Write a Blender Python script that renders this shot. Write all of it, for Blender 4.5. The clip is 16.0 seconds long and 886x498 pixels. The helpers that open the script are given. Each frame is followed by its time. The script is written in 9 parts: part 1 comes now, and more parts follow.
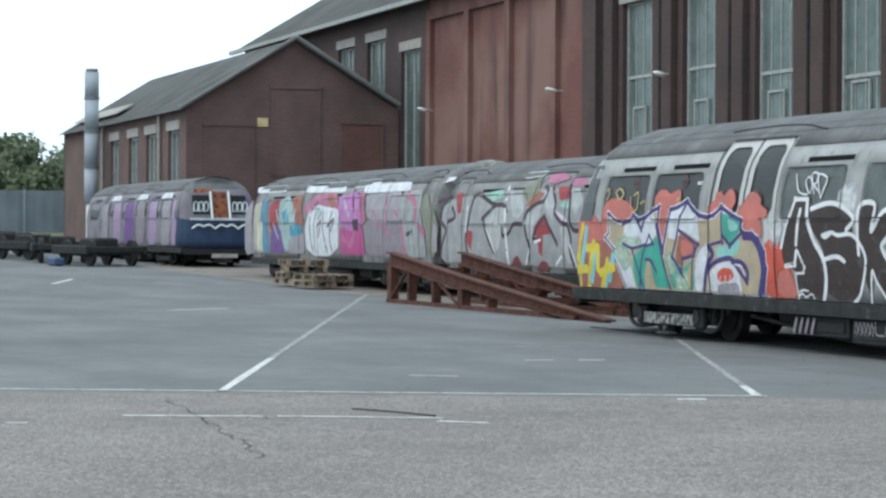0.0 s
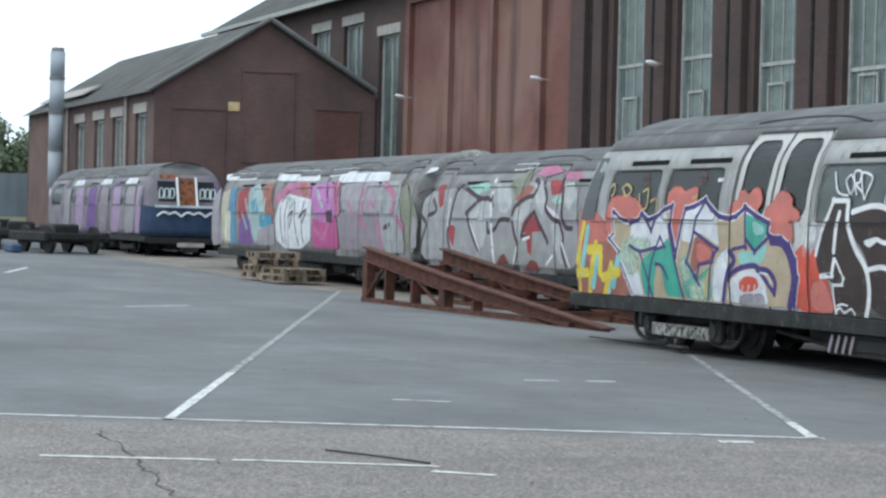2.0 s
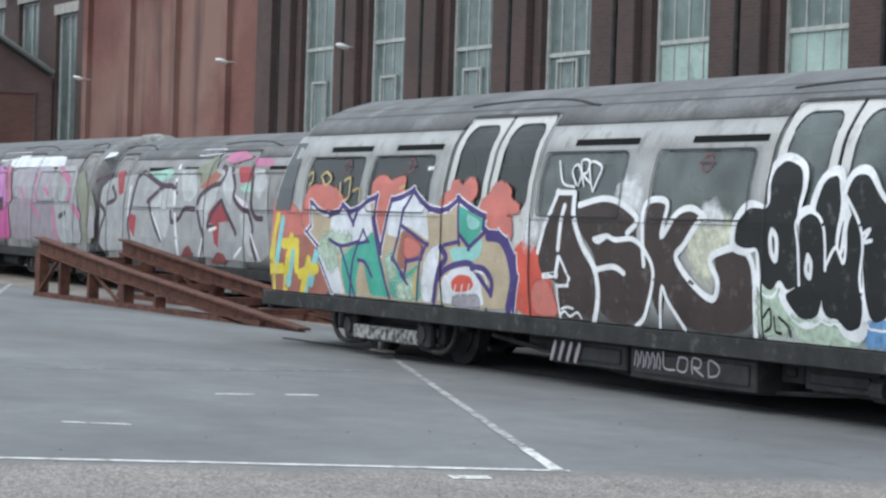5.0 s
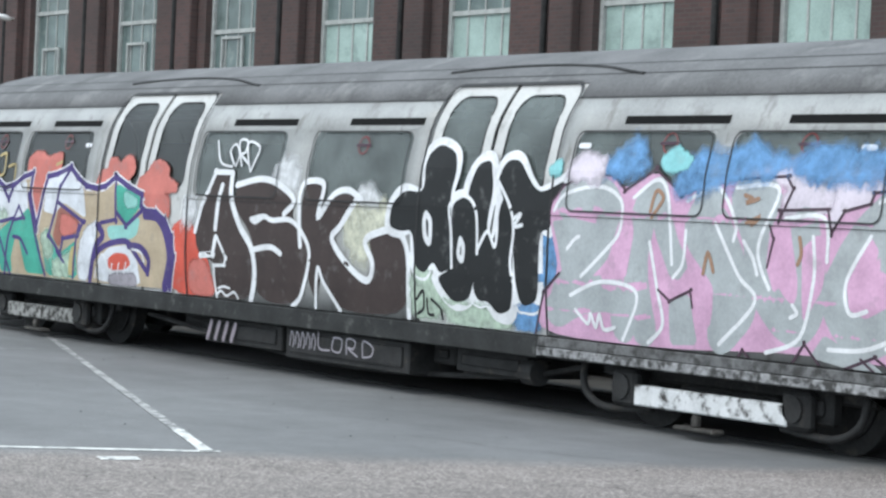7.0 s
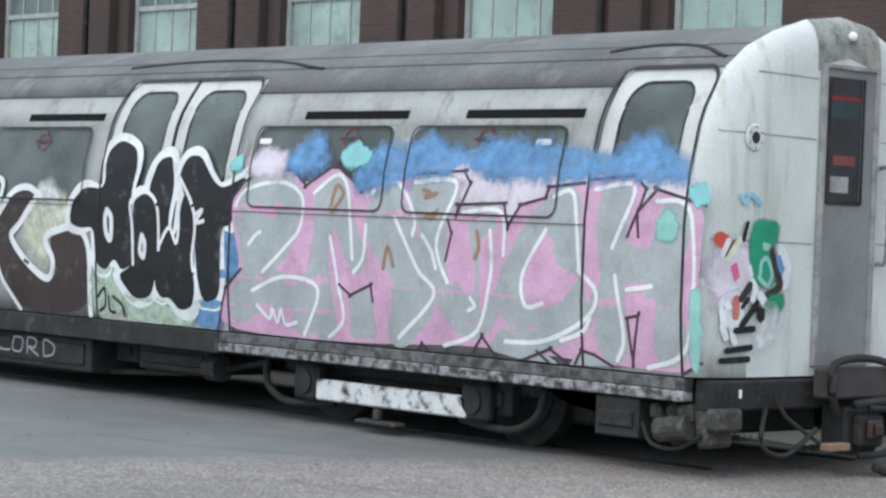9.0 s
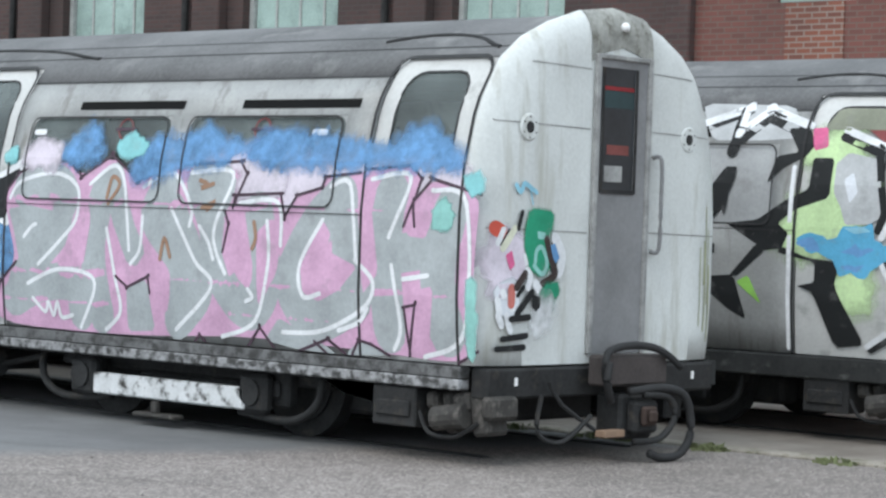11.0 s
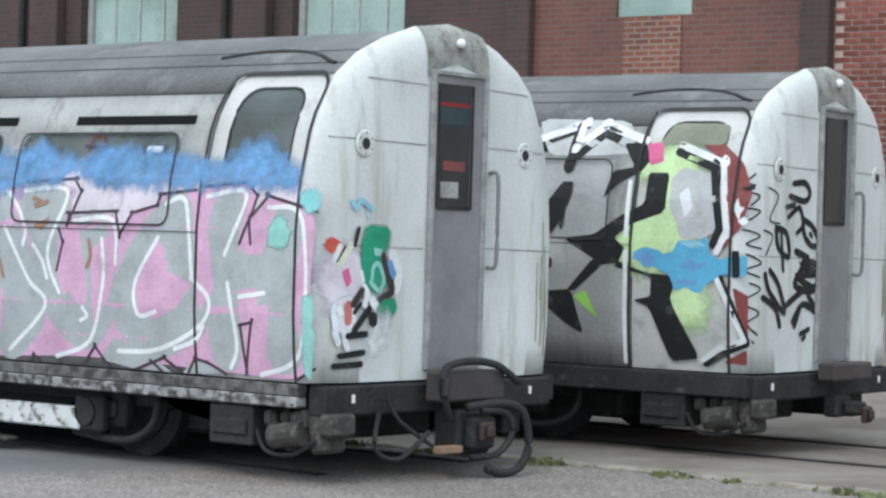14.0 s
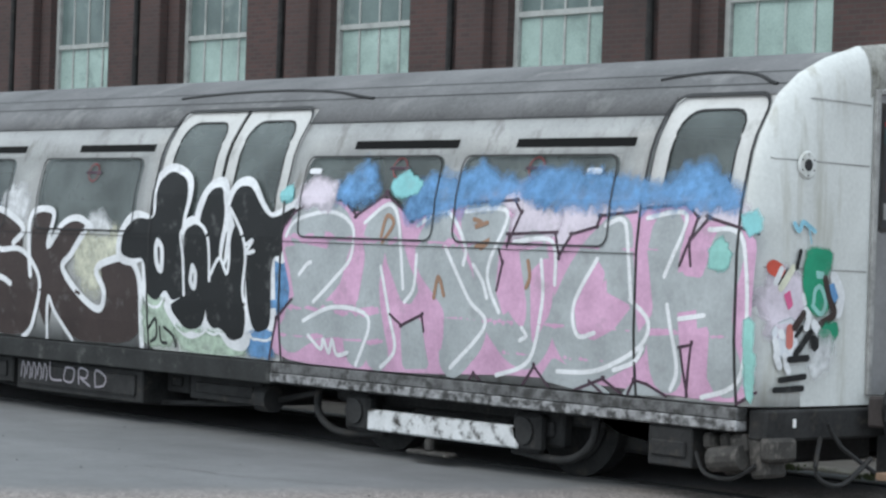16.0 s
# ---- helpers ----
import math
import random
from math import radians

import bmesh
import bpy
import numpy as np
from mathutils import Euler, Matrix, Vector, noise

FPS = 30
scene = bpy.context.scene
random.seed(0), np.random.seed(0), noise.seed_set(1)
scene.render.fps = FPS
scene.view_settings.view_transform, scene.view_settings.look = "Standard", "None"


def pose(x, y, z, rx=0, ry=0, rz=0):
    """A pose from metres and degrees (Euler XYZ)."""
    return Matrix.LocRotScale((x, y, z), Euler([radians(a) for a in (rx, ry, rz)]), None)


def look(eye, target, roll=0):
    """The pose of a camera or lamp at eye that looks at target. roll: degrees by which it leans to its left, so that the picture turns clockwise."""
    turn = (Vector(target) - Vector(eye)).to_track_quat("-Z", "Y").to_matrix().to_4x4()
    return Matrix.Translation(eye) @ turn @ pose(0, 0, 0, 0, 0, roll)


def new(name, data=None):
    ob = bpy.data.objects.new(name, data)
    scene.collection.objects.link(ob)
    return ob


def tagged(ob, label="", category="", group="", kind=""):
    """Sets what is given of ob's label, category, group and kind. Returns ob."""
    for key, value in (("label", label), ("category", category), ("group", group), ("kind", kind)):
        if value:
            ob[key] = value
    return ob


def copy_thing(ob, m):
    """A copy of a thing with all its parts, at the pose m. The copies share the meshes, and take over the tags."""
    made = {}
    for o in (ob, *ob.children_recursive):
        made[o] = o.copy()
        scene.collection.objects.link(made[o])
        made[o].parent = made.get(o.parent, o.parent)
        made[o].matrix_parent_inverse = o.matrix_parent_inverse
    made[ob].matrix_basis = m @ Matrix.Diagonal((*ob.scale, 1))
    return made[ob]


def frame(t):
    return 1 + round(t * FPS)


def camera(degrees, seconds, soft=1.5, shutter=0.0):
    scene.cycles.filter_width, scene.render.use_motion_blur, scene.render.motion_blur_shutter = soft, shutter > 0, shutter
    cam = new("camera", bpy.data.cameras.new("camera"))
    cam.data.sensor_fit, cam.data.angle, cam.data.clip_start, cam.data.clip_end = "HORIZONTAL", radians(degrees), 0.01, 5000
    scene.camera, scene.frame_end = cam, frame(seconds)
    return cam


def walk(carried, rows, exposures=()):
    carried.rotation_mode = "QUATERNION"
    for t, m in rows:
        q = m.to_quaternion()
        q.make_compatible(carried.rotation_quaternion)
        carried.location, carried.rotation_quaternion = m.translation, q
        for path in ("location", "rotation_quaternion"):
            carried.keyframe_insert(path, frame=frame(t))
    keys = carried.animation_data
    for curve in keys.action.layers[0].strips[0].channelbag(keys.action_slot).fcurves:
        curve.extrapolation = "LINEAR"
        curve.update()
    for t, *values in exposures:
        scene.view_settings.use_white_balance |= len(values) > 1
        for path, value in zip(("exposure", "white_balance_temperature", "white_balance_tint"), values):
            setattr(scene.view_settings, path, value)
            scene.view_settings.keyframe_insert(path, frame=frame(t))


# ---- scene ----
FOV = 21.147
# seconds, eye, (heading to the left of +y, pitch, roll) in degrees
PATH = (
    (0, (14.478, -12.364, 1.316), (70.999, -0.372, 0.304)),
    (0.5, (14.493, -12.377, 1.302), (71.214, -0.455, 0.225)),
    (1, (13.200, -12.007, 1.333), (70.850, -0.840, 0.653)),
    (1.5, (11.921, -11.628, 1.365), (70.337, -0.687, 1.279)),
    (2, (11.288, -11.441, 1.387), (70.300, -0.586, 1.449)),
    (2.5, (10.696, -11.260, 1.403), (70.028, -0.779, 1.532)),
    (3, (10.079, -11.072, 1.419), (69.344, -0.829, 1.561)),
    (3.5, (8.854, -10.661, 1.439), (67.864, -1.266, 2.115)),
    (4, (8.878, -10.632, 1.427), (66.194, -1.096, 2.051)),
    (4.2, (8.885, -10.623, 1.426), (65.551, -0.940, 2.095)),
    (6.3, (8.989, -10.576, 1.459), (57.771, -0.684, 2.366)),
    (6.5, (8.999, -10.573, 1.463), (57.108, -0.641, 2.794)),
    (7, (9.026, -10.567, 1.470), (54.549, -0.928, 2.643)),
    (7.5, (9.052, -10.558, 1.474), (52.212, -0.965, 2.440)),
    (8, (9.076, -10.548, 1.475), (50.094, -0.831, 2.287)),
    (8.5, (9.098, -10.535, 1.473), (48.264, -0.777, 2.231)),
    (9, (9.119, -10.520, 1.469), (47.191, -0.710, 2.255)),
    (9.5, (9.139, -10.503, 1.462), (45.893, -0.801, 2.073)),
    (9.7, (9.146, -10.495, 1.459), (45.280, -0.639, 2.173)),
    (11.8, (9.206, -10.417, 1.438), (40.164, -1.074, 1.704)),
    (12, (9.210, -10.411, 1.438), (39.569, -1.181, 1.655)),
    (12.5, (9.216, -10.399, 1.440), (38.374, -1.402, 1.410)),
    (13, (9.219, -10.390, 1.447), (37.124, -1.004, 1.427)),
    (13.5, (9.216, -10.389, 1.456), (37.475, -0.546, 1.502)),
    (14, (9.207, -10.393, 1.467), (38.465, -0.219, 1.678)),
    (14.5, (9.191, -10.405, 1.478), (40.135, -0.467, 1.535)),
    (15, (9.165, -10.426, 1.488), (42.292, -0.554, 1.454)),
    (15.5, (9.128, -10.456, 1.493), (45.358, -0.313, 1.603)),
    (16, (9.077, -10.495, 1.489), (48.410, -0.116, 1.954)),
)


def row_pose(eye, turn):
    yaw, pitch, roll = turn
    return pose(*eye, 90 + pitch, 0, yaw) @ pose(0, 0, 0, 0, 0, roll)


cam = camera(FOV, 16.0, soft=2.5)
walk(cam, [(t, row_pose(eye, turn)) for t, eye, turn in PATH], exposures=[(0.0, -0.13, 6250, 5), (2.0, -0.12, 6300, 7), (4.2, -0.06, 6400, 10), (6.5, 0.28, 6400, 9), (8.0, 0.17, 6400, 9), (9.5, 0.06, 6400, 9), (12.5, 0.28, 6450, 9), (14.0, 0.2, 6400, 8), (16.0, -0.02, 6400, 9)])

# ---- world and sun: a bright overcast sky ----
world = bpy.data.worlds.new("overcast_sky")
scene.world = world
world.use_nodes = True
wt = world.node_tree
sky = wt.nodes.new("ShaderNodeTexSky")
sky.sky_type, sky.sun_disc = "NISHITA", False
sky.sun_elevation, sky.sun_rotation = radians(48), radians(200)
sky.air_density, sky.dust_density, sky.ozone_density = 1.0, 6.0, 1.0
veil = wt.nodes.new("ShaderNodeMixRGB")
veil.inputs[0].default_value = 0.82
veil.inputs[2].default_value = (10.7, 12.3, 13.5, 1)
wt.links.new(sky.outputs[0], veil.inputs[1])
wt.links.new(veil.outputs[0], wt.nodes["Background"].inputs[0])
wt.nodes["Background"].inputs[1].default_value = 0.13
sun = new("sun", bpy.data.lights.new("sun", "SUN"))
sun.data.energy, sun.data.angle, sun.data.color = 0.9, radians(25), (1.0, 0.97, 0.93)
sun.matrix_world = look((5, -30, 40), (-8, 0, 0))


# ---- materials ----
def mat(name, base, rough=0.7, metal=0.0, vary=0.25, scale=3.0, bump=0.1, stain=None, stain_at=0.6, fine=40.0, rand=0.0):
    """A surface with grain, larger stains and fine relief. stain: a second colour in patches."""
    m = bpy.data.materials.new(name)
    m.use_nodes = True
    nt = m.node_tree
    bs = nt.nodes["Principled BSDF"]
    co = nt.nodes.new("ShaderNodeTexCoord")
    n1 = nt.nodes.new("ShaderNodeTexNoise")
    n1.inputs["Scale"].default_value, n1.inputs["Detail"].default_value = scale, 6
    n2 = nt.nodes.new("ShaderNodeTexNoise")
    n2.inputs["Scale"].default_value, n2.inputs["Detail"].default_value = fine, 4
    for n in (n1, n2):
        nt.links.new(co.outputs["Object"], n.inputs["Vector"])
    mul = nt.nodes.new("ShaderNodeMath")
    mul.operation = "MULTIPLY_ADD"
    nt.links.new(n2.outputs[0], mul.inputs[0])
    mul.inputs[1].default_value = 0.45
    nt.links.new(n1.outputs[0], mul.inputs[2])
    ramp = nt.nodes.new("ShaderNodeMapRange")
    ramp.inputs[1].default_value, ramp.inputs[2].default_value = 0.45, 1.0
    ramp.inputs[3].default_value, ramp.inputs[4].default_value = 1 - vary, 1 + vary
    nt.links.new(mul.outputs[0], ramp.inputs[0])
    vec = nt.nodes.new("ShaderNodeVectorMath")
    vec.operation = "SCALE"
    vec.inputs[0].default_value = base
    nt.links.new(ramp.outputs[0], vec.inputs["Scale"])
    out = vec.outputs[0]
    if stain:
        n3 = nt.nodes.new("ShaderNodeTexNoise")
        n3.inputs["Scale"].default_value, n3.inputs["Detail"].default_value = scale * 1.7, 8
        n3.inputs["Roughness"].default_value = 0.65
        nt.links.new(co.outputs["Object"], n3.inputs["Vector"])
        r3 = nt.nodes.new("ShaderNodeMapRange")
        r3.inputs[1].default_value, r3.inputs[2].default_value = stain_at - 0.06, stain_at + 0.08
        nt.links.new(n3.outputs[0], r3.inputs[0])
        mx = nt.nodes.new("ShaderNodeMixRGB")
        mx.inputs[2].default_value = (*stain, 1)
        nt.links.new(r3.outputs[0], mx.inputs[0])
        nt.links.new(out, mx.inputs[1])
        out = mx.outputs[0]
    if rand:
        oi = nt.nodes.new("ShaderNodeObjectInfo")
        rr = nt.nodes.new("ShaderNodeMapRange")
        rr.inputs[3].default_value, rr.inputs[4].default_value = 1 - rand, 1 + rand
        nt.links.new(oi.outputs["Random"], rr.inputs[0])
        v2 = nt.nodes.new("ShaderNodeVectorMath")
        v2.operation = "SCALE"
        nt.links.new(out, v2.inputs[0])
        nt.links.new(rr.outputs[0], v2.inputs["Scale"])
        out = v2.outputs[0]
    nt.links.new(out, bs.inputs["Base Color"])
    bs.inputs["Roughness"].default_value, bs.inputs["Metallic"].default_value = rough, metal
    bs.inputs["Specular IOR Level"].default_value = 0.28
    if bump:
        bp = nt.nodes.new("ShaderNodeBump")
        bp.inputs["Strength"].default_value, bp.inputs["Distance"].default_value = bump, 0.01
        nt.links.new(mul.outputs[0], bp.inputs["Height"])
        nt.links.new(bp.outputs[0], bs.inputs["Normal"])
    return m


def glass(name, tint, rough=0.08, dust_sheen=(0.1, 0.4), film=(0.22, 0.25, 0.245)):
    m = bpy.data.materials.new(name)
    m.use_nodes = True
    nt = m.node_tree
    nt.nodes.remove(nt.nodes["Principled BSDF"])
    tr = nt.nodes.new("ShaderNodeBsdfTransparent")
    tr.inputs[0].default_value = (*tint, 1)
    gl = nt.nodes.new("ShaderNodeBsdfGlossy")
    gl.inputs["Roughness"].default_value = rough
    gl.inputs[0].default_value = (0.6, 0.6, 0.6, 1)
    # pale film: dust, with some of the sky's reflection painted in as colour
    df = nt.nodes.new("ShaderNodeBsdfDiffuse")
    df.inputs[0].default_value = (*film, 1)
    no = nt.nodes.new("ShaderNodeTexNoise")
    no.inputs["Scale"].default_value, no.inputs["Detail"].default_value = 2.5, 6
    co = nt.nodes.new("ShaderNodeTexCoord")
    nt.links.new(co.outputs["Object"], no.inputs["Vector"])
    mr = nt.nodes.new("ShaderNodeMapRange")
    mr.inputs[1].default_value, mr.inputs[2].default_value = 0.35, 0.75
    mr.inputs[3].default_value, mr.inputs[4].default_value = dust_sheen
    nt.links.new(no.outputs[0], mr.inputs[0])
    m1 = nt.nodes.new("ShaderNodeMixShader")
    nt.links.new(mr.outputs[0], m1.inputs[0])
    nt.links.new(tr.outputs[0], m1.inputs[1])
    nt.links.new(df.outputs[0], m1.inputs[2])
    fr = nt.nodes.new("ShaderNodeFresnel")
    m2 = nt.nodes.new("ShaderNodeMixShader")
    nt.links.new(fr.outputs[0], m2.inputs[0])
    nt.links.new(m1.outputs[0], m2.inputs[1])
    nt.links.new(gl.outputs[0], m2.inputs[2])
    nt.links.new(m2.outputs[0], nt.nodes["Material Output"].inputs[0])
    return m


def brick_mat(name, base, dark, mortar, soot=0.4, mortar_size=0.012, bump=0.3, bloom=None):
    """Brickwork 225 x 75 mm in the wall's own plane, with sooty patches."""
    m = bpy.data.materials.new(name)
    m.use_nodes = True
    nt = m.node_tree
    bs = nt.nodes["Principled BSDF"]
    co = nt.nodes.new("ShaderNodeTexCoord")
    sep = nt.nodes.new("ShaderNodeSeparateXYZ")
    nt.links.new(co.outputs["Object"], sep.inputs[0])
    add = nt.nodes.new("ShaderNodeMath")
    nt.links.new(sep.outputs[0], add.inputs[0])
    nt.links.new(sep.outputs[1], add.inputs[1])
    cmb = nt.nodes.new("ShaderNodeCombineXYZ")
    nt.links.new(add.outputs[0], cmb.inputs[0])
    nt.links.new(sep.outputs[2], cmb.inputs[1])
    br = nt.nodes.new("ShaderNodeTexBrick")
    br.inputs["Scale"].default_value = 1.0
    br.inputs["Brick Width"].default_value, br.inputs["Row Height"].default_value = 0.225, 0.075
    br.inputs["Mortar Size"].default_value, br.inputs["Mortar Smooth"].default_value = mortar_size, 0.3
    br.inputs["Color1"].default_value, br.inputs["Color2"].default_value = (*base, 1), (*dark, 1)
    br.inputs["Mortar"].default_value = (*mortar, 1)
    br.inputs["Bias"].default_value = -0.25
    nt.links.new(cmb.outputs[0], br.inputs["Vector"])
    n1 = nt.nodes.new("ShaderNodeTexNoise")
    n1.inputs["Scale"].default_value, n1.inputs["Detail"].default_value = 0.7, 8
    nt.links.new(co.outputs["Object"], n1.inputs["Vector"])
    mr = nt.nodes.new("ShaderNodeMapRange")
    mr.inputs[1].default_value, mr.inputs[2].default_value = 0.35, 0.7
    mr.inputs[3].default_value, mr.inputs[4].default_value = 0.0, soot
    nt.links.new(n1.outputs[0], mr.inputs[0])
    mx = nt.nodes.new("ShaderNodeMixRGB")
    mx.inputs[2].default_value = (0.03, 0.026, 0.025, 1)
    nt.links.new(mr.outputs[0], mx.inputs[0])
    nt.links.new(br.outputs[0], mx.inputs[1])
    out = mx.outputs[0]
    if bloom:
        # pale salts in drifting patches
        n2 = nt.nodes.new("ShaderNodeTexNoise")
        n2.inputs["Scale"].default_value, n2.inputs["Detail"].default_value = 0.22, 7
        mp = nt.nodes.new("ShaderNodeMapping")
        mp.inputs["Scale"].default_value = (1, 1, 1.3)
        nt.links.new(co.outputs["Object"], mp.inputs[0])
        nt.links.new(mp.outputs[0], n2.inputs["Vector"])
        m2 = nt.nodes.new("ShaderNodeMapRange")
        m2.inputs[1].default_value, m2.inputs[2].default_value = 0.45, 0.62
        m2.inputs[3].default_value, m2.inputs[4].default_value = 0.0, 0.75
        nt.links.new(n2.outputs[0], m2.inputs[0])
        x2 = nt.nodes.new("ShaderNodeMixRGB")
        x2.inputs[2].default_value = (*bloom, 1)
        nt.links.new(m2.outputs[0], x2.inputs[0])
        nt.links.new(out, x2.inputs[1])
        # sooty water runs, long and narrow
        n4 = nt.nodes.new("ShaderNodeTexNoise")
        n4.inputs["Scale"].default_value, n4.inputs["Detail"].default_value = 1.0, 5
        mp4 = nt.nodes.new("ShaderNodeMapping")
        mp4.inputs["Scale"].default_value = (0.9, 0.9, 0.11)
        nt.links.new(co.outputs["Object"], mp4.inputs[0])
        nt.links.new(mp4.outputs[0], n4.inputs["Vector"])
        m4 = nt.nodes.new("ShaderNodeMapRange")
        m4.inputs[1].default_value, m4.inputs[2].default_value = 0.54, 0.68
        m4.inputs[3].default_value, m4.inputs[4].default_value = 0.0, 0.7
        nt.links.new(n4.outputs[0], m4.inputs[0])
        x4 = nt.nodes.new("ShaderNodeMixRGB")
        x4.inputs[2].default_value = (0.06, 0.033, 0.03, 1)
        nt.links.new(m4.outputs[0], x4.inputs[0])
        nt.links.new(x2.outputs[0], x4.inputs[1])
        out = x4.outputs[0]
    nt.links.new(out, bs.inputs["Base Color"])
    bs.inputs["Roughness"].default_value = 0.9
    bp = nt.nodes.new("ShaderNodeBump")
    bp.invert = True
    bp.inputs["Strength"].default_value, bp.inputs["Distance"].default_value = bump, 0.01
    nt.links.new(br.outputs["Fac"], bp.inputs["Height"])
    nt.links.new(bp.outputs[0], bs.inputs["Normal"])
    return m


def ground_mat():
    """Worn tarmac: an older coarse patch towards the bay line, smoother and darker beyond it."""
    m = bpy.data.materials.new("tarmac")
    m.use_nodes = True
    nt = m.node_tree
    bs = nt.nodes["Principled BSDF"]
    co = nt.nodes.new("ShaderNodeTexCoord")

    def noise_tex(scale, detail=6, rough=0.6):
        n = nt.nodes.new("ShaderNodeTexNoise")
        n.inputs["Scale"].default_value, n.inputs["Detail"].default_value, n.inputs["Roughness"].default_value = scale, detail, rough
        nt.links.new(co.outputs["Object"], n.inputs["Vector"])
        return n.outputs[0]

    def rng(src, a, b, c, d):
        r = nt.nodes.new("ShaderNodeMapRange")
        for k, v in zip((1, 2, 3, 4), (a, b, c, d)):
            r.inputs[k].default_value = v
        nt.links.new(src, r.inputs[0])
        return r.outputs[0]

    def math_(op, a, b):
        n = nt.nodes.new("ShaderNodeMath")
        n.operation = op
        for k, v in enumerate((a, b)):
            if isinstance(v, (int, float)):
                n.inputs[k].default_value = v
            else:
                nt.links.new(v, n.inputs[k])
        return n.outputs[0]

    def mix(f, a, b):
        n = nt.nodes.new("ShaderNodeMixRGB")
        for k, v in enumerate((f, a, b)):
            if isinstance(v, tuple):
                n.inputs[k].default_value = (*v, 1)
            else:
                nt.links.new(v, n.inputs[k])
        return n.outputs[0]

    sep = nt.nodes.new("ShaderNodeSeparateXYZ")
    nt.links.new(co.outputs["Object"], sep.inputs[0])
    # the seam between the two surfaces runs along the bay's front line
    side = math_("SUBTRACT", math_("MULTIPLY", math_("ADD", sep.outputs[0], 2.75), 0.926), math_("MULTIPLY", math_("ADD", sep.outputs[1], 3.6), 0.376))
    side = math_("ADD", side, math_("MULTIPLY", math_("SUBTRACT", noise_tex(0.9), 0.5), 0.9))
    coarse = rng(side, -0.25, 0.25, 0.0, 1.0)
    v = nt.nodes.new("ShaderNodeTexVoronoi")
    v.inputs["Scale"].default_value = 75
    nt.links.new(co.outputs["Object"], v.inputs["Vector"])
    chips = rng(v.outputs["Color"], 0.35, 0.95, 0.0, 1.0)
    rough_col = mix(chips, (0.12, 0.103, 0.096), (0.375, 0.334, 0.308))
    smooth_col = mix(rng(noise_tex(60), 0.3, 0.7, 0.0, 1.0), (0.122, 0.123, 0.125), (0.178, 0.179, 0.181))
    streak = nt.nodes.new("ShaderNodeMapping")
    streak.inputs["Scale"].default_value = (0.25, 0.9, 1)
    streak.inputs["Rotation"].default_value = (0, 0, 0.35)
    nt.links.new(co.outputs["Object"], streak.inputs[0])
    ns = nt.nodes.new("ShaderNodeTexNoise")
    ns.inputs["Scale"].default_value, ns.inputs["Detail"].default_value = 0.8, 7
    nt.links.new(streak.outputs[0], ns.inputs["Vector"])
    smooth_col = mix(rng(ns.outputs[0], 0.4, 0.66, 0.0, 0.55), smooth_col, (0.09, 0.09, 0.092))
    col = mix(coarse, smooth_col, rough_col)
    # concrete apron round the inner track, and the grassy verge far off
    apron = rng(math_("ADD", sep.outputs[1], math_("MULTIPLY", math_("SUBTRACT", noise_tex(2.0), 0.5), 0.12)), 2.4, 2.46, 0.0, 1.0)
    apron = math_("MULTIPLY", apron, rng(sep.outputs[0], -60, -58, 0.0, 1.0))
    conc = mix(rng(noise_tex(1.2), 0.35, 0.7, 0.0, 1.0), (0.15, 0.125, 0.105), (0.25, 0.225, 0.2))
    col = mix(apron, col, conc)
    verge = rng(math_("ADD", sep.outputs[0], math_("MULTIPLY", math_("SUBTRACT", noise_tex(0.2), 0.5), 14.0)), -88, -94, 0.0, 1.0)
    grass = mix(rng(noise_tex(0.8), 0.4, 0.65, 0.0, 1.0), (0.12, 0.115, 0.075), (0.09, 0.105, 0.055))
    col = mix(verge, col, grass)
    big = math_("MULTIPLY", rng(noise_tex(0.35), 0.3, 0.7, 0.84, 1.2), rng(noise_tex(2.6, 8, 0.7), 0.3, 0.7, 0.84, 1.14))
    vs = nt.nodes.new("ShaderNodeVectorMath")
    vs.operation = "SCALE"
    nt.links.new(col, vs.inputs[0])
    nt.links.new(big, vs.inputs["Scale"])
    nt.links.new(vs.outputs[0], bs.inputs["Base Color"])
    bs.inputs["Roughness"].default_value = 0.85
    bp = nt.nodes.new("ShaderNodeBump")
    bp.inputs["Strength"].default_value, bp.inputs["Distance"].default_value = 0.5, 0.006
    nt.links.new(v.outputs["Distance"], bp.inputs["Height"])
    nt.links.new(bp.outputs[0], bs.inputs["Normal"])
    return m


def streaked(m):
    """Draws a material's stains out downwards, as rain leaves them."""
    nt = m.node_tree
    mp = nt.nodes.new("ShaderNodeMapping")
    mp.inputs["Scale"].default_value = (2.2, 2.2, 0.3)
    last = [n for n in nt.nodes if n.bl_idname == "ShaderNodeTexNoise"][-1]
    nt.links.new([n for n in nt.nodes if n.bl_idname == "ShaderNodeTexCoord"][0].outputs["Object"], mp.inputs[0])
    nt.links.new(mp.outputs[0], last.inputs["Vector"])
    return m


M_GROUND = ground_mat()
M_LINE_FAINT = mat("faint_white_line", (0.42, 0.42, 0.41), 0.8, vary=0.3, scale=5, stain=(0.15, 0.15, 0.152), stain_at=0.48)
M_LINE = mat("worn_white_line", (0.62, 0.62, 0.6), 0.8, vary=0.3, scale=6, stain=(0.16, 0.16, 0.16), stain_at=0.57)
M_CONCRETE = mat("concrete", (0.36, 0.34, 0.31), 0.9, vary=0.3, scale=2, stain=(0.16, 0.14, 0.12), stain_at=0.62)
M_ALU = streaked(mat("weathered_aluminium", (0.325, 0.327, 0.322), 0.5, 0.3, vary=0.22, scale=2.2, stain=(0.21, 0.205, 0.195), stain_at=0.6))
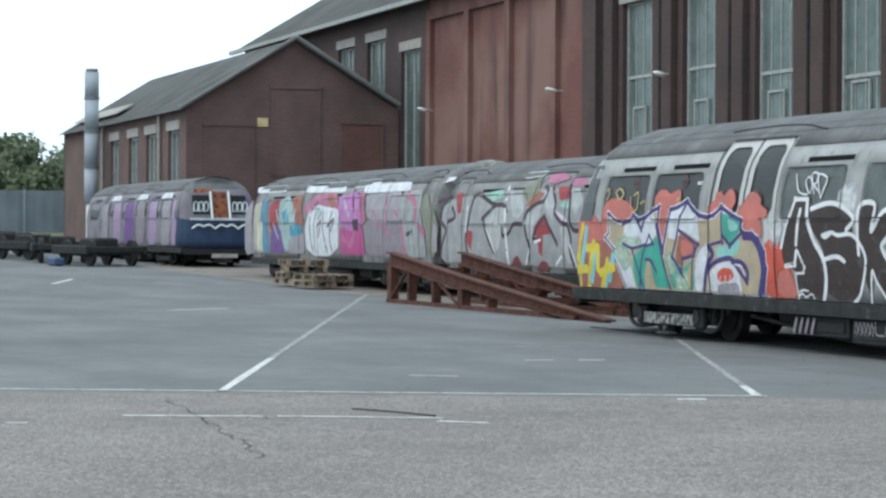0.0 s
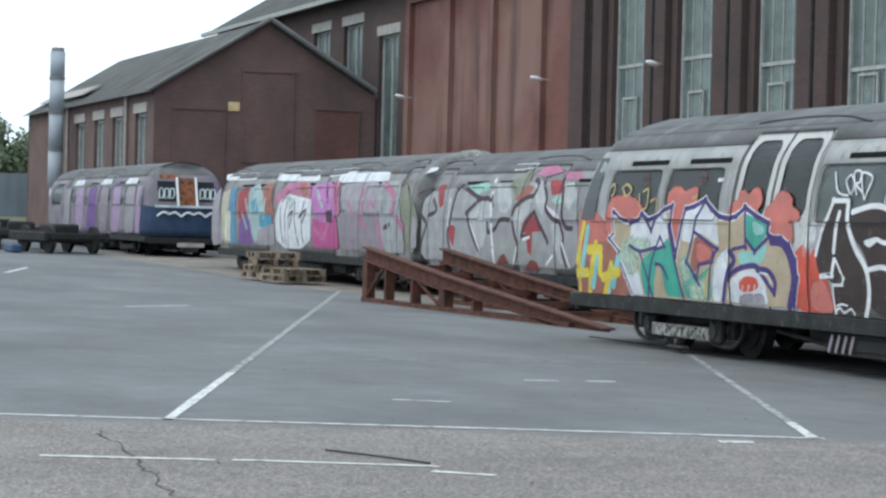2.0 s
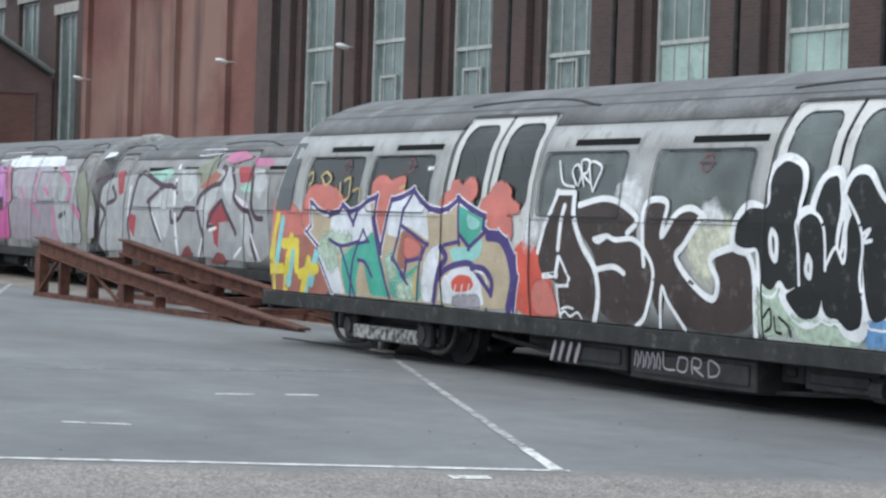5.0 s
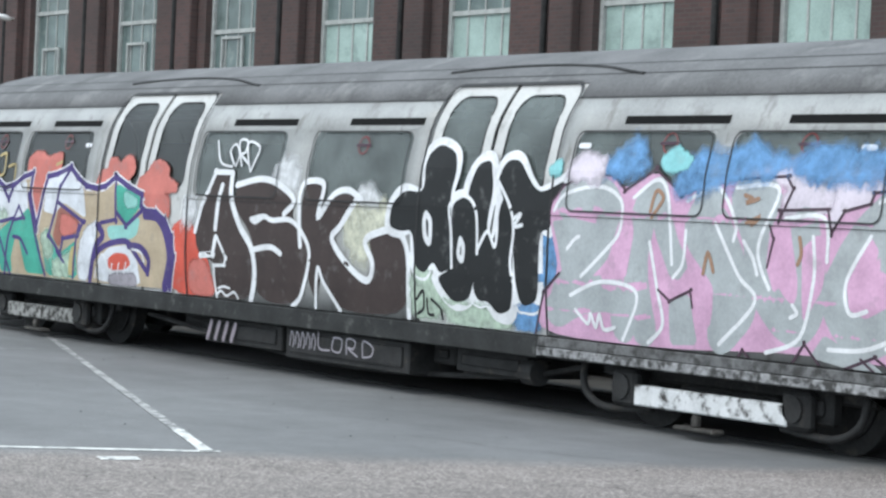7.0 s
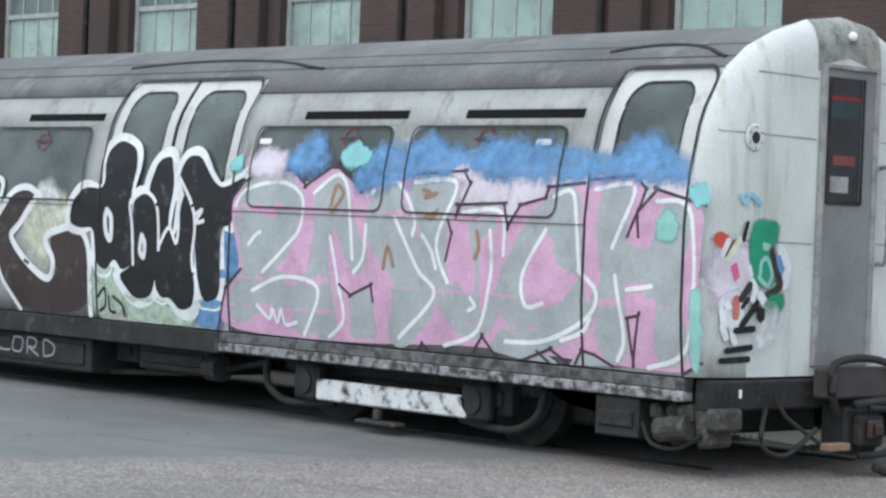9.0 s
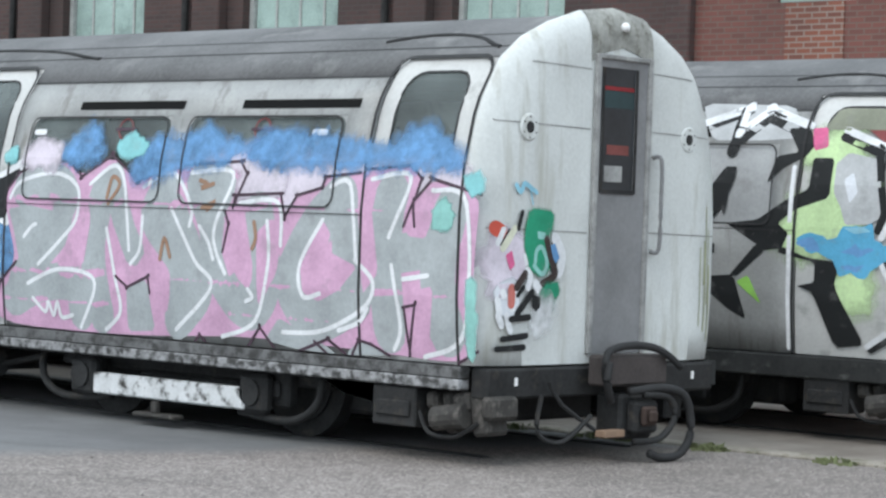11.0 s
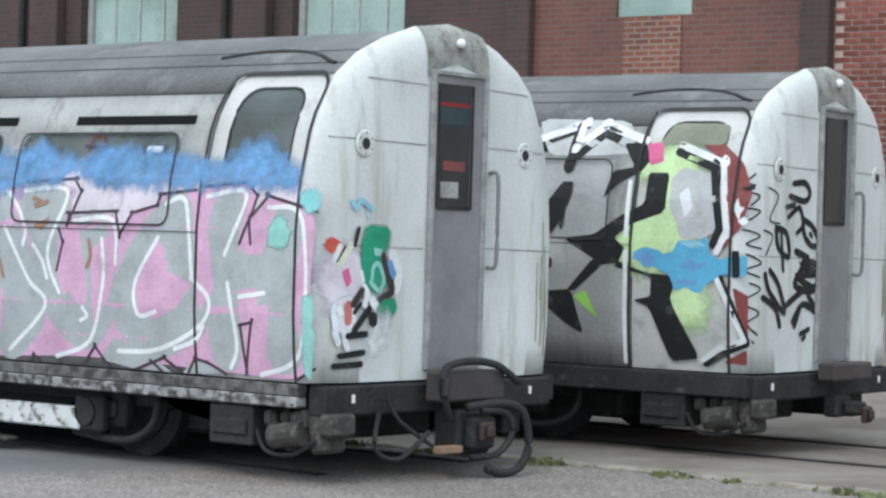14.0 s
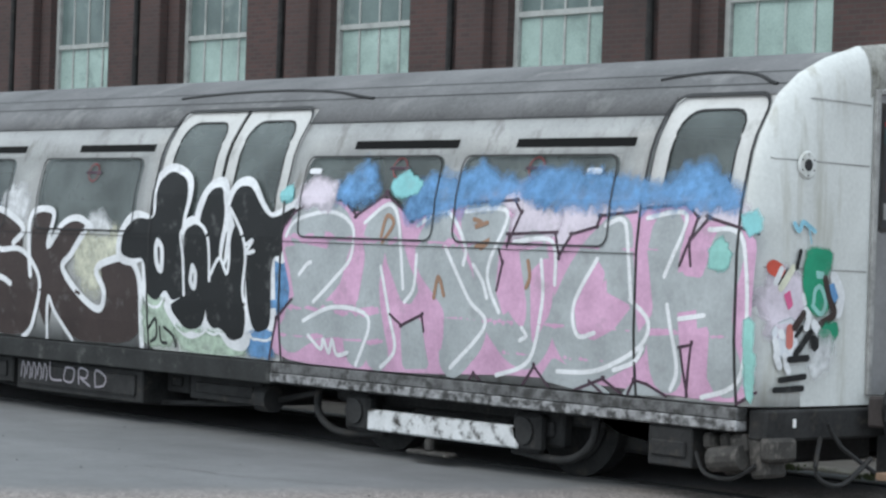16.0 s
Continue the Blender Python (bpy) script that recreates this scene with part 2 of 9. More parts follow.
M_CREAM = streaked(mat("dirty_white_end_paint", (0.56, 0.575, 0.565), 0.65, vary=0.18, scale=1.6, stain=(0.42, 0.42, 0.385), stain_at=0.6))
M_ROOF = mat("sooty_grey_roof", (0.125, 0.125, 0.128), 0.8, vary=0.4, scale=1.4, stain=(0.2, 0.2, 0.2), stain_at=0.6)
M_DOORPAINT = mat("pale_grey_door_paint", (0.5, 0.5, 0.49), 0.5, 0.1, vary=0.15, scale=3, stain=(0.33, 0.33, 0.32), stain_at=0.62)
M_BLACK = mat("black_rubber", (0.026, 0.026, 0.027), 0.7, vary=0.3)
M_UNDER = mat("oily_black_steel", (0.026, 0.026, 0.0265), 0.75, 0.1, vary=0.5, scale=5, stain=(0.06, 0.052, 0.045), stain_at=0.63)
M_SOLE = mat("grimy_sole_bar", (0.026, 0.027, 0.027), 0.8, vary=0.5, scale=4, stain=(0.085, 0.085, 0.082), stain_at=0.63)
M_SOLE_PALE = mat("flaking_silver_sole_bar", (0.26, 0.26, 0.265), 0.75, vary=0.5, scale=9, stain=(0.05, 0.049, 0.048), stain_at=0.5)
M_SOLE_GREY = mat("grimy_grey_plate", (0.12, 0.12, 0.122), 0.75, vary=0.5, scale=7, stain=(0.045, 0.044, 0.043), stain_at=0.53)
M_BEAM = mat("flaking_white_beam", (0.58, 0.59, 0.6), 0.7, vary=0.2, scale=6, stain=(0.05, 0.045, 0.042), stain_at=0.565)
M_BEAM_CHIPPED = mat("chipped_pale_beam", (0.3, 0.3, 0.29), 0.75, vary=0.3, scale=7, stain=(0.03, 0.028, 0.026), stain_at=0.5)
M_GREY_DOOR = mat("grey_end_door", (0.2, 0.2, 0.205), 0.55, vary=0.2, scale=3)
M_INTERIOR = mat("car_interior", (0.055, 0.062, 0.058), 0.8, vary=0.3)
M_GLASS = glass("dusty_sheen_glass", (0.55, 0.6, 0.58), dust_sheen=(0.25, 0.6), film=(0.2, 0.235, 0.23))
M_GLASS_CLEAR = glass("clearer_glass", (0.5, 0.58, 0.54), dust_sheen=(0.02, 0.14))
M_RUST = mat("rusty_steel", (0.115, 0.05, 0.036), 0.9, 0.2, vary=0.45, scale=4, stain=(0.06, 0.032, 0.026), stain_at=0.55, bump=0.3)
M_WOOD = mat("weathered_pallet_wood", (0.24, 0.19, 0.14), 0.85, vary=0.35, scale=8, rand=0.35)
M_BRICK = brick_mat("sooty_brick", (0.09, 0.047, 0.043), (0.056, 0.036, 0.035), (0.075, 0.06, 0.056), soot=0.55)
M_BRICK_RED = brick_mat("red_brick", (0.19, 0.072, 0.06), (0.13, 0.055, 0.048), (0.16, 0.11, 0.09), soot=0.4)
M_BRICK_PANEL = brick_mat("salt_stained_red_brick", (0.2, 0.066, 0.054), (0.15, 0.055, 0.047), (0.16, 0.1, 0.085), soot=0.3, bloom=(0.25, 0.15, 0.125))
M_BRICK_CLEAN = brick_mat("clean_red_brick", (0.22, 0.07, 0.056), (0.14, 0.05, 0.045), (0.3, 0.22, 0.2), soot=0.12, mortar_size=0.014)
M_MORTAR = mat("pale_mortar", (0.42, 0.33, 0.3), 0.9, vary=0.2, scale=6)
M_BRICK_UNIT = mat("clean_brick", (0.2, 0.066, 0.052), 0.88, vary=0.3, scale=9, stain=(0.11, 0.05, 0.045), stain_at=0.62, rand=0.3)
M_BRICK_GABLE = brick_mat("dull_red_brick", (0.165, 0.088, 0.08), (0.12, 0.07, 0.066), (0.15, 0.115, 0.105), soot=0.4)
M_LINTEL = mat("stone_lintel", (0.36, 0.34, 0.32), 0.9, vary=0.2, scale=4)
M_FRAME = mat("flaking_white_frame", (0.36, 0.375, 0.365), 0.7, vary=0.25, scale=5)
M_PANE_PALE = mat("whitewashed_pane", (0.3, 0.4, 0.37), 0.35, vary=0.3, scale=1.3, stain=(0.2, 0.27, 0.25), stain_at=0.6, bump=0.03)
M_PANE_MID = mat("dusty_pane", (0.12, 0.155, 0.15), 0.3, vary=0.35, scale=1.3, stain=(0.08, 0.105, 0.1), stain_at=0.55, bump=0.03)
M_PANE_DARK = mat("grimy_pane", (0.115, 0.155, 0.15), 0.22, vary=0.3, scale=1.6, stain=(0.2, 0.24, 0.23), stain_at=0.63, bump=0.03)
M_SLATE = mat("lichen_slate", (0.18, 0.18, 0.177), 0.85, vary=0.35, scale=0.6, stain=(0.21, 0.21, 0.195), stain_at=0.6)
M_FLUE = mat("galvanised_flue", (0.36, 0.39, 0.43), 0.65, 0.1, vary=0.15, scale=1.5)
M_FENCE = mat("grey_fence_sheet", (0.27, 0.3, 0.33), 0.7, 0.1, vary=0.2, scale=0.6)
M_WHITE = mat("white_paint", (0.8, 0.8, 0.8), 0.5, vary=0.06)
# leaf green is lightened so that the colour carries the far haze
M_LEAF = mat("foliage", (0.13, 0.16, 0.095), 0.8, vary=0.5, scale=0.6)
M_BARK = mat("bark", (0.08, 0.06, 0.045), 0.9)


# ---- builders ----
def finish(bm, name, material, smooth=False):
    me = bpy.data.meshes.new(name)
    bmesh.ops.recalc_face_normals(bm, faces=bm.faces)
    bm.to_mesh(me)
    bm.free()
    for mm in (material if isinstance(material, (list, tuple)) else [material]):
        me.materials.append(mm)
    if smooth:
        for p in me.polygons:
            p.use_smooth = True
    return me


def part(name, bm, material, parent, label="", smooth=False):
    ob = new(name, finish(bm, name, material, smooth))
    if parent:
        ob.parent = parent
    if label:
        tagged(ob, label)
    return ob


def thing(name, m, label, category, group="", kind=""):
    ob = new(name)
    ob.matrix_world = m
    return tagged(ob, label, category, group, kind)


def box(bm, x0, x1, y0, y1, z0, z1, bevel=0.0):
    vs = bmesh.ops.create_cube(bm, size=1.0, matrix=Matrix.Translation(((x0 + x1) / 2, (y0 + y1) / 2, (z0 + z1) / 2)) @ Matrix.Diagonal((abs(x1 - x0), abs(y1 - y0), abs(z1 - z0), 1)))["verts"]
    if bevel:
        es = list({e for v in vs for e in v.link_edges})
        bmesh.ops.bevel(bm, geom=es, offset=bevel, segments=1, affect="EDGES")
    return bm


def boxes(*dims, bevel=0.0):
    bm = bmesh.new()
    for d in dims:
        box(bm, *d, bevel=bevel)
    return bm


def tube(bm, a, b, r, seg=10, r2=None):
    a, b = Vector(a), Vector(b)
    d = b - a
    m = Matrix.Translation((a + b) / 2) @ d.to_track_quat("Z", "Y").to_matrix().to_4x4()
    bmesh.ops.create_cone(bm, cap_ends=True, segments=seg, radius1=r, radius2=r if r2 is None else r2, depth=d.length, matrix=m)
    return bm


def spline(pts, n=6, closed=False):
    """Catmull-Rom through the points."""
    pts = [Vector(p) for p in pts]
    k = len(pts)
    if k < 3 and not closed:
        return [pts[0].lerp(pts[-1], i / n) for i in range(n + 1)]
    out = []
    for i in range(k if closed else k - 1):
        if closed:
            p0, p1, p2, p3 = pts[i - 1], pts[i], pts[(i + 1) % k], pts[(i + 2) % k]
        else:
            p0, p1, p2, p3 = pts[max(i - 1, 0)], pts[i], pts[i + 1], pts[min(i + 2, k - 1)]
        for j in range(n):
            t = j / n
            out.append(0.5 * (2 * p1 + (p2 - p0) * t + (2 * p0 - 5 * p1 + 4 * p2 - p3) * t * t + (3 * p1 - p0 - 3 * p2 + p3) * t ** 3))
    if not closed:
        out.append(pts[-1])
    return out


def pipe(bm, pts, r, seg=8, n=6):
    """A round bar or hose through the points."""
    line = spline([Vector(p) for p in pts], n)
    rings = []
    for i, p in enumerate(line):
        d = (line[min(i + 1, len(line) - 1)] - line[max(i - 1, 0)]).normalized()
        q = d.to_track_quat("Z", "Y")
        rings.append([bm.verts.new(p + q @ Vector((r * math.cos(2 * math.pi * k / seg), r * math.sin(2 * math.pi * k / seg), 0))) for k in range(seg)])
    for a, b in zip(rings, rings[1:]):
        for k in range(seg):
            bm.faces.new((a[k], a[(k + 1) % seg], b[(k + 1) % seg], b[k]))
    bm.faces.new(rings[0])
    bm.faces.new(rings[-1])
    return bm


# ---- ground: one sheet, a shallow fall towards the camera, an apron that climbs to the works ----
def ground_z(x, y):
    z = 0.012 * max(0.0, -x - 35)
    z += 0.02 * max(0.0, -x - 88)
    if x > -32:
        z += 0.65 * min(1.0, max(0.0, (y - 6.6) / 8.4)) * min(1.0, (x + 32) / 10)
    return z


def ground():
    xs = [-2500, -900, -400, -220, -160, -130, -112] + [-100 + 3 * i for i in range(38)] + [16, 20, 26, 40, 80, 200, 800, 2500]
    ys = [-2500, -600, -150, -60, -30, -20] + [-15 + 1.5 * i for i in range(22)] + [20, 30, 60, 150, 600, 2500]
    bm = bmesh.new()
    grid = [[bm.verts.new((x, y, ground_z(max(x, -150), y))) for y in ys] for x in xs]
    for i in range(len(xs) - 1):
        for j in range(len(ys) - 1):
            bm.faces.new((grid[i][j], grid[i + 1][j], grid[i + 1][j + 1], grid[i][j + 1]))
    ob = part("ground", bm, M_GROUND, None, "worn grey tarmac yard with a coarse older patch", True)
    tagged(ob, category="ground", kind="structure")


ground()


def painted_line(a, b, w, z=0.004, material=None):
    """A worn stripe of road paint."""
    a, b = Vector((*a, 0)), Vector((*b, 0))
    d = b - a
    n = Vector((-d.y, d.x, 0)).normalized() * w / 2
    k = max(2, int(d.length / 0.4))
    bm = bmesh.new()
    rows = []
    for i in range(k + 1):
        p = a + d * i / k
        j = random.uniform(0.8, 1.05)
        rows.append([bm.verts.new((*(p + n * j).xy, ground_z(p.x, p.y) + z)), bm.verts.new((*(p - n * j).xy, ground_z(p.x, p.y) + z))])
    for r, s in zip(rows, rows[1:]):
        bm.faces.new((r[0], r[1], s[1], s[0]))
    ob = part("road_marking", bm, material or M_LINE, None)
    return tagged(ob, "worn white painted line on the tarmac", "road marking", "yard markings", "structure")


painted_line((-6.6, -12.2), (-2.98, -3.55), 0.085)
painted_line((-4.68, -7.7), (-9.5, -6.0), 0.085)
painted_line((-9.5, -6.0), (-36, 3.3), 0.085, material=M_LINE_FAINT)
painted_line((-3.0, -3.62), (-4.2, -3.16), 0.09)
painted_line((-4.2, -3.16), (-13.5, 0.42), 0.075, material=M_LINE_FAINT)
painted_line((-2.32, -9.0), (-1.98, -8.05), 0.1)
painted_line((-1.97, -7.95), (-1.5, -6.85), 0.09)
painted_line((-1.25, -6.98), (-1.0, -6.7), 0.09)
painted_line((-2.82, -4.42), (-2.76, -4.2), 0.16)
painted_line((-8.62, -3.5), (-8.55, -3.2), 0.1)
painted_line((-8.5, -2.95), (-8.45, -2.68), 0.1)
painted_line((-6.4, -5.5), (-6.15, -5.1), 0.07)
painted_line((-11.6, -4.2), (-11.2, -0.7), 0.05, material=M_LINE_FAINT)
painted_line((-1.9, -9.9), (-1.85, -9.75), 0.08)
painted_line((-41.6, -2.8), (-45.0, -1.75), 0.14)
painted_line((-24.8, -3.7), (-25.6, -2.5), 0.14)


# ---- the works: a long brick shed ----
Y_WALL = 15.0
BAYS = (-49.05, -44.92, -40.5, -36.15, -31.68, -27.25, -22.77, -18.3, -13.87)
WIN_W, WIN_TOP, WIN_BOT, EAVE = 2.1, 8.0, 2.9, 9.9


def works_window(parent, x0, x1, z0, z1, kind):
    """A tall iron window: reveal, white frame, glazing bars and panes."""
    w = new("window")
    w.parent = parent
    y = Y_WALL + 0.22
    part("lintel", boxes((x0 - 0.25, x1 + 0.2, Y_WALL - 0.03, y + 0.1, z1, z1 + 0.33), bevel=0.02), M_LINTEL, w, "pale stone lintel")
    part("sill", boxes((x0 - 0.1, x1 + 0.1, Y_WALL - 0.06, y + 0.1, z0 - 0.14, z0), bevel=0.015), M_LINTEL, w)
    bm = boxes((x0, x0 + 0.09, y - 0.07, y + 0.03, z0, z1), (x1 - 0.06, x1, y - 0.05, y + 0.03, z0, z1), (x0 + 0.09, x1 - 0.06, y - 0.05, y + 0.03, z1 - 0.07, z1), (x0 + 0.09, x1 - 0.06, y - 0.05, y + 0.03, z0, z0 + 0.07))
    part("frame", bm, M_FRAME, w, "flaking white frame")
    zt = (5.85 if x0 < -42 else 5.45 if x0 < -38 else 5.1) if kind == "tall" else 5.14
    part("transom", boxes((x0 + 0.09, x1 - 0.06, y - 0.06, y + 0.03, zt - 0.04, zt + 0.05)), M_FRAME, w)
    for f in (0.27, 0.52, 0.77):
        xx = x0 + (x1 - x0) * f
        part("glazing_bar", boxes((xx - 0.02, xx + 0.02, y - 0.03, y + 0.02, z0 + 0.07, zt - 0.04), (xx - 0.02, xx + 0.02, y - 0.03, y + 0.02, zt + 0.05, z1 - 0.07)), M_FRAME, w)
    if kind == "tall":
        a, b = x0 + 0.45, x0 + 1.35
        part("casement", boxes((a, a + 0.06, y - 0.08, y - 0.03, z0 + 0.4, 5.0), (b - 0.06, b, y - 0.08, y - 0.03, z0 + 0.4, 5.0), (a + 0.06, b - 0.06, y - 0.08, y - 0.03, 4.94, 5.0), (a + 0.06, b - 0.06, y - 0.08, y - 0.03, z0 + 0.4, z0 + 0.46)), M_FRAME, w, "small white opening casement")
    xs = [x0 + 0.09] + [x0 + (x1 - x0) * f for f in (0.27, 0.52, 0.77)] + [x1 - 0.06]
    for i in range(4):
        for za, zb, low in ((z0 + 0.07, zt - 0.04, True), (zt + 0.05, z1 - 0.07, False)):
            pale = low if kind == "frosted" else (not low and i != 3)
            part("pane", boxes((xs[i] + 0.02, xs[i + 1] - 0.02, y - 0.008, y + 0.004, za, zb)), (M_PANE_PALE if kind == "frosted" else M_PANE_MID) if pale else M_PANE_DARK, w)


def wall_with_holes(name, x0, x1, z0, z1, y, thick, holes, material, label):
    """A wall in the plane y, pierced by rectangles (xa, xb, za, zb)."""
    xs = sorted({x0, x1, *[h[0] for h in holes], *[h[1] for h in holes]})
    bm = bmesh.new()
    for a, b in zip(xs, xs[1:]):
        cut = sorted((h[2], h[3]) for h in holes if h[0] <= a + 1e-6 and h[1] >= b - 1e-6)
        z = z0
        for c, d in cut:
            if c > z:
                box(bm, a, b, y, y + thick, z, c)
            z = d
        if z1 > z:
            box(bm, a, b, y, y + thick, z, z1)
    bmesh.ops.remove_doubles(bm, verts=bm.verts, dist=1e-5)
    ob = part(name, bm, material, None, label)
    return tagged(ob, category="wall", kind="structure")


def works():
    holes = [(x, x + WIN_W, WIN_BOT, WIN_TOP) for x in BAYS]
    w1 = wall_with_holes("wall_works", -51.2, -9.9, -0.2, EAVE, Y_WALL, 0.5, holes, M_BRICK, "sooty dark red brick wall of a long railway shed")
    for k, (x, _, _, _) in enumerate(holes):
        works_window(w1, x, x + WIN_W, WIN_BOT, WIN_TOP, "tall" if k < 4 else "frosted")
        part("pilaster", boxes((x - 1.0, x - 0.35, Y_WALL - 0.2, Y_WALL - 0.002, -0.1, EAVE - 0.5), bevel=0.02), M_BRICK, w1)
        bm = tube(bmesh.new(), (x - 1.25, Y_WALL - 0.1, 0.3), (x - 1.25, Y_WALL - 0.1, EAVE - 0.3), 0.06)
        part("downpipe", bm, M_UNDER, w1, "dark iron downpipe")
    # the blocked, redder bays
    far = [(-69.9, -67.7, 3.2, 8.1), (-74.2, -71.9, 6.6, 8.75), (-78.2, -76.0, 6.6, 8.75)]
    w2 = wall_with_holes("wall_works_far", -93.6, -66.6, -0.2, EAVE, Y_WALL, 0.5, far, M_BRICK, "sooty brick wall with tall windows")
    for a, b, c, d in far:
        w = new("window")
        w.parent = w2
        part("lintel", boxes((a - 0.2, b + 0.2, Y_WALL - 0.03, Y_WALL + 0.3, d, d + 0.35)), M_LINTEL, w, "pale stone lintel")
        y = Y_WALL + 0.2
        part("frame", boxes((a, a + 0.1, y - 0.05, y + 0.05, c, d), (b - 0.1, b, y - 0.05, y + 0.05, c, d), (a + 0.1, b - 0.1, y - 0.05, y + 0.05, d - 0.1, d), (a + 0.1, b - 0.1, y - 0.05, y + 0.05, c, c + 0.1), ((a + b) / 2 - 0.04, (a + b) / 2 + 0.04, y - 0.05, y + 0.03, c + 0.1, d - 0.1)), M_FRAME, w)
        for p, q in ((a + 0.1, (a + b) / 2 - 0.04), ((a + b) / 2 + 0.04, b - 0.1)):
            part("pane", boxes((p, q, y, y + 0.01, c + 0.1, d - 0.1)), M_PANE_MID, w)
    w3 = wall_with_holes("wall_works_red", -66.6, -51.2, -0.2, EAVE, Y_WALL + 0.12, 0.4, [], M_BRICK_PANEL, "red brick wall with tall blind panels, paler low down")
    edges = [-66.6, -62.5, -58.5, -54.4, -51.2]
    for a, b in zip(edges, edges[1:]):
        part("pier", boxes((a - 0.25, a + 0.2, Y_WALL - 0.06, Y_WALL + 0.118, -0.1, 9.35)), M_BRICK_PANEL, w3)
        part("panel_head", boxes((a + 0.2, b - 0.25, Y_WALL - 0.06, Y_WALL + 0.118, 9.0, EAVE)), M_BRICK_PANEL, w3)
    part("pier", boxes((-51.4, -50.4, Y_WALL - 0.3, Y_WALL - 0.002, -0.1, EAVE)), M_BRICK, w1)
    # bright, cleaner brick towards the yard entrance, with a blocked opening
    w4 = wall_with_holes("wall_works_red_end", -9.9, -5.03, -0.2, EAVE, Y_WALL + 0.05, 0.5, [(-8.25, -7.1, 4.42, 8.0)], M_BRICK_RED, "dark red brick wall with patched openings")
    part("brick_infill", boxes((-8.12, -7.24, Y_WALL + 0.03, Y_WALL + 0.048, 1.0, 4.4)), mat_infill(), w4, "orange brick infill of a blocked window")
    part("pane", boxes((-8.25, -7.1, Y_WALL + 0.1, Y_WALL + 0.12, 4.42, 8.0)), M_PANE_PALE, w4, "broken pale green window glass")
    for x in (-9.75, -5.25):
        part("pilaster", boxes((x - 0.2, x + 0.2, Y_WALL - 0.1, Y_WALL + 0.048, -0.1, EAVE), bevel=0.02), M_BRICK, w4)
    global CLEAN_WALL
    CLEAN_WALL = wall_with_holes("wall_works_clean", -5.03, 26, -0.2, EAVE, Y_WALL + 0.05, 0.5, [], M_MORTAR, "clean red brick wall with pale mortar")
    part("plinth", boxes((-5.0, 26, Y_WALL - 0.03, Y_WALL + 0.048, 0.2, 0.76), bevel=0.02), mat("dark_plinth", (0.12, 0.1, 0.09), 0.9, vary=0.3, scale=2, stain=(0.07, 0.065, 0.06), stain_at=0.55), CLEAN_WALL, "dark rendered plinth")
    part("painted_band", boxes((-5.0, 26, Y_WALL + 0.02, Y_WALL + 0.048, 0.762, 1.2)), mat("red_masonry_paint", (0.19, 0.06, 0.048), 0.8, vary=0.3, scale=1.5, stain=(0.12, 0.05, 0.042), stain_at=0.58), CLEAN_WALL, "smooth red painted lower wall")
    # roof over the shed
    bm = bmesh.new()
    v = [bm.verts.new(p) for p in ((-94, 14.5, 9.75), (26, 14.5, 9.75), (26, 29, 18.6), (-94, 29, 18.6), (-94, 43.5, 9.75), (26, 43.5, 9.75))]
    bm.faces.new((v[0], v[1], v[2], v[3]))
    bm.faces.new((v[3], v[2], v[5], v[4]))
    bmesh.ops.solidify(bm, geom=bm.faces[:], thickness=0.15)
    roof = part("roof_works", bm, M_SLATE, None, "grey slate shed roof with pale lichen patches")
    tagged(roof, category="roof", kind="structure")
    part("gutter", boxes((-94, 26, 14.32, 14.48, 9.62, 9.78)), M_FRAME, roof, "pale eaves gutter")
    bm = boxes((-93.6, -93.1, Y_WALL + 0.5, 43, -0.2, 9.7), (-93.6, 26, 42.5, 43, -0.2, 9.7), (25.5, 26, Y_WALL + 0.55, 42.5, -0.2, 9.7))
    tagged(part("wall_works_back", bm, M_BRICK, None, "plain brick back and end walls"), category="wall", kind="structure")


def mat_infill():
    return brick_mat("orange_infill_brick", (0.24, 0.085, 0.055), (0.13, 0.055, 0.045), (0.28, 0.22, 0.19), soot=0.35)


works()


def lamp_unit(x):
    """A white bulkhead lamp on a short bracket."""
    ob = thing("wall_lamp", pose(x, Y_WALL - 0.05, 5.72), "small white floodlight on a wall bracket of the brick shed", "lamp", "floodlights on the shed")
    part("bracket", tube(bmesh.new(), (0, 0.0, 0), (0, -0.3, 0.03), 0.025), M_LINTEL, ob)
    bm = bmesh.new()
    bmesh.ops.create_uvsphere(bm, u_segments=12, v_segments=8, radius=0.13, matrix=pose(0, -0.42, 0.03, -15) @ Matrix.Diagonal((1.2, 1.5, 0.5, 1)))
    part("head", bm, M_WHITE, ob, "", True)


for lx in (-66.0, -53.5, -45.4):
    lamp_unit(lx)


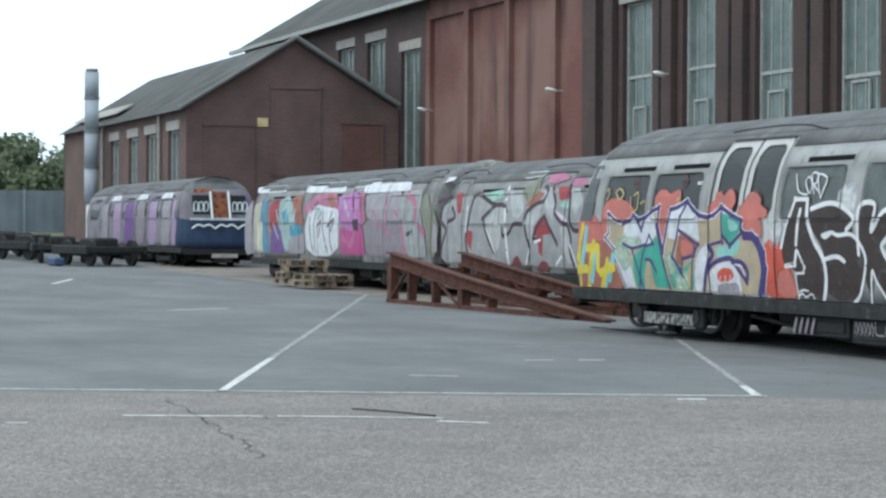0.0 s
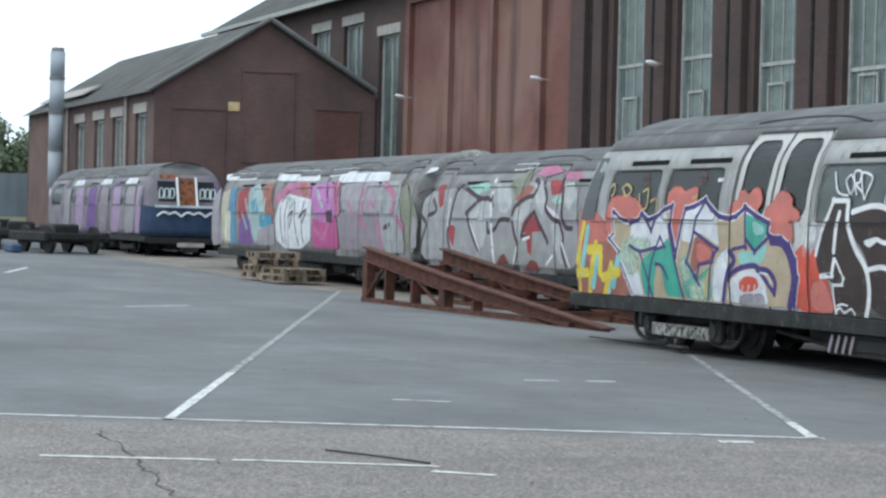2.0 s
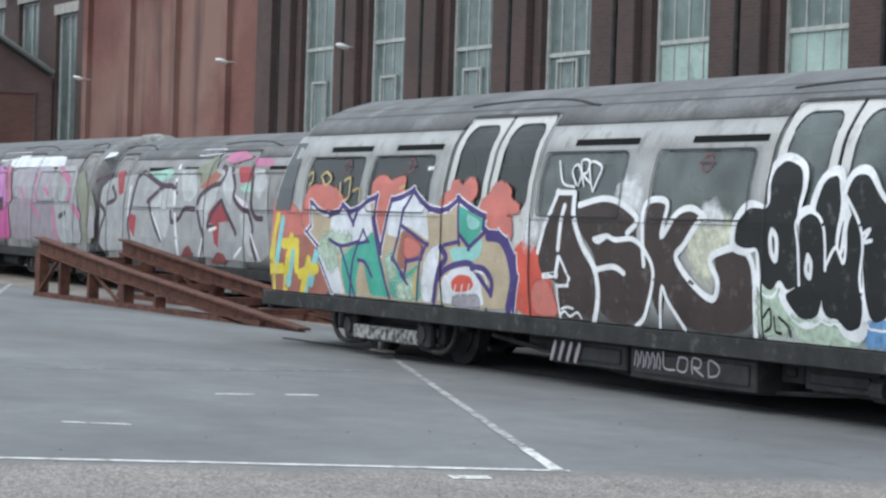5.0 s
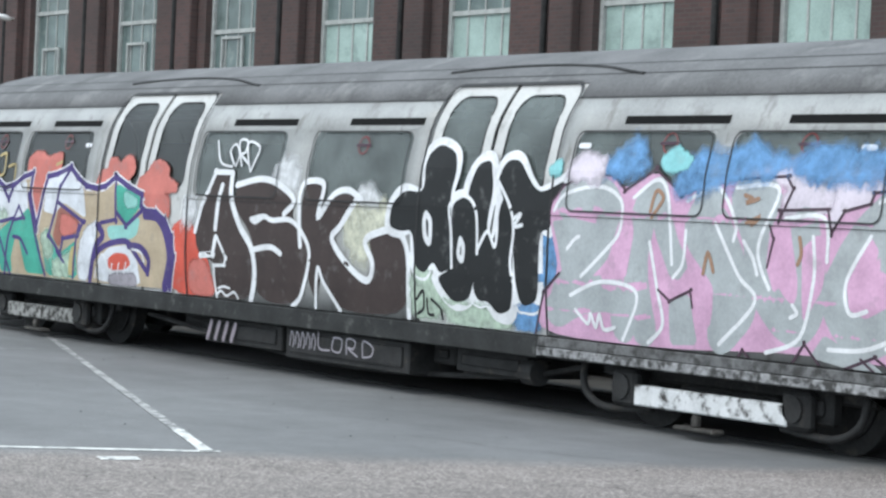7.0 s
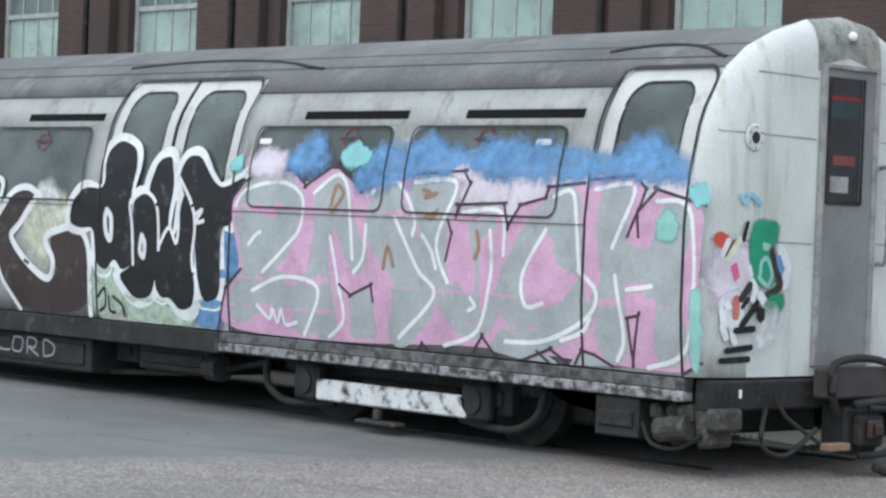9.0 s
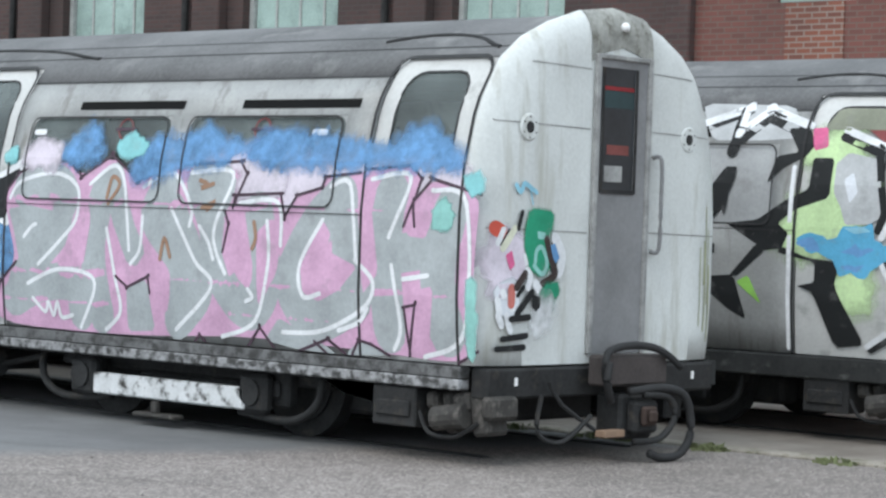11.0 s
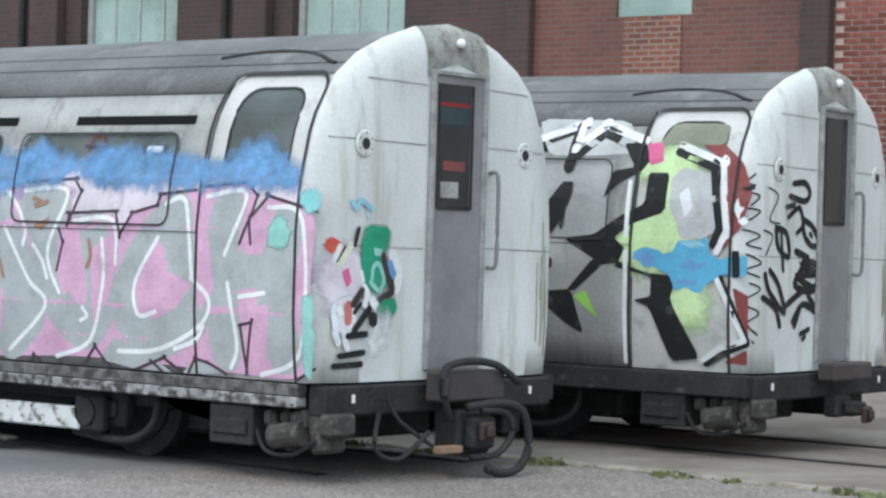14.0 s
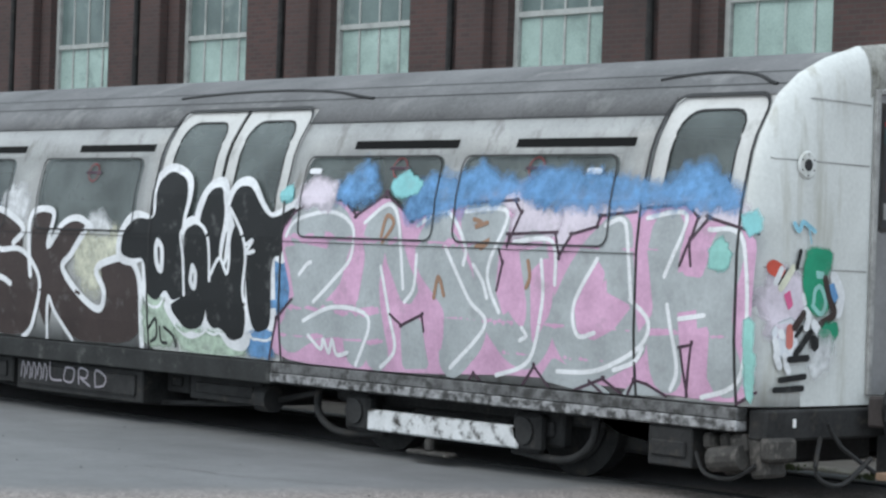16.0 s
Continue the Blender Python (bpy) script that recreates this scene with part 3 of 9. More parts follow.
def gable_house():
    """The lower gabled building that stands against the shed."""
    X0, X1, YL, YR, ZE, ZA = -70.0, -95.0, 6.85, 14.95, 5.9, 8.35
    ym = (YL + YR) / 2
    ob = thing("gabled_workshop", pose(X0, YL, 0), "gabled dark brick workshop with bricked-up openings and a slate roof", "building")
    W = YR - YL
    bm = bmesh.new()
    f = [bm.verts.new(p) for p in ((0, 0, -0.1), (0, W, -0.1), (0, W, ZE), (0, W / 2, ZA), (0, 0, ZE))]
    bm.faces.new(f)
    r = bmesh.ops.extrude_face_region(bm, geom=bm.faces[:])
    bmesh.ops.translate(bm, vec=(-0.4, 0, 0), verts=[e for e in r["geom"] if isinstance(e, bmesh.types.BMVert)])
    front = part("gable_wall", bm, M_BRICK_GABLE, ob, "sooty brick gable wall")
    for y0, y1, z0, z1, mm in ((0.75, 2.45, 1.0, 5.2, M_BRICK_GABLE), (3.25, 4.95, 3.4, 6.6, M_BRICK_GABLE), (5.9, 7.4, 1.0, 5.35, M_BRICK_RED)):
        part("blocked_opening", boxes((0.002, 0.03, y0, y1, z0, z1)), mm, front, "bricked-up opening")
        bm = bmesh.new()
        n, prev = 10, None
        for k in range(n + 1):
            y = y0 - 0.15 + (y1 - y0 + 0.3) * k / n
            rise = 0.16 * math.sin(math.pi * k / n)
            ring = [bm.verts.new((x, y, z)) for x, z in ((0.002, z1 + 0.004), (0.07, z1 + 0.004), (0.07, z1 + 0.14 + rise), (0.002, z1 + 0.14 + rise))]
            if prev:
                for i in range(4):
                    bm.faces.new((prev[i], prev[(i + 1) % 4], ring[(i + 1) % 4], ring[i]))
            else:
                bm.faces.new(ring)
            prev = ring
        bm.faces.new(prev)
        part("opening_arch", bm, M_BRICK_GABLE, front)
        part("opening_jamb", boxes((0.002, 0.05, y0 - 0.1, y0 - 0.004, z0, z1)), M_BRICK_GABLE, front)
        part("opening_jamb", boxes((0.002, 0.05, y1 + 0.004, y1 + 0.1, z0, z1)), M_BRICK_GABLE, front)
    part("notice_plate", boxes((0.002, 0.05, 2.65, 3.05, 5.2, 5.52)), mat("buff_plate", (0.6, 0.45, 0.25), 0.7), ob, "small buff notice plate")
    holes = [(-3.0, -1.2), (-7.0, -5.2), (-10.4, -8.6), (-14.2, -12.4)]
    side = part("side_wall", boxes((X1 - X0, holes[-1][0], 0, 0.4, -0.1, ZE)), M_BRICK_GABLE, ob)
    last = -0.4
    for a, b in holes:
        part("side_wall", boxes((b, last, 0, 0.4, -0.1, ZE)), M_BRICK_GABLE, ob)
        part("breast_wall", boxes((a, b, 0, 0.4, -0.1, 2.4)), M_BRICK_GABLE, ob)
        part("head_wall", boxes((a, b, 0, 0.4, 5.1, ZE)), M_BRICK_GABLE, ob)
        last = a
    for a, b in holes:
        w = new("window")
        w.parent = side
        part("lintel", boxes((a - 0.2, b + 0.2, -0.05, 0.3, 5.1, 5.45)), M_LINTEL, w)
        part("frame", boxes((a, a + 0.12, 0.12, 0.2, 2.4, 5.1), (b - 0.12, b, 0.12, 0.2, 2.4, 5.1), (a + 0.12, b - 0.12, 0.12, 0.2, 4.98, 5.1), ((a + b) / 2 - 0.05, (a + b) / 2 + 0.05, 0.12, 0.2, 2.4, 4.98)), M_FRAME, w)
        part("pane", boxes((a + 0.12, (a + b) / 2 - 0.05, 0.2, 0.22, 2.4, 4.98)), M_PANE_MID, w)
        part("pane", boxes(((a + b) / 2 + 0.05, b - 0.12, 0.2, 0.22, 2.4, 4.98)), M_PANE_MID, w)
    for x in (-4.2, -15.5):
        part("downpipe", tube(bmesh.new(), (x, -0.1, 0.2), (x, -0.1, ZE - 0.1), 0.07), M_LINTEL, ob, "pale downpipe")
    part("back_wall", boxes((X1 - X0 - 0.4, X1 - X0 - 0.004, 0, W, -0.1, ZE)), M_BRICK, ob)
    bm = bmesh.new()
    o = 0.35
    k = (ZA - ZE) / (W / 2)
    v = [bm.verts.new(p) for p in ((0.25, -o, ZE - o * k + 0.05), (X1 - X0 - 0.3, -o, ZE - o * k + 0.05), (X1 - X0 - 0.3, W / 2, ZA + 0.1), (0.25, W / 2, ZA + 0.1), (X1 - X0 - 0.3, W - 0.05, ZE + 0.12), (0.25, W - 0.05, ZE + 0.12))]
    bm.faces.new((v[0], v[1], v[2], v[3]))
    bm.faces.new((v[3], v[2], v[4], v[5]))
    bmesh.ops.solidify(bm, geom=bm.faces[:], thickness=0.14)
    roof = part("roof", bm, M_SLATE, ob, "grey slate roof with a pale patched strip")
    part("roof_patch", sheet_patch(X1 - X0, k, ZE), M_LINTEL, roof, "pale patched strip of roof")
    bm = bmesh.new()
    pipe(bm, [(0.28, -o, ZE - o * k + 0.1), (0.28, W / 2, ZA + 0.15)], 0.09, 6, 1)
    pipe(bm, [(0.28, W / 2, ZA + 0.15), (0.28, W - 0.05, ZE + 0.2)], 0.09, 6, 1)
    part("verge_coping", bm, M_SLATE, ob)


def sheet_patch(length, k, ze):
    bm = bmesh.new()
    a = [(length + 1, 0.2), (length + 11, 0.2), (length + 11, 0.9), (length + 1, 0.9)]
    vs = [bm.verts.new((x, y, ze + y * k + 0.23)) for x, y in a]
    bm.faces.new(vs)
    r = bmesh.ops.extrude_face_region(bm, geom=bm.faces[:])
    bmesh.ops.translate(bm, vec=(0, 0, 0.03), verts=[e for e in r["geom"] if isinstance(e, bmesh.types.BMVert)])
    return bm


gable_house()


# ---- tube railway cars ----
PROFILE = ((0.60, 0.04), (0.8, 0.015), (1.0, 0.0), (1.5, 0.0), (1.8, 0.03), (2.09, 0.10), (2.2, 0.145), (2.33, 0.225), (2.45, 0.31), (2.56, 0.46), (2.665, 0.70), (2.755, 1.0), (2.79, 1.3))
FAR_SIDE = 0.9
SIDE_Z = (0.60, 0.8, 1.0, 1.25, 1.50, 1.65, 1.8, 1.95, 2.09, 2.2, 2.33)
ROOF_Z = (2.33, 2.45, 2.50, 2.56, 2.61, 2.665, 2.71, 2.755, 2.775, 2.79)
DOOR_TOP, WAIST = 2.45, 1.47


def skin(z):
    """How far the side leans in at a height."""
    for (za, ya), (zb, yb) in zip(PROFILE, PROFILE[1:]):
        if z <= zb:
            return ya + (yb - ya) * max(0.0, (z - za) / (zb - za))
    return 1.3


def strip(bm, x0, x1, zs, off=0.0, far=False):
    """A strip of the car's skin between two stations."""
    cols = []
    for x in (x0, x1):
        cols.append([bm.verts.new((x, (1.3 + (1.3 - skin(z) - off) * FAR_SIDE) if far else skin(z) + off, z)) for z in zs])
    for i in range(len(zs) - 1):
        bm.faces.new((cols[0][i], cols[1][i], cols[1][i + 1], cols[0][i + 1]))


def rounded_ring(bm, x0, x1, z0, z1, r, w, off):
    """A flat ring with round inner corners that follows the skin (a window's rubber)."""
    inner, outer = [], []
    for cx, cz, a0 in ((x1 - w - r, z1 - w - r, 0), (x0 + w + r, z1 - w - r, 90), (x0 + w + r, z0 + w + r, 180), (x1 - w - r, z0 + w + r, 270)):
        for k in range(5):
            a = radians(a0 + 22.5 * k)
            c, s = math.cos(a), math.sin(a)
            inner.append((cx + r * c, cz + r * s))
            m = max(abs(c), abs(s))
            outer.append((min(x1, max(x0, cx + (r + w) * c / m)), min(z1, max(z0, cz + (r + w) * s / m))))
    vi = [bm.verts.new((x, skin(z) + off, z)) for x, z in inner]
    vo = [bm.verts.new((x, skin(z) + off, z)) for x, z in outer]
    n = len(vi)
    for i in range(n):
        j = (i + 1) % n
        bm.faces.new((vo[i], vo[j], vi[j], vi[i]))


def rounded_path(x0, x1, z0, z1, r):
    """A closed path (x, z) with round corners, its first points told again at the end."""
    pts = []
    for cx, cz, a0 in ((x1 - r, z1 - r, 0), (x0 + r, z1 - r, 90), (x0 + r, z0 + r, 180), (x1 - r, z0 + r, 270)):
        pts += [(cx + r * math.cos(radians(a0 + 22.5 * k)), cz + r * math.sin(radians(a0 + 22.5 * k))) for k in range(5)]
    lower = [(x1, z1 - r - (z1 - z0 - 2 * r) * k / 4) for k in (3, 2, 1)]
    left = [(x0, z1 - r - (z1 - z0 - 2 * r) * k / 4) for k in (1, 2, 3)]
    return pts[:10] + left + pts[10:] + lower + pts[:2]


def side_line(bm, pts, w, off=-0.003, depth=0.0):
    """A narrow band drawn along points (x, z) on the skin."""
    line = [Vector((p[0], p[1])) for p in pts]
    prev = None
    for i, p in enumerate(line):
        d = (line[min(i + 1, len(line) - 1)] - line[max(i - 1, 0)]).normalized()
        n = Vector((-d.y, d.x)) * w / 2
        a, b = p + n, p - n
        cur = (bm.verts.new((a.x, skin(a.y) + off, a.y)), bm.verts.new((b.x, skin(b.y) + off, b.y)))
        if prev:
            bm.faces.new((prev[0], prev[1], cur[1], cur[0]))
        prev = cur


CAR1 = dict(length=16.05, windows=((-14.88, -13.5), (-13.3, -11.9), (-9.72, -8.29), (-7.84, -6.4), (-4.32, -2.85), (-2.66, -1.21)), doors=((-11.57, -9.82), (-6.17, -4.5), (-0.96, -0.15)))
TRAILER = dict(length=15.4, windows=((-13.9, -12.4), (-12.2, -10.8), (-8.6, -7.2), (-6.9, -5.4), (-3.2, -2.0), (-1.9, -1.15)), doors=((-15.2, -14.3), (-10.5, -8.8), (-5.2, -3.5), (-0.95, -0.15)))
BLUECAR = dict(length=15.6, windows=((-4.6, -3.1), (-2.9, -1.4), (-9.0, -7.4), (-14.8, -13.2)), doors=((-6.8, -5.0), (-12.2, -10.4)))


def build_car(m, plan, label, group, cab_left=False, cab_right=False, body_mat=M_ALU, end_mat=M_CREAM, pale_sole=False, pane_mat=M_GLASS, hoses=False, door_mat=M_DOORPAINT):
    car = thing("railway_car", m, label, "railway car", group)
    L = plan["length"]
    wins, doors = plan["windows"], plan["doors"]
    xl, xr = -L + (0.75 if cab_left else 0.16), (-0.75 if cab_right else -0.14)
    xs = sorted({xl, xr, *[v for w in wins for v in w], *[v for d in doors for v in d]})
    rf = bmesh.new()
    bays = []
    full = [z for z in SIDE_Z]
    for a, b in zip(xs, xs[1:]):
        mid = (a + b) / 2
        is_door = any(d[0] < mid < d[1] for d in doors)
        is_win = any(w[0] < mid < w[1] for w in wins)
        if is_door:
            bays.append(None)
        elif not bays or bays[-1] is None:
            bays.append((bmesh.new(), bmesh.new()))
        for far in (False, True):
            bm = bays[-1][far] if bays[-1] else None
            if is_win:
                strip(bm, a, b, [z for z in full if z <= 1.5], far=far)
                strip(bm, a, b, [z for z in full if z >= 2.09], far=far)
            elif not is_door:
                strip(bm, a, b, full, far=far)
            n = max(1, int((b - a) / 1.0))
            for i in range(n):
                strip(rf, a + (b - a) * i / n, a + (b - a) * (i + 1) / n, ROOF_Z[1:] if is_door else ROOF_Z, far=far)
    panels = [b_ for bay in bays if bay for b_ in bay]
    for b_ in panels + [rf]:
        bmesh.ops.remove_doubles(b_, verts=b_.verts, dist=1e-4)
        bmesh.ops.recalc_face_normals(b_, faces=b_.faces)
        bmesh.ops.solidify(b_, geom=b_.faces[:], thickness=0.03)
    for b_ in panels:
        part("side_panel", b_, body_mat, car, "", True)
    roof = part("roof", rf, M_ROOF, car, "sooty dark grey roof", True)
    # roof seams, gutter lines and the raised eyebrows over the doors
    bm = bmesh.new()
    for a, b in zip([xl] + [d[1] for d in sorted(doors)], [d[0] for d in sorted(doors)] + [xr]):
        if b - a > 0.2:
            side_line(bm, [(a, 2.335), (b, 2.335)], 0.01)
    part("gutter", bm, M_BLACK, roof)
    bm = bmesh.new()
    for z in (2.52, 2.61):
        side_line(bm, [(xl, z), (xr, z)], 0.008)
    part("roof_seam", bm, M_BLACK, roof)
    for a, b in doors:
        pts = [(a - 0.3 + (b - a + (1.0 if b < -0.3 else 0.3)) * t, 2.515 + 0.1 * math.sin(math.pi * min(1.0, 0.12 + t)) ** 0.6) for t in [i / 14 for i in range(14)]]
        bm = bmesh.new()
        pipe(bm, [(x, skin(z) - 0.005, z) for x, z in pts], 0.014, 6, 2)
        part("rain_strip", bm, M_BLACK, roof)
    # windows
    for a, b in wins:
        w = new("window")
        w.parent = car
        bm = bmesh.new()
        rounded_ring(bm, a, b, 1.5, 2.09, 0.075, 0.006, 0.005)
        part("frame", bm, body_mat, w)
        bm = bmesh.new()
        side_line(bm, rounded_path(a + 0.008, b - 0.008, 1.508, 2.082, 0.075), 0.013, -0.0205)
        part("rubber_seal", bm, M_BLACK, w)
        bm = bmesh.new()
        strip(bm, a, b, (1.5, 1.65, 1.8, 1.95, 2.09), off=0.007)
        part("pane", bm, M_GLASS_CLEAR if pane_mat is M_GLASS and b < -11 else pane_mat, w, "", True)
        bm = bmesh.new()
        strip(bm, a, b, (1.5, 1.8, 2.09), off=0.018, far=True)
        part("pane", bm, M_GLASS, w)
        k = (b - a)
        bm = bmesh.new()
        side_line(bm, [(a + 0.32 * k, 2.165), (b + 0.06 * k, 2.165)] if k > 1 else [(a + 0.1, 2.165), (b - 0.1, 2.165)], 0.058, -0.004)
        part("ventilator_slot", bm, M_SLOT, w, "black ventilator slot above the window")
    # doors
    for a, b in doors:
        leaves = ((a, (a + b) / 2), ((a + b) / 2, b)) if b - a > 1.2 else ((a, b),)
        for p, q in leaves:
            d = new("door")
            d.parent = car
            g = 0.012
            p, q = p + g, q - g
            zs = [z for z in SIDE_Z if z >= 0.6] + [2.40, DOOR_TOP]
            bm = bmesh.new()
            s0, s1 = p + 0.13, q - 0.13
            low = [z for z in zs if z <= 1.5] + [1.56]
            high = [2.36, 2.40, DOOR_TOP]
            strip(bm, p, q, low, 0.012)
            strip(bm, p, s0, [1.56, 1.65, 1.8, 1.95, 2.09, 2.2, 2.33, 2.36], 0.012)
            strip(bm, s1, q, [1.56, 1.65, 1.8, 1.95, 2.09, 2.2, 2.33, 2.36], 0.012)
            strip(bm, p, q, high, 0.012)
            bmesh.ops.remove_doubles(bm, verts=bm.verts, dist=1e-4)
            part("leaf", bm, door_mat, d, "grimy sliding door leaf" if door_mat is body_mat else "pale grey sliding door leaf", True)
            bm = bmesh.new()
            strip(bm, s0, s1, (1.56, 1.65, 1.8, 1.95, 2.09, 2.2, 2.33, 2.36), 0.016)
            part("pane", bm, M_GLASS_CLEAR if pane_mat is M_GLASS and b < -9 else pane_mat, d, "", True)
            bm = bmesh.new()
            rounded_ring(bm, s0 - 0.01, s1 + 0.01, 1.55, 2.37, 0.13, 0.004, 0.0105)
            part("frame", bm, door_mat, d)
            bm = bmesh.new()
            side_line(bm, rounded_path(s0, s1, 1.56, 2.36, 0.13), 0.014, 0.008)
            part("rubber_seal", bm, M_BLACK, d)
        if len(leaves) == 2:
            bm = bmesh.new()
            side_line(bm, [((a + b) / 2, z) for z in (0.6, 1.0, 1.5, 1.8, 2.09, 2.2, 2.33, 2.4, 2.45)], 0.018, -0.004)
            part("door_seal", bm, M_BLACK, car)
        up = [0.6, 0.8, 1.0, 1.5, 1.8, 2.09, 2.2, 2.3]
        r = 0.13
        arch = [(a, z) for z in up] + [(a + r * (1 - math.cos(t)), 2.33 + r * math.sin(t)) for t in (0.2, 0.5, 0.8, 1.1, 1.4)]
        arch += [(b - r * (1 - math.cos(t)), 2.33 + r * math.sin(t)) for t in (1.4, 1.1, 0.8, 0.5, 0.2)] + [(b, z) for z in reversed(up)]
        bm = bmesh.new()
        side_line(bm, arch, 0.022, -0.0135)
        part("door_seal", bm, M_BLACK, car)
        bm = bmesh.new()
        strip(bm, a, b, (0.6, 1.0, 1.5), far=True)
        strip(bm, a, b, (1.5, 1.8, 2.09, 2.2, 2.33, DOOR_TOP), 0.02, far=True)
        part("far_door", bm, door_mat, car)
    # waist moulding and interior
    bm = bmesh.new()
    for a, b in zip([xl] + [d[1] for d in sorted(doors)], [d[0] for d in sorted(doors)] + [xr]):
        if b - a > 0.3:
            side_line(bm, [(a, WAIST), (b, WAIST)], 0.006, -0.0205)
    part("waist_line", bm, M_BLACK, car)
    bm = boxes((xl, xr, 0.06, 2.4, 0.6, 0.66), (xl, xr, 0.2, 0.75, 0.66, 1.12), (xl, xr, 1.7, 2.2, 0.66, 1.12), (xl, xl + 0.05, 0.25, 2.35, 0.66, 2.35), (xl + 0.05, xr - 0.05, 1.0, 1.6, 2.3, 2.36))
    part("interior", bm, M_INTERIOR, car, "dim interior with seat benches")
    # under-floor gear
    ux0, ux1 = -L + 0.05, -0.02
    split = -4.62
    if pale_sole:
        part("sole_bar", boxes((ux0, split, 0.02, 0.12, 0.43, 0.59), bevel=0.01), M_SOLE, car, "black grimy sole bar")
        part("sole_bar", boxes((split + 0.004, ux1 - 0.12, 0.015, 0.12, 0.45, 0.515), bevel=0.008), M_SOLE_PALE, car, "flaking silver sole bar")
        part("sole_plate", boxes((split + 0.004, ux1 - 0.12, 0.022, 0.12, 0.518, 0.59), bevel=0.006), M_SOLE_GREY, car, "grimy grey upper sole plate")
    else:
        part("sole_bar", boxes((ux0, ux1, 0.02, 0.12, 0.43, 0.59), bevel=0.01), M_SOLE, car)
    part("sole_bar", boxes((ux0, ux1, 2.34, 2.44, 0.43, 0.59)), M_SOLE, car)
    part("underframe", boxes((ux0 + 0.2, ux1 - 0.1, 0.2, 2.3, 0.42, 0.56)), M_UNDER, car)
    for bx in (-2.88, -13.0 if L > 16 else -L + 2.75):
        bogie(car, bx, pale_sole and bx > -4)
    rnd = random.Random(int(L * 100))
    # equipment boxes along the near side
    for a, b, z0, y0 in ((-9.55, -8.3, 0.2, 0.12), (-8.2, -6.35, 0.16, 0.1), (-5.85, -4.95, 0.24, 0.2), (-6.3, -6.0, 0.26, 0.3), (-10.4, -9.75, 0.28, 0.35)):
        part("underfloor_box", boxes((a, b, y0, y0 + 0.55, z0, 0.42), (a + 0.08, b - 0.08, y0 - 0.015, y0 - 0.002, z0 + 0.05, 0.38), bevel=0.012), M_UNDER, car)
    # plain boxes added by the wheels so that less light gets under the floor
    for a, b, z0 in ((-4.5, -0.5, 0.2), (-L + 0.8, -L + 4.4, 0.2)):
        part("light_block", boxes((a, b, 0.85, 1.75, z0, 0.42), bevel=0.02), M_UNDER, car)
        for k in range(3):
            part("light_block", boxes((a + 0.3 + 1.2 * k, a + 0.75 + 1.2 * k, 0.6, 0.84, 0.1 + 0.04 * k, 0.4), bevel=0.03), M_UNDER, car)
    # far-side boxes added to stop daylight coming through from behind
    for a, b, z0 in ((-9.8, -7.9, 0.12), (-7.8, -5.2, 0.16), (-5.1, -1.9, 0.1), (-1.8, -0.2, 0.2), (-L + 0.5, -L + 5.4, 0.12)):
        part("underfloor_box", boxes((a, b, 2.14, 2.33, z0, 0.42), bevel=0.012), M_UNDER, car)
    bm = tube(bmesh.new(), (-5.0, 0.25, 0.3), (-4.85, 0.25, 0.3), 0.1, 12)
    tube(bm, (-6.2, 0.4, 0.33), (-4.9, 0.4, 0.33), 0.04)
    part("air_cylinder", bm, M_UNDER, car)
    bm = bmesh.new()
    pipe(bm, [(-11.0, 0.3, 0.36), (-8, 0.32, 0.14), (-5.5, 0.3, 0.22), (-4.4, 0.3, 0.38)], 0.022)
    part("brake_pipe", bm, M_UNDER, car)
    # ends
    if cab_right:
        cab_end(car, 1, 0.0, -0.75, body_mat, end_mat)
    else:
        flat_end(car, end_mat, hoses)
    if cab_left:
        cab_end(car, -1, -L, xl, body_mat, body_mat)
    else:
        bm = bmesh.new()
        end_ring(bm, [(xl, 0.0, 0.0), (-L + 0.03, 0.03, 0.0), (-L, 0.1, 0.0)])
        part("end_wall", bm, end_mat, car, "", True)
    return car


def section(inset, lift):
    """The closed outline of the body (y, z), drawn in by inset and raised at the crown by lift."""
    zs = [0.6, 0.8, 1.0, 1.5, 1.8, 2.09, 2.2, 2.33, 2.45, 2.5, 2.56, 2.61, 2.665, 2.71, 2.755, 2.775]
    half = [(skin(z), z) for z in zs]
    pts = half + [(1.3, 2.79)] + [(1.3 + (1.3 - y) * FAR_SIDE, z) for y, z in reversed(half)]
    out = []
    for y, z in pts:
        k = 1 - inset / 1.3
        zz = z + lift * max(0.0, (z - 2.2) / 0.59)
        out.append((1.3 + (y - 1.3) * k, 0.6 + (zz - 0.6) * (1 - inset * 0.25)))
    return out


def end_ring(bm, stations):
    rings = [[bm.verts.new((x, y, z)) for y, z in section(i, l)] for x, i, l in stations]
    for a, b in zip(rings, rings[1:]):
        for k in range(len(a)):
            j = (k + 1) % len(a)
            bm.faces.new((a[k], a[j], b[j], b[k]))
    bm.faces.new(rings[-1])


END_STATIONS = ((-0.15, -0.004, 0.0), (-0.13, -0.004, 0.03), (-0.10, 0.015, 0.04), (-0.06, 0.07, 0.05), (-0.028, 0.16, 0.06), (-0.009, 0.27, 0.075), (0.0, 0.4, 0.09))


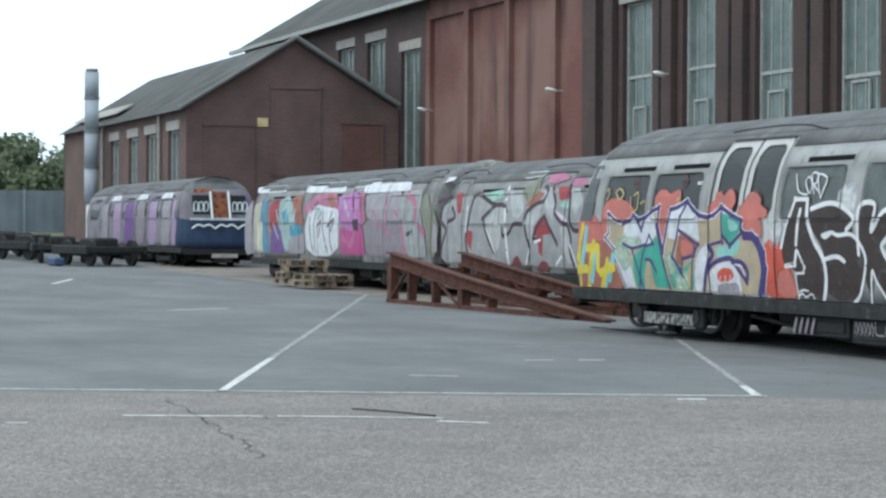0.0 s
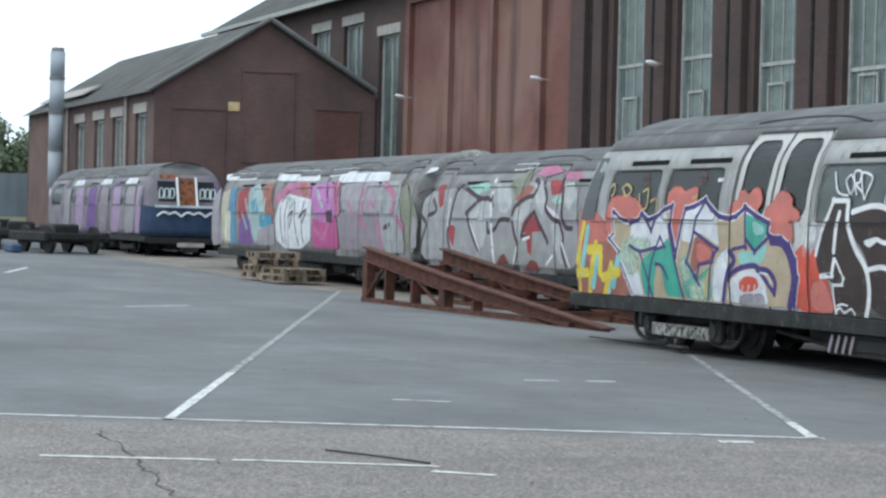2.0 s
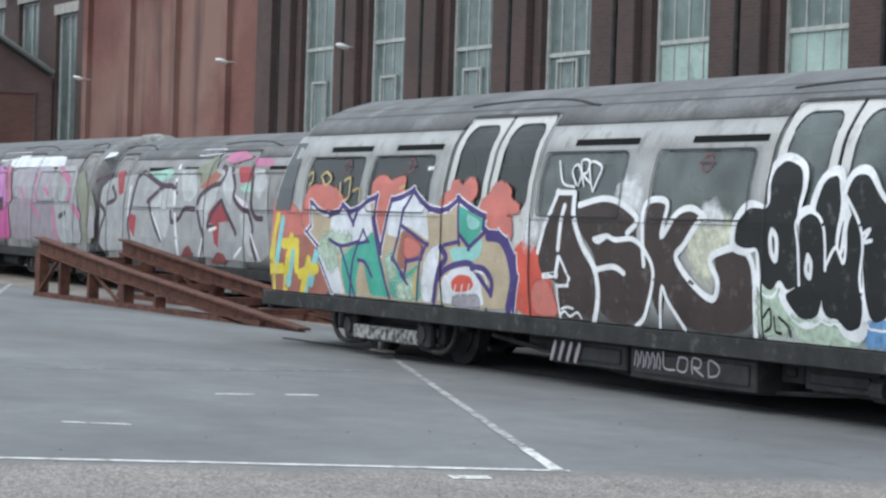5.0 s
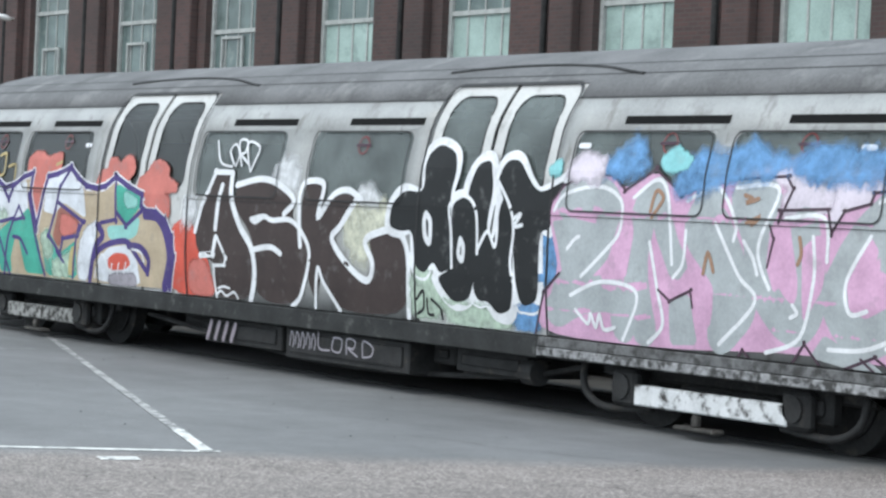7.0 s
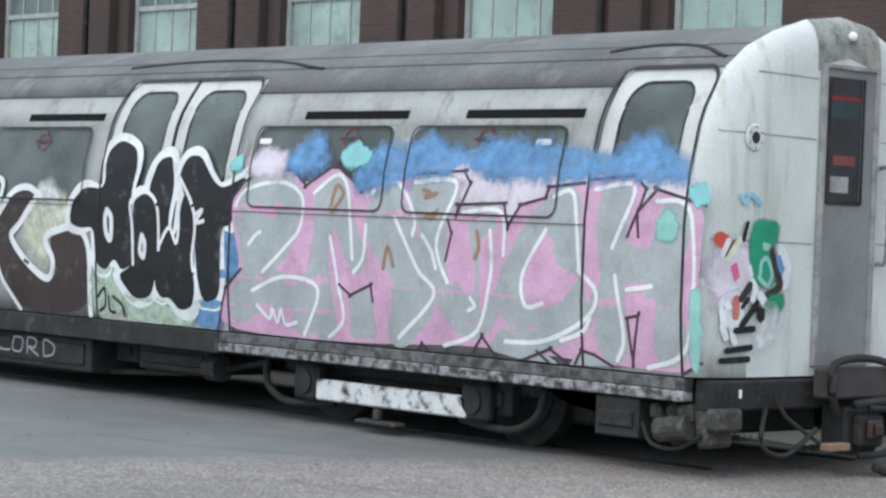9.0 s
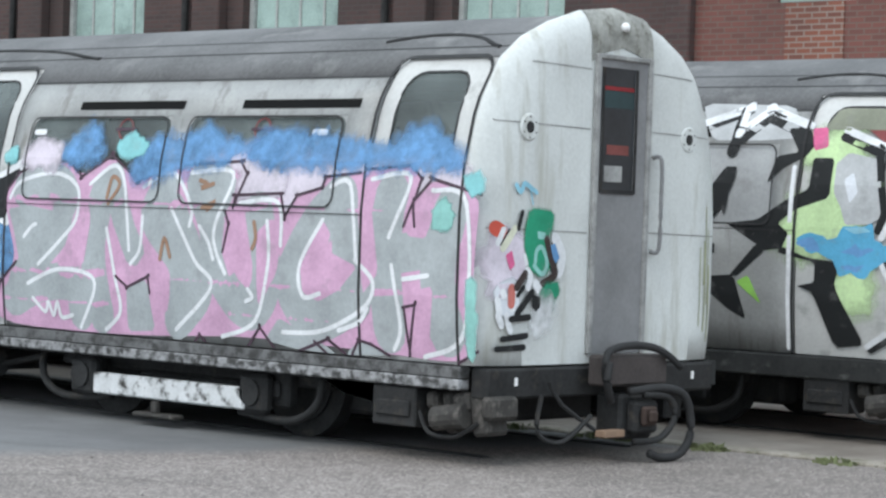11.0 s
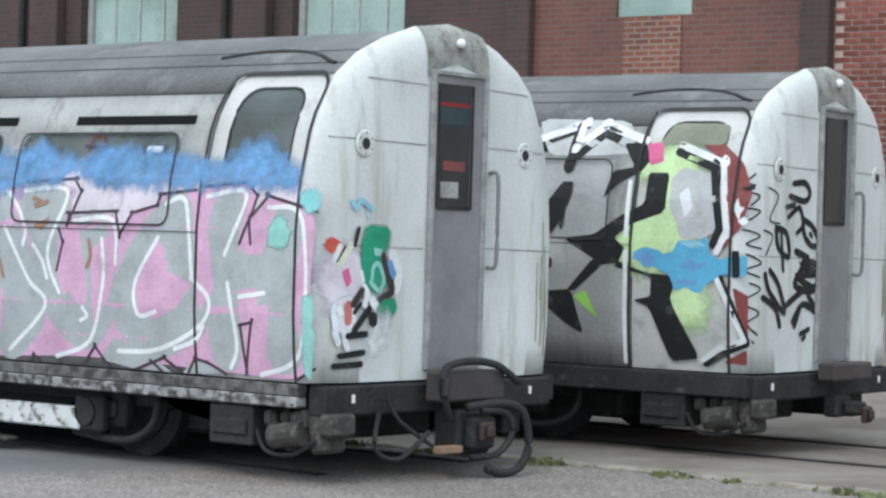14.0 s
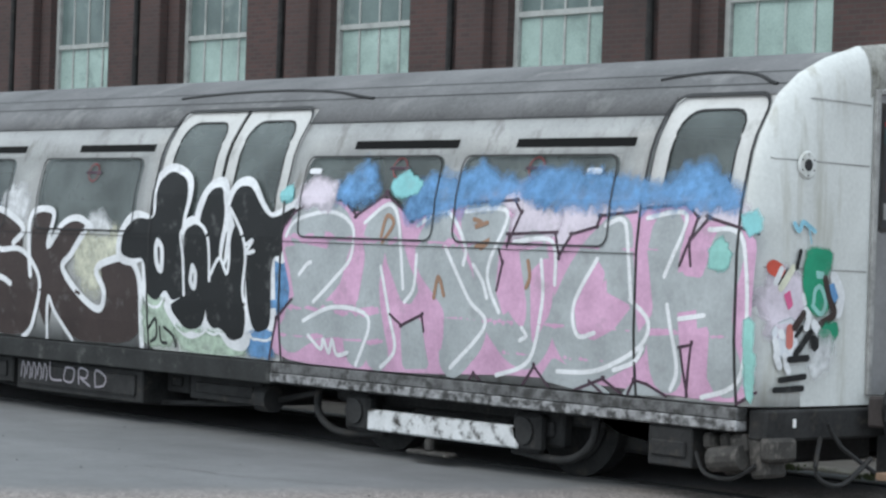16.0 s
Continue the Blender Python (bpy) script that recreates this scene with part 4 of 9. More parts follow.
def wall_x(y, z):
    """Where the bulkhead's skin lies at a point (y, z)."""
    z0, x = z, 0.0
    for _ in range(5):
        half = 1.3 - skin(z0)
        i = 1.3 * (1 - abs(1.3 - y) / (half if y < 1.3 else half * FAR_SIDE))
        x, lift = 0.0, 0.09
        for (xa, ia, la), (xb, ib, lb) in zip(END_STATIONS[1:], END_STATIONS[2:]):
            if ia <= i <= ib:
                t = (i - ia) / (ib - ia)
                x, lift = xa + (xb - xa) * t, la + (lb - la) * t
        i = min(max(i, 0.0), 0.4)
        z0 = 0.6 + (z - 0.6) / (1 - 0.25 * i)
        z0 -= lift * max(0.0, (z0 - 2.2) / 0.62)
    return x


def wall_line(bm, pts, w):
    """A narrow joint drawn along points (y, z) of the bulkhead."""
    line = [Vector(p) for p in pts]
    prev = None
    for i, p in enumerate(line):
        d = (line[min(i + 1, len(line) - 1)] - line[max(i - 1, 0)]).normalized()
        n = Vector((-d.y, d.x)) * w / 2
        cur = [bm.verts.new((wall_x(q.x, q.y) + 0.003, q.x, q.y)) for q in (p + n, p - n)]
        if prev:
            bm.faces.new((prev[0], prev[1], cur[1], cur[0]))
        prev = cur


M_JOINT = mat("grey_panel_joint", (0.27, 0.27, 0.265), 0.7, vary=0.4, scale=9)


def flat_end(car, end_mat, hoses):
    """The plain vestibule end: a white bulkhead, a grey centre door, rails, vents and the coupling."""
    bm = bmesh.new()
    end_ring(bm, [(x, i, l * (0.25 if end_mat is M_CAR_GREY else 1.0)) for x, i, l in END_STATIONS])
    wall = part("end_wall", bm, end_mat, car, "dirty white panelled end wall", True)
    for p in wall.data.polygons:
        p.use_smooth = len(p.vertices) == 4
    for z, a, b in ((2.06, 0.08, 1.0), (1.42, 0.03, 1.0), (2.06, 1.62, 2.34), (1.42, 1.62, 2.4), (2.43, 0.46, 1.0), (2.43, 1.62, 2.08)):
        bm = bmesh.new()
        wall_line(bm, [(a + (b - a) * k / 10, z - 0.012 * k / 10) for k in range(11)], 0.008)
        part("panel_joint", bm, M_JOINT, wall)
    # head, frame and leaf of the centre door
    bm = bmesh.new()
    rows = []
    for x, i, lift in ((0.0, 0.55, 0.09),) + END_STATIONS[:1:-1]:
        row = []
        for y in (0.99, 1.1, 1.2, 1.3, 1.4, 1.5, 1.61):
            off = abs(1.3 - y) / (1 - i / 1.3)
            crown = 2.79 - 0.117 * off if off < 0.3 else 2.755 - 0.3 * (off - 0.3)
            z = 0.6 + (crown + lift * (crown - 2.2) / 0.59 - 0.6) * (1 - 0.25 * i)
            row.append(bm.verts.new((x + 0.006, y, z + 0.004)))
        rows.append(row)
    for p, q in zip(rows, rows[1:]):
        for k in range(6):
            bm.faces.new((p[k], p[k + 1], q[k + 1], q[k]))
    part("door_head", bm, mat("stained_bare_metal", (0.27, 0.27, 0.25), 0.6, 0.1, vary=0.4, scale=6, stain=(0.13, 0.125, 0.105), stain_at=0.56), wall, "stained bare metal above the door", True)
    part("door_frame", boxes((0.002, 0.03, 1.02, 1.06, 0.66, 2.52), (0.002, 0.03, 1.55, 1.59, 0.66, 2.52), (0.002, 0.03, 1.06, 1.55, 2.49, 2.52), bevel=0.005), M_JOINT, wall)
    d = new("end_door")
    d.parent = car
    part("leaf", boxes((0.002, 0.012, 1.06, 1.55, 0.66, 1.68), (0.002, 0.012, 1.06, 1.11, 1.68, 2.49), (0.002, 0.012, 1.43, 1.55, 1.68, 2.49), (0.002, 0.012, 1.11, 1.43, 2.44, 2.49)), M_GREY_DOOR, d, "grey painted door leaf")
    part("pane", boxes((0.003, 0.008, 1.11, 1.43, 1.68, 2.44)), M_PANE_END, d, "tall narrow dark window")
    part("window_bead", boxes((0.012, 0.02, 1.09, 1.11, 1.66, 2.44), (0.012, 0.02, 1.43, 1.45, 1.66, 2.44), (0.012, 0.02, 1.11, 1.43, 1.655, 1.68)), M_UNDER, d)
    # black strip painting the dark recess at the inset door's left jamb
    part("jamb_dark_strip", boxes((0.012, 0.016, 1.058, 1.072, 0.68, 2.49)), M_BLACK, d)
    if hoses:
        part("sign_band", boxes((0.0085, 0.0095, 1.12, 1.42, 2.3, 2.325)), mat("red_band", (0.2, 0.02, 0.025), 0.3), d, "red notice band")
        part("sign_band", boxes((0.0085, 0.0095, 1.12, 1.42, 2.19, 2.295)), mat("dark_blue_band", (0.025, 0.05, 0.055), 0.3), d, "dark notice band")
        # flat colour patches imitating the see-through red and the pale reflection in the pane
        part("swatch", boxes((0.0085, 0.0095, 1.16, 1.38, 1.9, 1.96)), M_PANE_RED, d, "red patch for the view through the glass")
        part("swatch", boxes((0.0085, 0.0095, 1.14, 1.32, 1.73, 1.83)), M_JOINT, d, "grey patch for a reflection in the glass")
    bm = bmesh.new()
    pipe(bm, [(0.01, 1.64, 1.9), (0.07, 1.65, 1.88), (0.075, 1.65, 1.6), (0.07, 1.65, 1.32), (0.01, 1.64, 1.3)], 0.014, 8, 4)
    part("grab_rail", bm, M_GREY_DOOR, car, "vertical metal grab rail", True)
    for y in (0.42, 2.02):
        bm = bmesh.new()
        bmesh.ops.create_cone(bm, cap_ends=True, segments=20, radius1=0.085, radius2=0.075, depth=0.01, matrix=pose(0.003, y, 2.03, 0, 90))
        v = part("vent", bm, end_mat, car, "round white vent plate with a black centre")
        bm = bmesh.new()
        bmesh.ops.create_cone(bm, cap_ends=True, segments=16, radius1=0.036, radius2=0.036, depth=0.004, matrix=pose(0.008, y, 2.03, 0, 90))
        part("hole", bm, M_BLACK, v)
        bm = bmesh.new()
        for k in range(6):
            a = radians(60 * k + 30)
            box(bm, 0.006, 0.0095, y + 0.062 * math.cos(a) - 0.005, y + 0.062 * math.cos(a) + 0.005, 2.03 + 0.062 * math.sin(a) - 0.005, 2.03 + 0.062 * math.sin(a) + 0.005)
        part("screw", bm, M_UNDER, v)
    bm = bmesh.new()
    bmesh.ops.create_uvsphere(bm, u_segments=10, v_segments=8, radius=0.03, matrix=pose(0.015, 1.3, 2.7))
    part("marker_lamp", bm, M_WHITE, car, "small white marker lamp")
    # headstock, lamps, coupler and hoses
    part("headstock", boxes((-0.12, 0.02, 0.1, 2.36, 0.4, 0.585), bevel=0.015), M_UNDER, car)
    for y in (0.35, 2.12):
        part("marker_plate", boxes((0.021, 0.03, y - 0.01, y + 0.01, 0.48, 0.53)), M_WHITE, car)
    part("coupler_pocket", boxes((0.02, 0.22, 1.12, 1.46, 0.14, 0.42), (0.22, 0.3, 1.17, 1.41, 0.18, 0.38), bevel=0.02) if hoses else boxes((0.02, 0.14, 1.16, 1.42, 0.26, 0.42), (0.14, 0.3, 1.24, 1.34, 0.28, 0.38), bevel=0.02), M_UNDER, car, "black coupler block")
    part("coupler_head", boxes((0.3, 0.34, 1.21, 1.35, 0.23, 0.35), (0.34, 0.37, 1.24, 1.32, 0.25, 0.33), bevel=0.015), mat("rusty_coupler", (0.06, 0.042, 0.036), 0.8, 0.3, vary=0.4), car, "rusty coupler head")
    part("buffer_beam", boxes((0.06, 0.2, 0.98, 1.62, 0.47 if hoses else 0.53, 0.66), bevel=0.015), mat("dull_brown_steel", (0.07, 0.06, 0.058), 0.7, 0.2, vary=0.4), car, "dull brown steel buffer beam")
    if hoses:
        bm = bmesh.new()
        pipe(bm, [(0.2, 1.0, 0.5), (0.24, 0.93, 0.6), (0.22, 1.0, 0.69), (0.2, 1.25, 0.72), (0.22, 1.5, 0.69), (0.26, 1.68, 0.58)], 0.025, 8, 6)
        part("jumper_cable", bm, M_BLACK, car, "looped black jumper cable", True)
        bm = bmesh.new()
        pipe(bm, [(0.26, 0.95, 0.62), (0.27, 0.92, 0.5), (0.24, 1.0, 0.38)], 0.026, 8, 6)
        pipe(bm, [(0.26, 1.15, 0.44), (0.32, 1.42, 0.46), (0.36, 1.6, 0.4), (0.37, 1.65, 0.18), (0.36, 1.56, 0.05), (0.34, 1.4, 0.03), (0.33, 1.28, 0.06)], 0.027, 8, 6)
        part("air_hose", bm, M_BLACK, car, "black air hose hanging to the ground", True)
        bm = bmesh.new()
        pipe(bm, [(0.3, 1.25, 0.42), (0.33, 1.46, 0.4), (0.34, 1.52, 0.28), (0.32, 1.4, 0.15), (0.28, 1.18, 0.13)], 0.022, 8, 6)
        part("air_hose", bm, M_UNDER, car, "", True)
        bm = bmesh.new()
        pipe(bm, [(0.06, 0.62, 0.5), (0.1, 0.7, 0.36), (0.2, 0.92, 0.2)], 0.014, 6, 2)
        pipe(bm, [(0.06, 0.55, 0.42), (0.08, 0.5, 0.2), (0.14, 0.66, 0.14), (0.2, 0.86, 0.3)], 0.016, 6, 4)
        part("uncoupling_rod", bm, M_UNDER, car)
        part("timber_block", boxes((0.2, 0.28, 0.9, 1.1, 0.165, 0.21), bevel=0.006), mat("raw_timber", (0.24, 0.16, 0.11), 0.8), car, "short raw timber block")
    rnd = random.Random(31)
    for k in range(5):
        x = -0.46 + 0.11 * k
        h = rnd.uniform(0.1, 0.17)
        bm = boxes((x, x + rnd.uniform(0.08, 0.14), 0.08 + 0.03 * (k % 2), 0.32, 0.42 - h - 0.1 * (k % 2), 0.42), bevel=0.02)
        bmesh.ops.rotate(bm, verts=bm.verts, cent=(x, 0.2, 0.35), matrix=Matrix.Rotation(radians(rnd.uniform(-14, 14)), 3, "Y"))
        part("brake_gear", bm, M_GEAR, car)
    part("brake_cylinder", tube(bmesh.new(), (-0.34, 0.05, 0.27), (-0.12, 0.07, 0.3), 0.075, 14), M_GEAR, car)
    bm = bmesh.new()
    pipe(bm, [(-0.5, 0.08, 0.3), (-0.4, 0.06, 0.18), (-0.2, 0.07, 0.17), (-0.05, 0.1, 0.26)], 0.014, 6, 4)
    part("brake_hose", bm, M_BLACK, car)
    part("step_box", boxes((-0.86, -0.5, 0.04, 0.3, 0.2, 0.44), (-0.82, -0.54, 0.02, 0.038, 0.26, 0.36), bevel=0.01), M_UNDER, car)


M_SLOT = mat("dark_slot", (0.004, 0.004, 0.004), 1.0, vary=0.1, bump=0.0)
M_GEAR = mat("dusty_brake_gear", (0.05, 0.047, 0.044), 0.8, 0.1, vary=0.5, scale=7, stain=(0.12, 0.11, 0.1), stain_at=0.58)
# red that seems to lie behind the end door's glass
M_PANE_RED = mat("pane_red", (0.16, 0.05, 0.045), 0.5)
M_PANE_END = mat("dark_door_glass", (0.03, 0.034, 0.038), 0.28, vary=0.3, scale=4, bump=0.0)


def cab_end(car, sign, x_end, x_in, body_mat, end_mat):
    """The driver's end: the front leans back and the crown rounds down."""
    bm = bmesh.new()

    def lean(z):
        return 0.0 if z < 0.9 else 0.05 * (z - 0.9) / 0.5 if z < 1.4 else 0.05 + 0.34 * (z - 1.4) / 0.87 if z < 2.27 else 0.39 + 0.36 * ((z - 2.27) / 0.35) ** 2

    rings = []
    for t, inset in ((0.0, 0.0), (0.45, 0.015), (0.8, 0.06), (0.95, 0.13), (1.0, 0.22)):
        ring = []
        for y, z in section(inset, 0.0):
            zz = min(z, 2.62)
            xf = x_end - sign * min(lean(zz), abs(x_end - x_in))
            zc = z - 0.05 * t * max(0.0, (z - 2.3) / 0.38)
            ring.append(bm.verts.new((x_in + (xf - x_in) * t, y, zc)))
        rings.append(ring)
    for a, b in zip(rings, rings[1:]):
        for k in range(len(a)):
            j = (k + 1) % len(a)
            f = bm.faces.new((a[k], a[j], b[j], b[k]))
            f.material_index = 1 if (a[k].co.z + a[j].co.z) / 2 > 2.33 else 0
    cap = rings[-1]
    for k in range(len(cap) // 2 - 1):
        f = bm.faces.new((cap[k], cap[-1 - k], cap[-2 - k], cap[k + 1]))
        f.material_index = 1 if cap[k].co.z > 2.35 else 0
    f = bm.faces.new((cap[len(cap) // 2 - 1], cap[len(cap) // 2 + 1], cap[len(cap) // 2]))
    f.material_index = 1
    if end_mat is M_BLUE_FRONT:
        for f in bm.faces:
            if f.material_index == 0 and f.calc_center_median().z > 1.45:
                f.material_index = 2
    part("cab_shell", bm, [end_mat, M_ROOF, M_MAUVE_SIDE], car, "", True)
    if end_mat is M_BLUE_FRONT:
        xf = x_end + 0.012
        for y0, y1, z0, z1, mm, lab in ((0.42, 0.95, 1.62, 2.2, M_PANE_END, "dark windscreen"), (1.06, 1.5, 1.5, 2.3, M_ORANGE, "boarded orange centre door"), (1.62, 2.1, 1.62, 2.2, M_PANE_END, "dark windscreen")):
            bm = bmesh.new()
            vs = [bm.verts.new((xf - lean(z) + 0.012, y, z)) for y, z in ((y0, z0), (y1, z0), (y1, z1), (y0, z1))]
            bm.faces.new(vs)
            bmesh.ops.solidify(bm, geom=bm.faces[:], thickness=0.02)
            part("front_panel", bm, mm, car, lab)
        for y in (1.0, 1.56):
            bm = bmesh.new()
            pipe(bm, [(xf - lean(1.45) + 0.03, y, 1.45), (xf - lean(2.3) + 0.03, y, 2.32)], 0.035, 6, 2)
            part("door_pillar", bm, M_WHITE, car)
        bm = bmesh.new()
        for k in range(5):
            pipe(bm, [(xf + 0.03, 0.35 + 0.36 * k, 1.18 + 0.06 * (k % 2)), (xf + 0.03, 0.53 + 0.36 * k, 1.3), (xf + 0.03, 0.71 + 0.36 * k, 1.18 + 0.06 * ((k + 1) % 2))], 0.03, 5, 3)
        part("graffiti_stroke", bm, M_WHITE, car)
        for y0 in (0.45, 1.66):
            for k in range(3):
                bm = bmesh.new()
                y = y0 + 0.16 * k
                pipe(bm, [(xf - lean(z) + 0.03, y + dy, z) for z, dy in ((1.68, 0.0), (1.95, 0.02), (1.98, 0.12), (1.8, 0.13), (1.7, 0.06))], 0.022, 5, 3)
                part("graffiti_tag", bm, M_PALE_TAG, car)
        part("front_panel", boxes((xf - 0.42, xf - 0.4, 0.5, 1.05, 2.27, 2.4)), M_ORANGE, car, "orange sprayed patch")
        part("waist_band", boxes((xf - 0.03, xf + 0.01, 0.3, 2.2, 1.43, 1.5), bevel=0.005), M_PALE_TAG, car, "pale waist band")
        part("buffer_plate", boxes((0.31, 0.34, 0.9, 1.7, 0.3, 0.42)), M_CONCRETE, car)
    # cab side window, leaning with the front
    bm = bmesh.new()
    zs = (1.5, 1.75, 2.0, 2.25)
    cols = [[bm.verts.new((x_end - sign * (a + k * (z - 1.5)), skin(z) - 0.012 + (0.004 if a < 0.5 else 0.0), z)) for z in zs] for a, k in ((0.4, 0.3), (0.83, 0.06))]
    for i in range(3):
        bm.faces.new((cols[0][i], cols[1][i], cols[1][i + 1], cols[0][i + 1]))
    part("cab_window", bm, M_PANE_END, car, "dark cab side window")
    part("headstock", boxes((x_end - sign * 0.02, x_end - sign * 0.16, 0.1, 2.5, 0.38, 0.585), bevel=0.015), M_UNDER, car)
    part("coupler_block", boxes((x_end, x_end + sign * 0.3, 1.05, 1.55, 0.15, 0.45), bevel=0.03), M_UNDER, car)


def bogie(car, bx, pale):
    b = new("bogie")
    b.parent = car
    for y in (0.38, 2.12):
        near = y < 1
        o = -1 if near else 1
        part("side_frame", boxes((bx - 1.35, bx + 1.35, y - 0.05, y + 0.05, 0.34, 0.46), (bx - 0.5, bx + 0.5, y - 0.06, y + 0.06, 0.22, 0.34), bevel=0.02), M_UNDER, b)
    for dx in (-0.95, 0.95):
        bm = bmesh.new()
        for y in (0.58, 2.02):
            tube(bm, (bx + dx, y - 0.06, 0.37), (bx + dx, y + 0.06, 0.37), 0.37, 28)
            o = -0.07 if y < 1 else 0.07
            tube(bm, (bx + dx, y + o, 0.37), (bx + dx, y + o * 1.2, 0.37), 0.26, 24)
        tube(bm, (bx + dx, 0.5, 0.37), (bx + dx, 2.1, 0.37), 0.07)
        part("wheelset", bm, M_UNDER, b, "worn steel wheelset")
        part("axle_box", boxes((bx + dx - 0.13, bx + dx + 0.13, 0.24, 0.34, 0.2, 0.44), (bx + dx - 0.07, bx + dx + 0.07, 0.21, 0.24, 0.26, 0.38), bevel=0.02), M_UNDER, b)
        bm = bmesh.new()
        s = 1 if dx > 0 else -1
        pipe(bm, [(bx + dx - 0.3 * s, 0.22, 0.16), (bx + dx + 0.18 * s, 0.2, 0.13), (bx + dx + 0.42 * s, 0.2, 0.24), (bx + dx + 0.46 * s, 0.22, 0.42)], 0.028, 8, 4)
        part("guard_rail", bm, M_UNDER, b, "bent steel guard bar", True)
    beam_mat = M_BEAM if pale else M_BEAM_CHIPPED if car.location.y < 1 and bx < -12 else M_UNDER
    part("shoe_beam", boxes((bx - 0.72, bx + 0.8, 0.1, 0.17, 0.18, 0.325), bevel=0.012), beam_mat, b, "flaking white shoe beam" if pale else "grimy shoe beam")
    part("shoe", boxes((bx - 0.25, bx + 0.15, 0.06, 0.18, 0.06, 0.09), (bx - 0.1, bx - 0.04, 0.09, 0.14, 0.09, 0.17), bevel=0.01), M_GEAR, b, "grimy collector shoe")
    for c in (bx + 0.85, bx - 0.87):
        bm = boxes((c - 0.13, c + 0.13, 0.12, 0.22, 0.16, 0.42), bevel=0.03)
        tube(bm, (c, 0.1, 0.3), (c, 0.14, 0.3), 0.09, 12)
        part("beam_bracket", bm, M_UNDER, b)
    if pale:
        bm = bmesh.new()
        v = [bm.verts.new((x, 0.08, z)) for x, z in ((bx + 1.55, 0.44), (bx + 2.1, 0.44), (bx + 2.1, 0.22), (bx + 2.0, 0.22), (bx + 1.98, 0.33), (bx + 1.75, 0.36))]
        bm.faces.new(v)
        bmesh.ops.solidify(bm, geom=bm.faces[:], thickness=0.02)
        part("gusset", bm, M_BEAM, b, "flaking white gusset plate")


M_CAR_GREY = mat("flat_silver_paint", (0.22, 0.215, 0.215), 0.6, 0.15, vary=0.3, scale=2.5, stain=(0.16, 0.16, 0.155), stain_at=0.58)
M_CHROME_SIDE = mat("silver_sprayed_side", (0.34, 0.345, 0.35), 0.5, 0.2, vary=0.2, scale=2.5, stain=(0.25, 0.25, 0.25), stain_at=0.6)
M_PALE_TAG = mat("pale_blue_spray", (0.5, 0.56, 0.58), 0.6, vary=0.3)
M_BLUE_FRONT = mat("dark_blue_front", (0.028, 0.05, 0.1), 0.6, vary=0.3, scale=3)
M_ORANGE = mat("orange_board", (0.42, 0.16, 0.08), 0.7, vary=0.4, scale=5, stain=(0.1, 0.06, 0.05), stain_at=0.55)
M_MAUVE_SIDE = mat("mauve_grey_side", (0.2, 0.185, 0.205), 0.65, vary=0.35, scale=0.8, stain=(0.16, 0.12, 0.2), stain_at=0.56)
car_1 = build_car(pose(0, 0, 0), CAR1, "silver tube railway car with a white end, covered in graffiti", "tube cars on the near track", cab_left=True, pale_sole=True, hoses=True)
car_r = build_car(pose(0.69, 3.73, 0, 0, 0, 3.6), TRAILER, "silver tube railway car with black chrome graffiti and tagged end", "tube cars on the inner track", pane_mat=M_CHROME_SIDE)
car_m = build_car(pose(-16.4, 3.6, 0.0), TRAILER, "silver tube railway car with bubble graffiti outlined in black", "tube cars on the inner track", body_mat=M_CAR_GREY, end_mat=M_CAR_GREY, pane_mat=M_CAR_GREY, door_mat=M_CAR_GREY)
car_p = build_car(pose(-32.5, 3.6, 0.06), TRAILER, "tube railway car painted in pink, white and blue graffiti panels", "tube cars on the inner track", body_mat=M_CAR_GREY, end_mat=M_CAR_GREY, pane_mat=M_CAR_GREY, door_mat=M_CAR_GREY)
car_b = build_car(pose(-56, 3.5, 0.25), BLUECAR, "tube railway car with a dark blue cab front and mauve sides", "tube cars on the inner track", cab_right=True, body_mat=M_MAUVE_SIDE, end_mat=M_BLUE_FRONT, door_mat=M_MAUVE_SIDE)


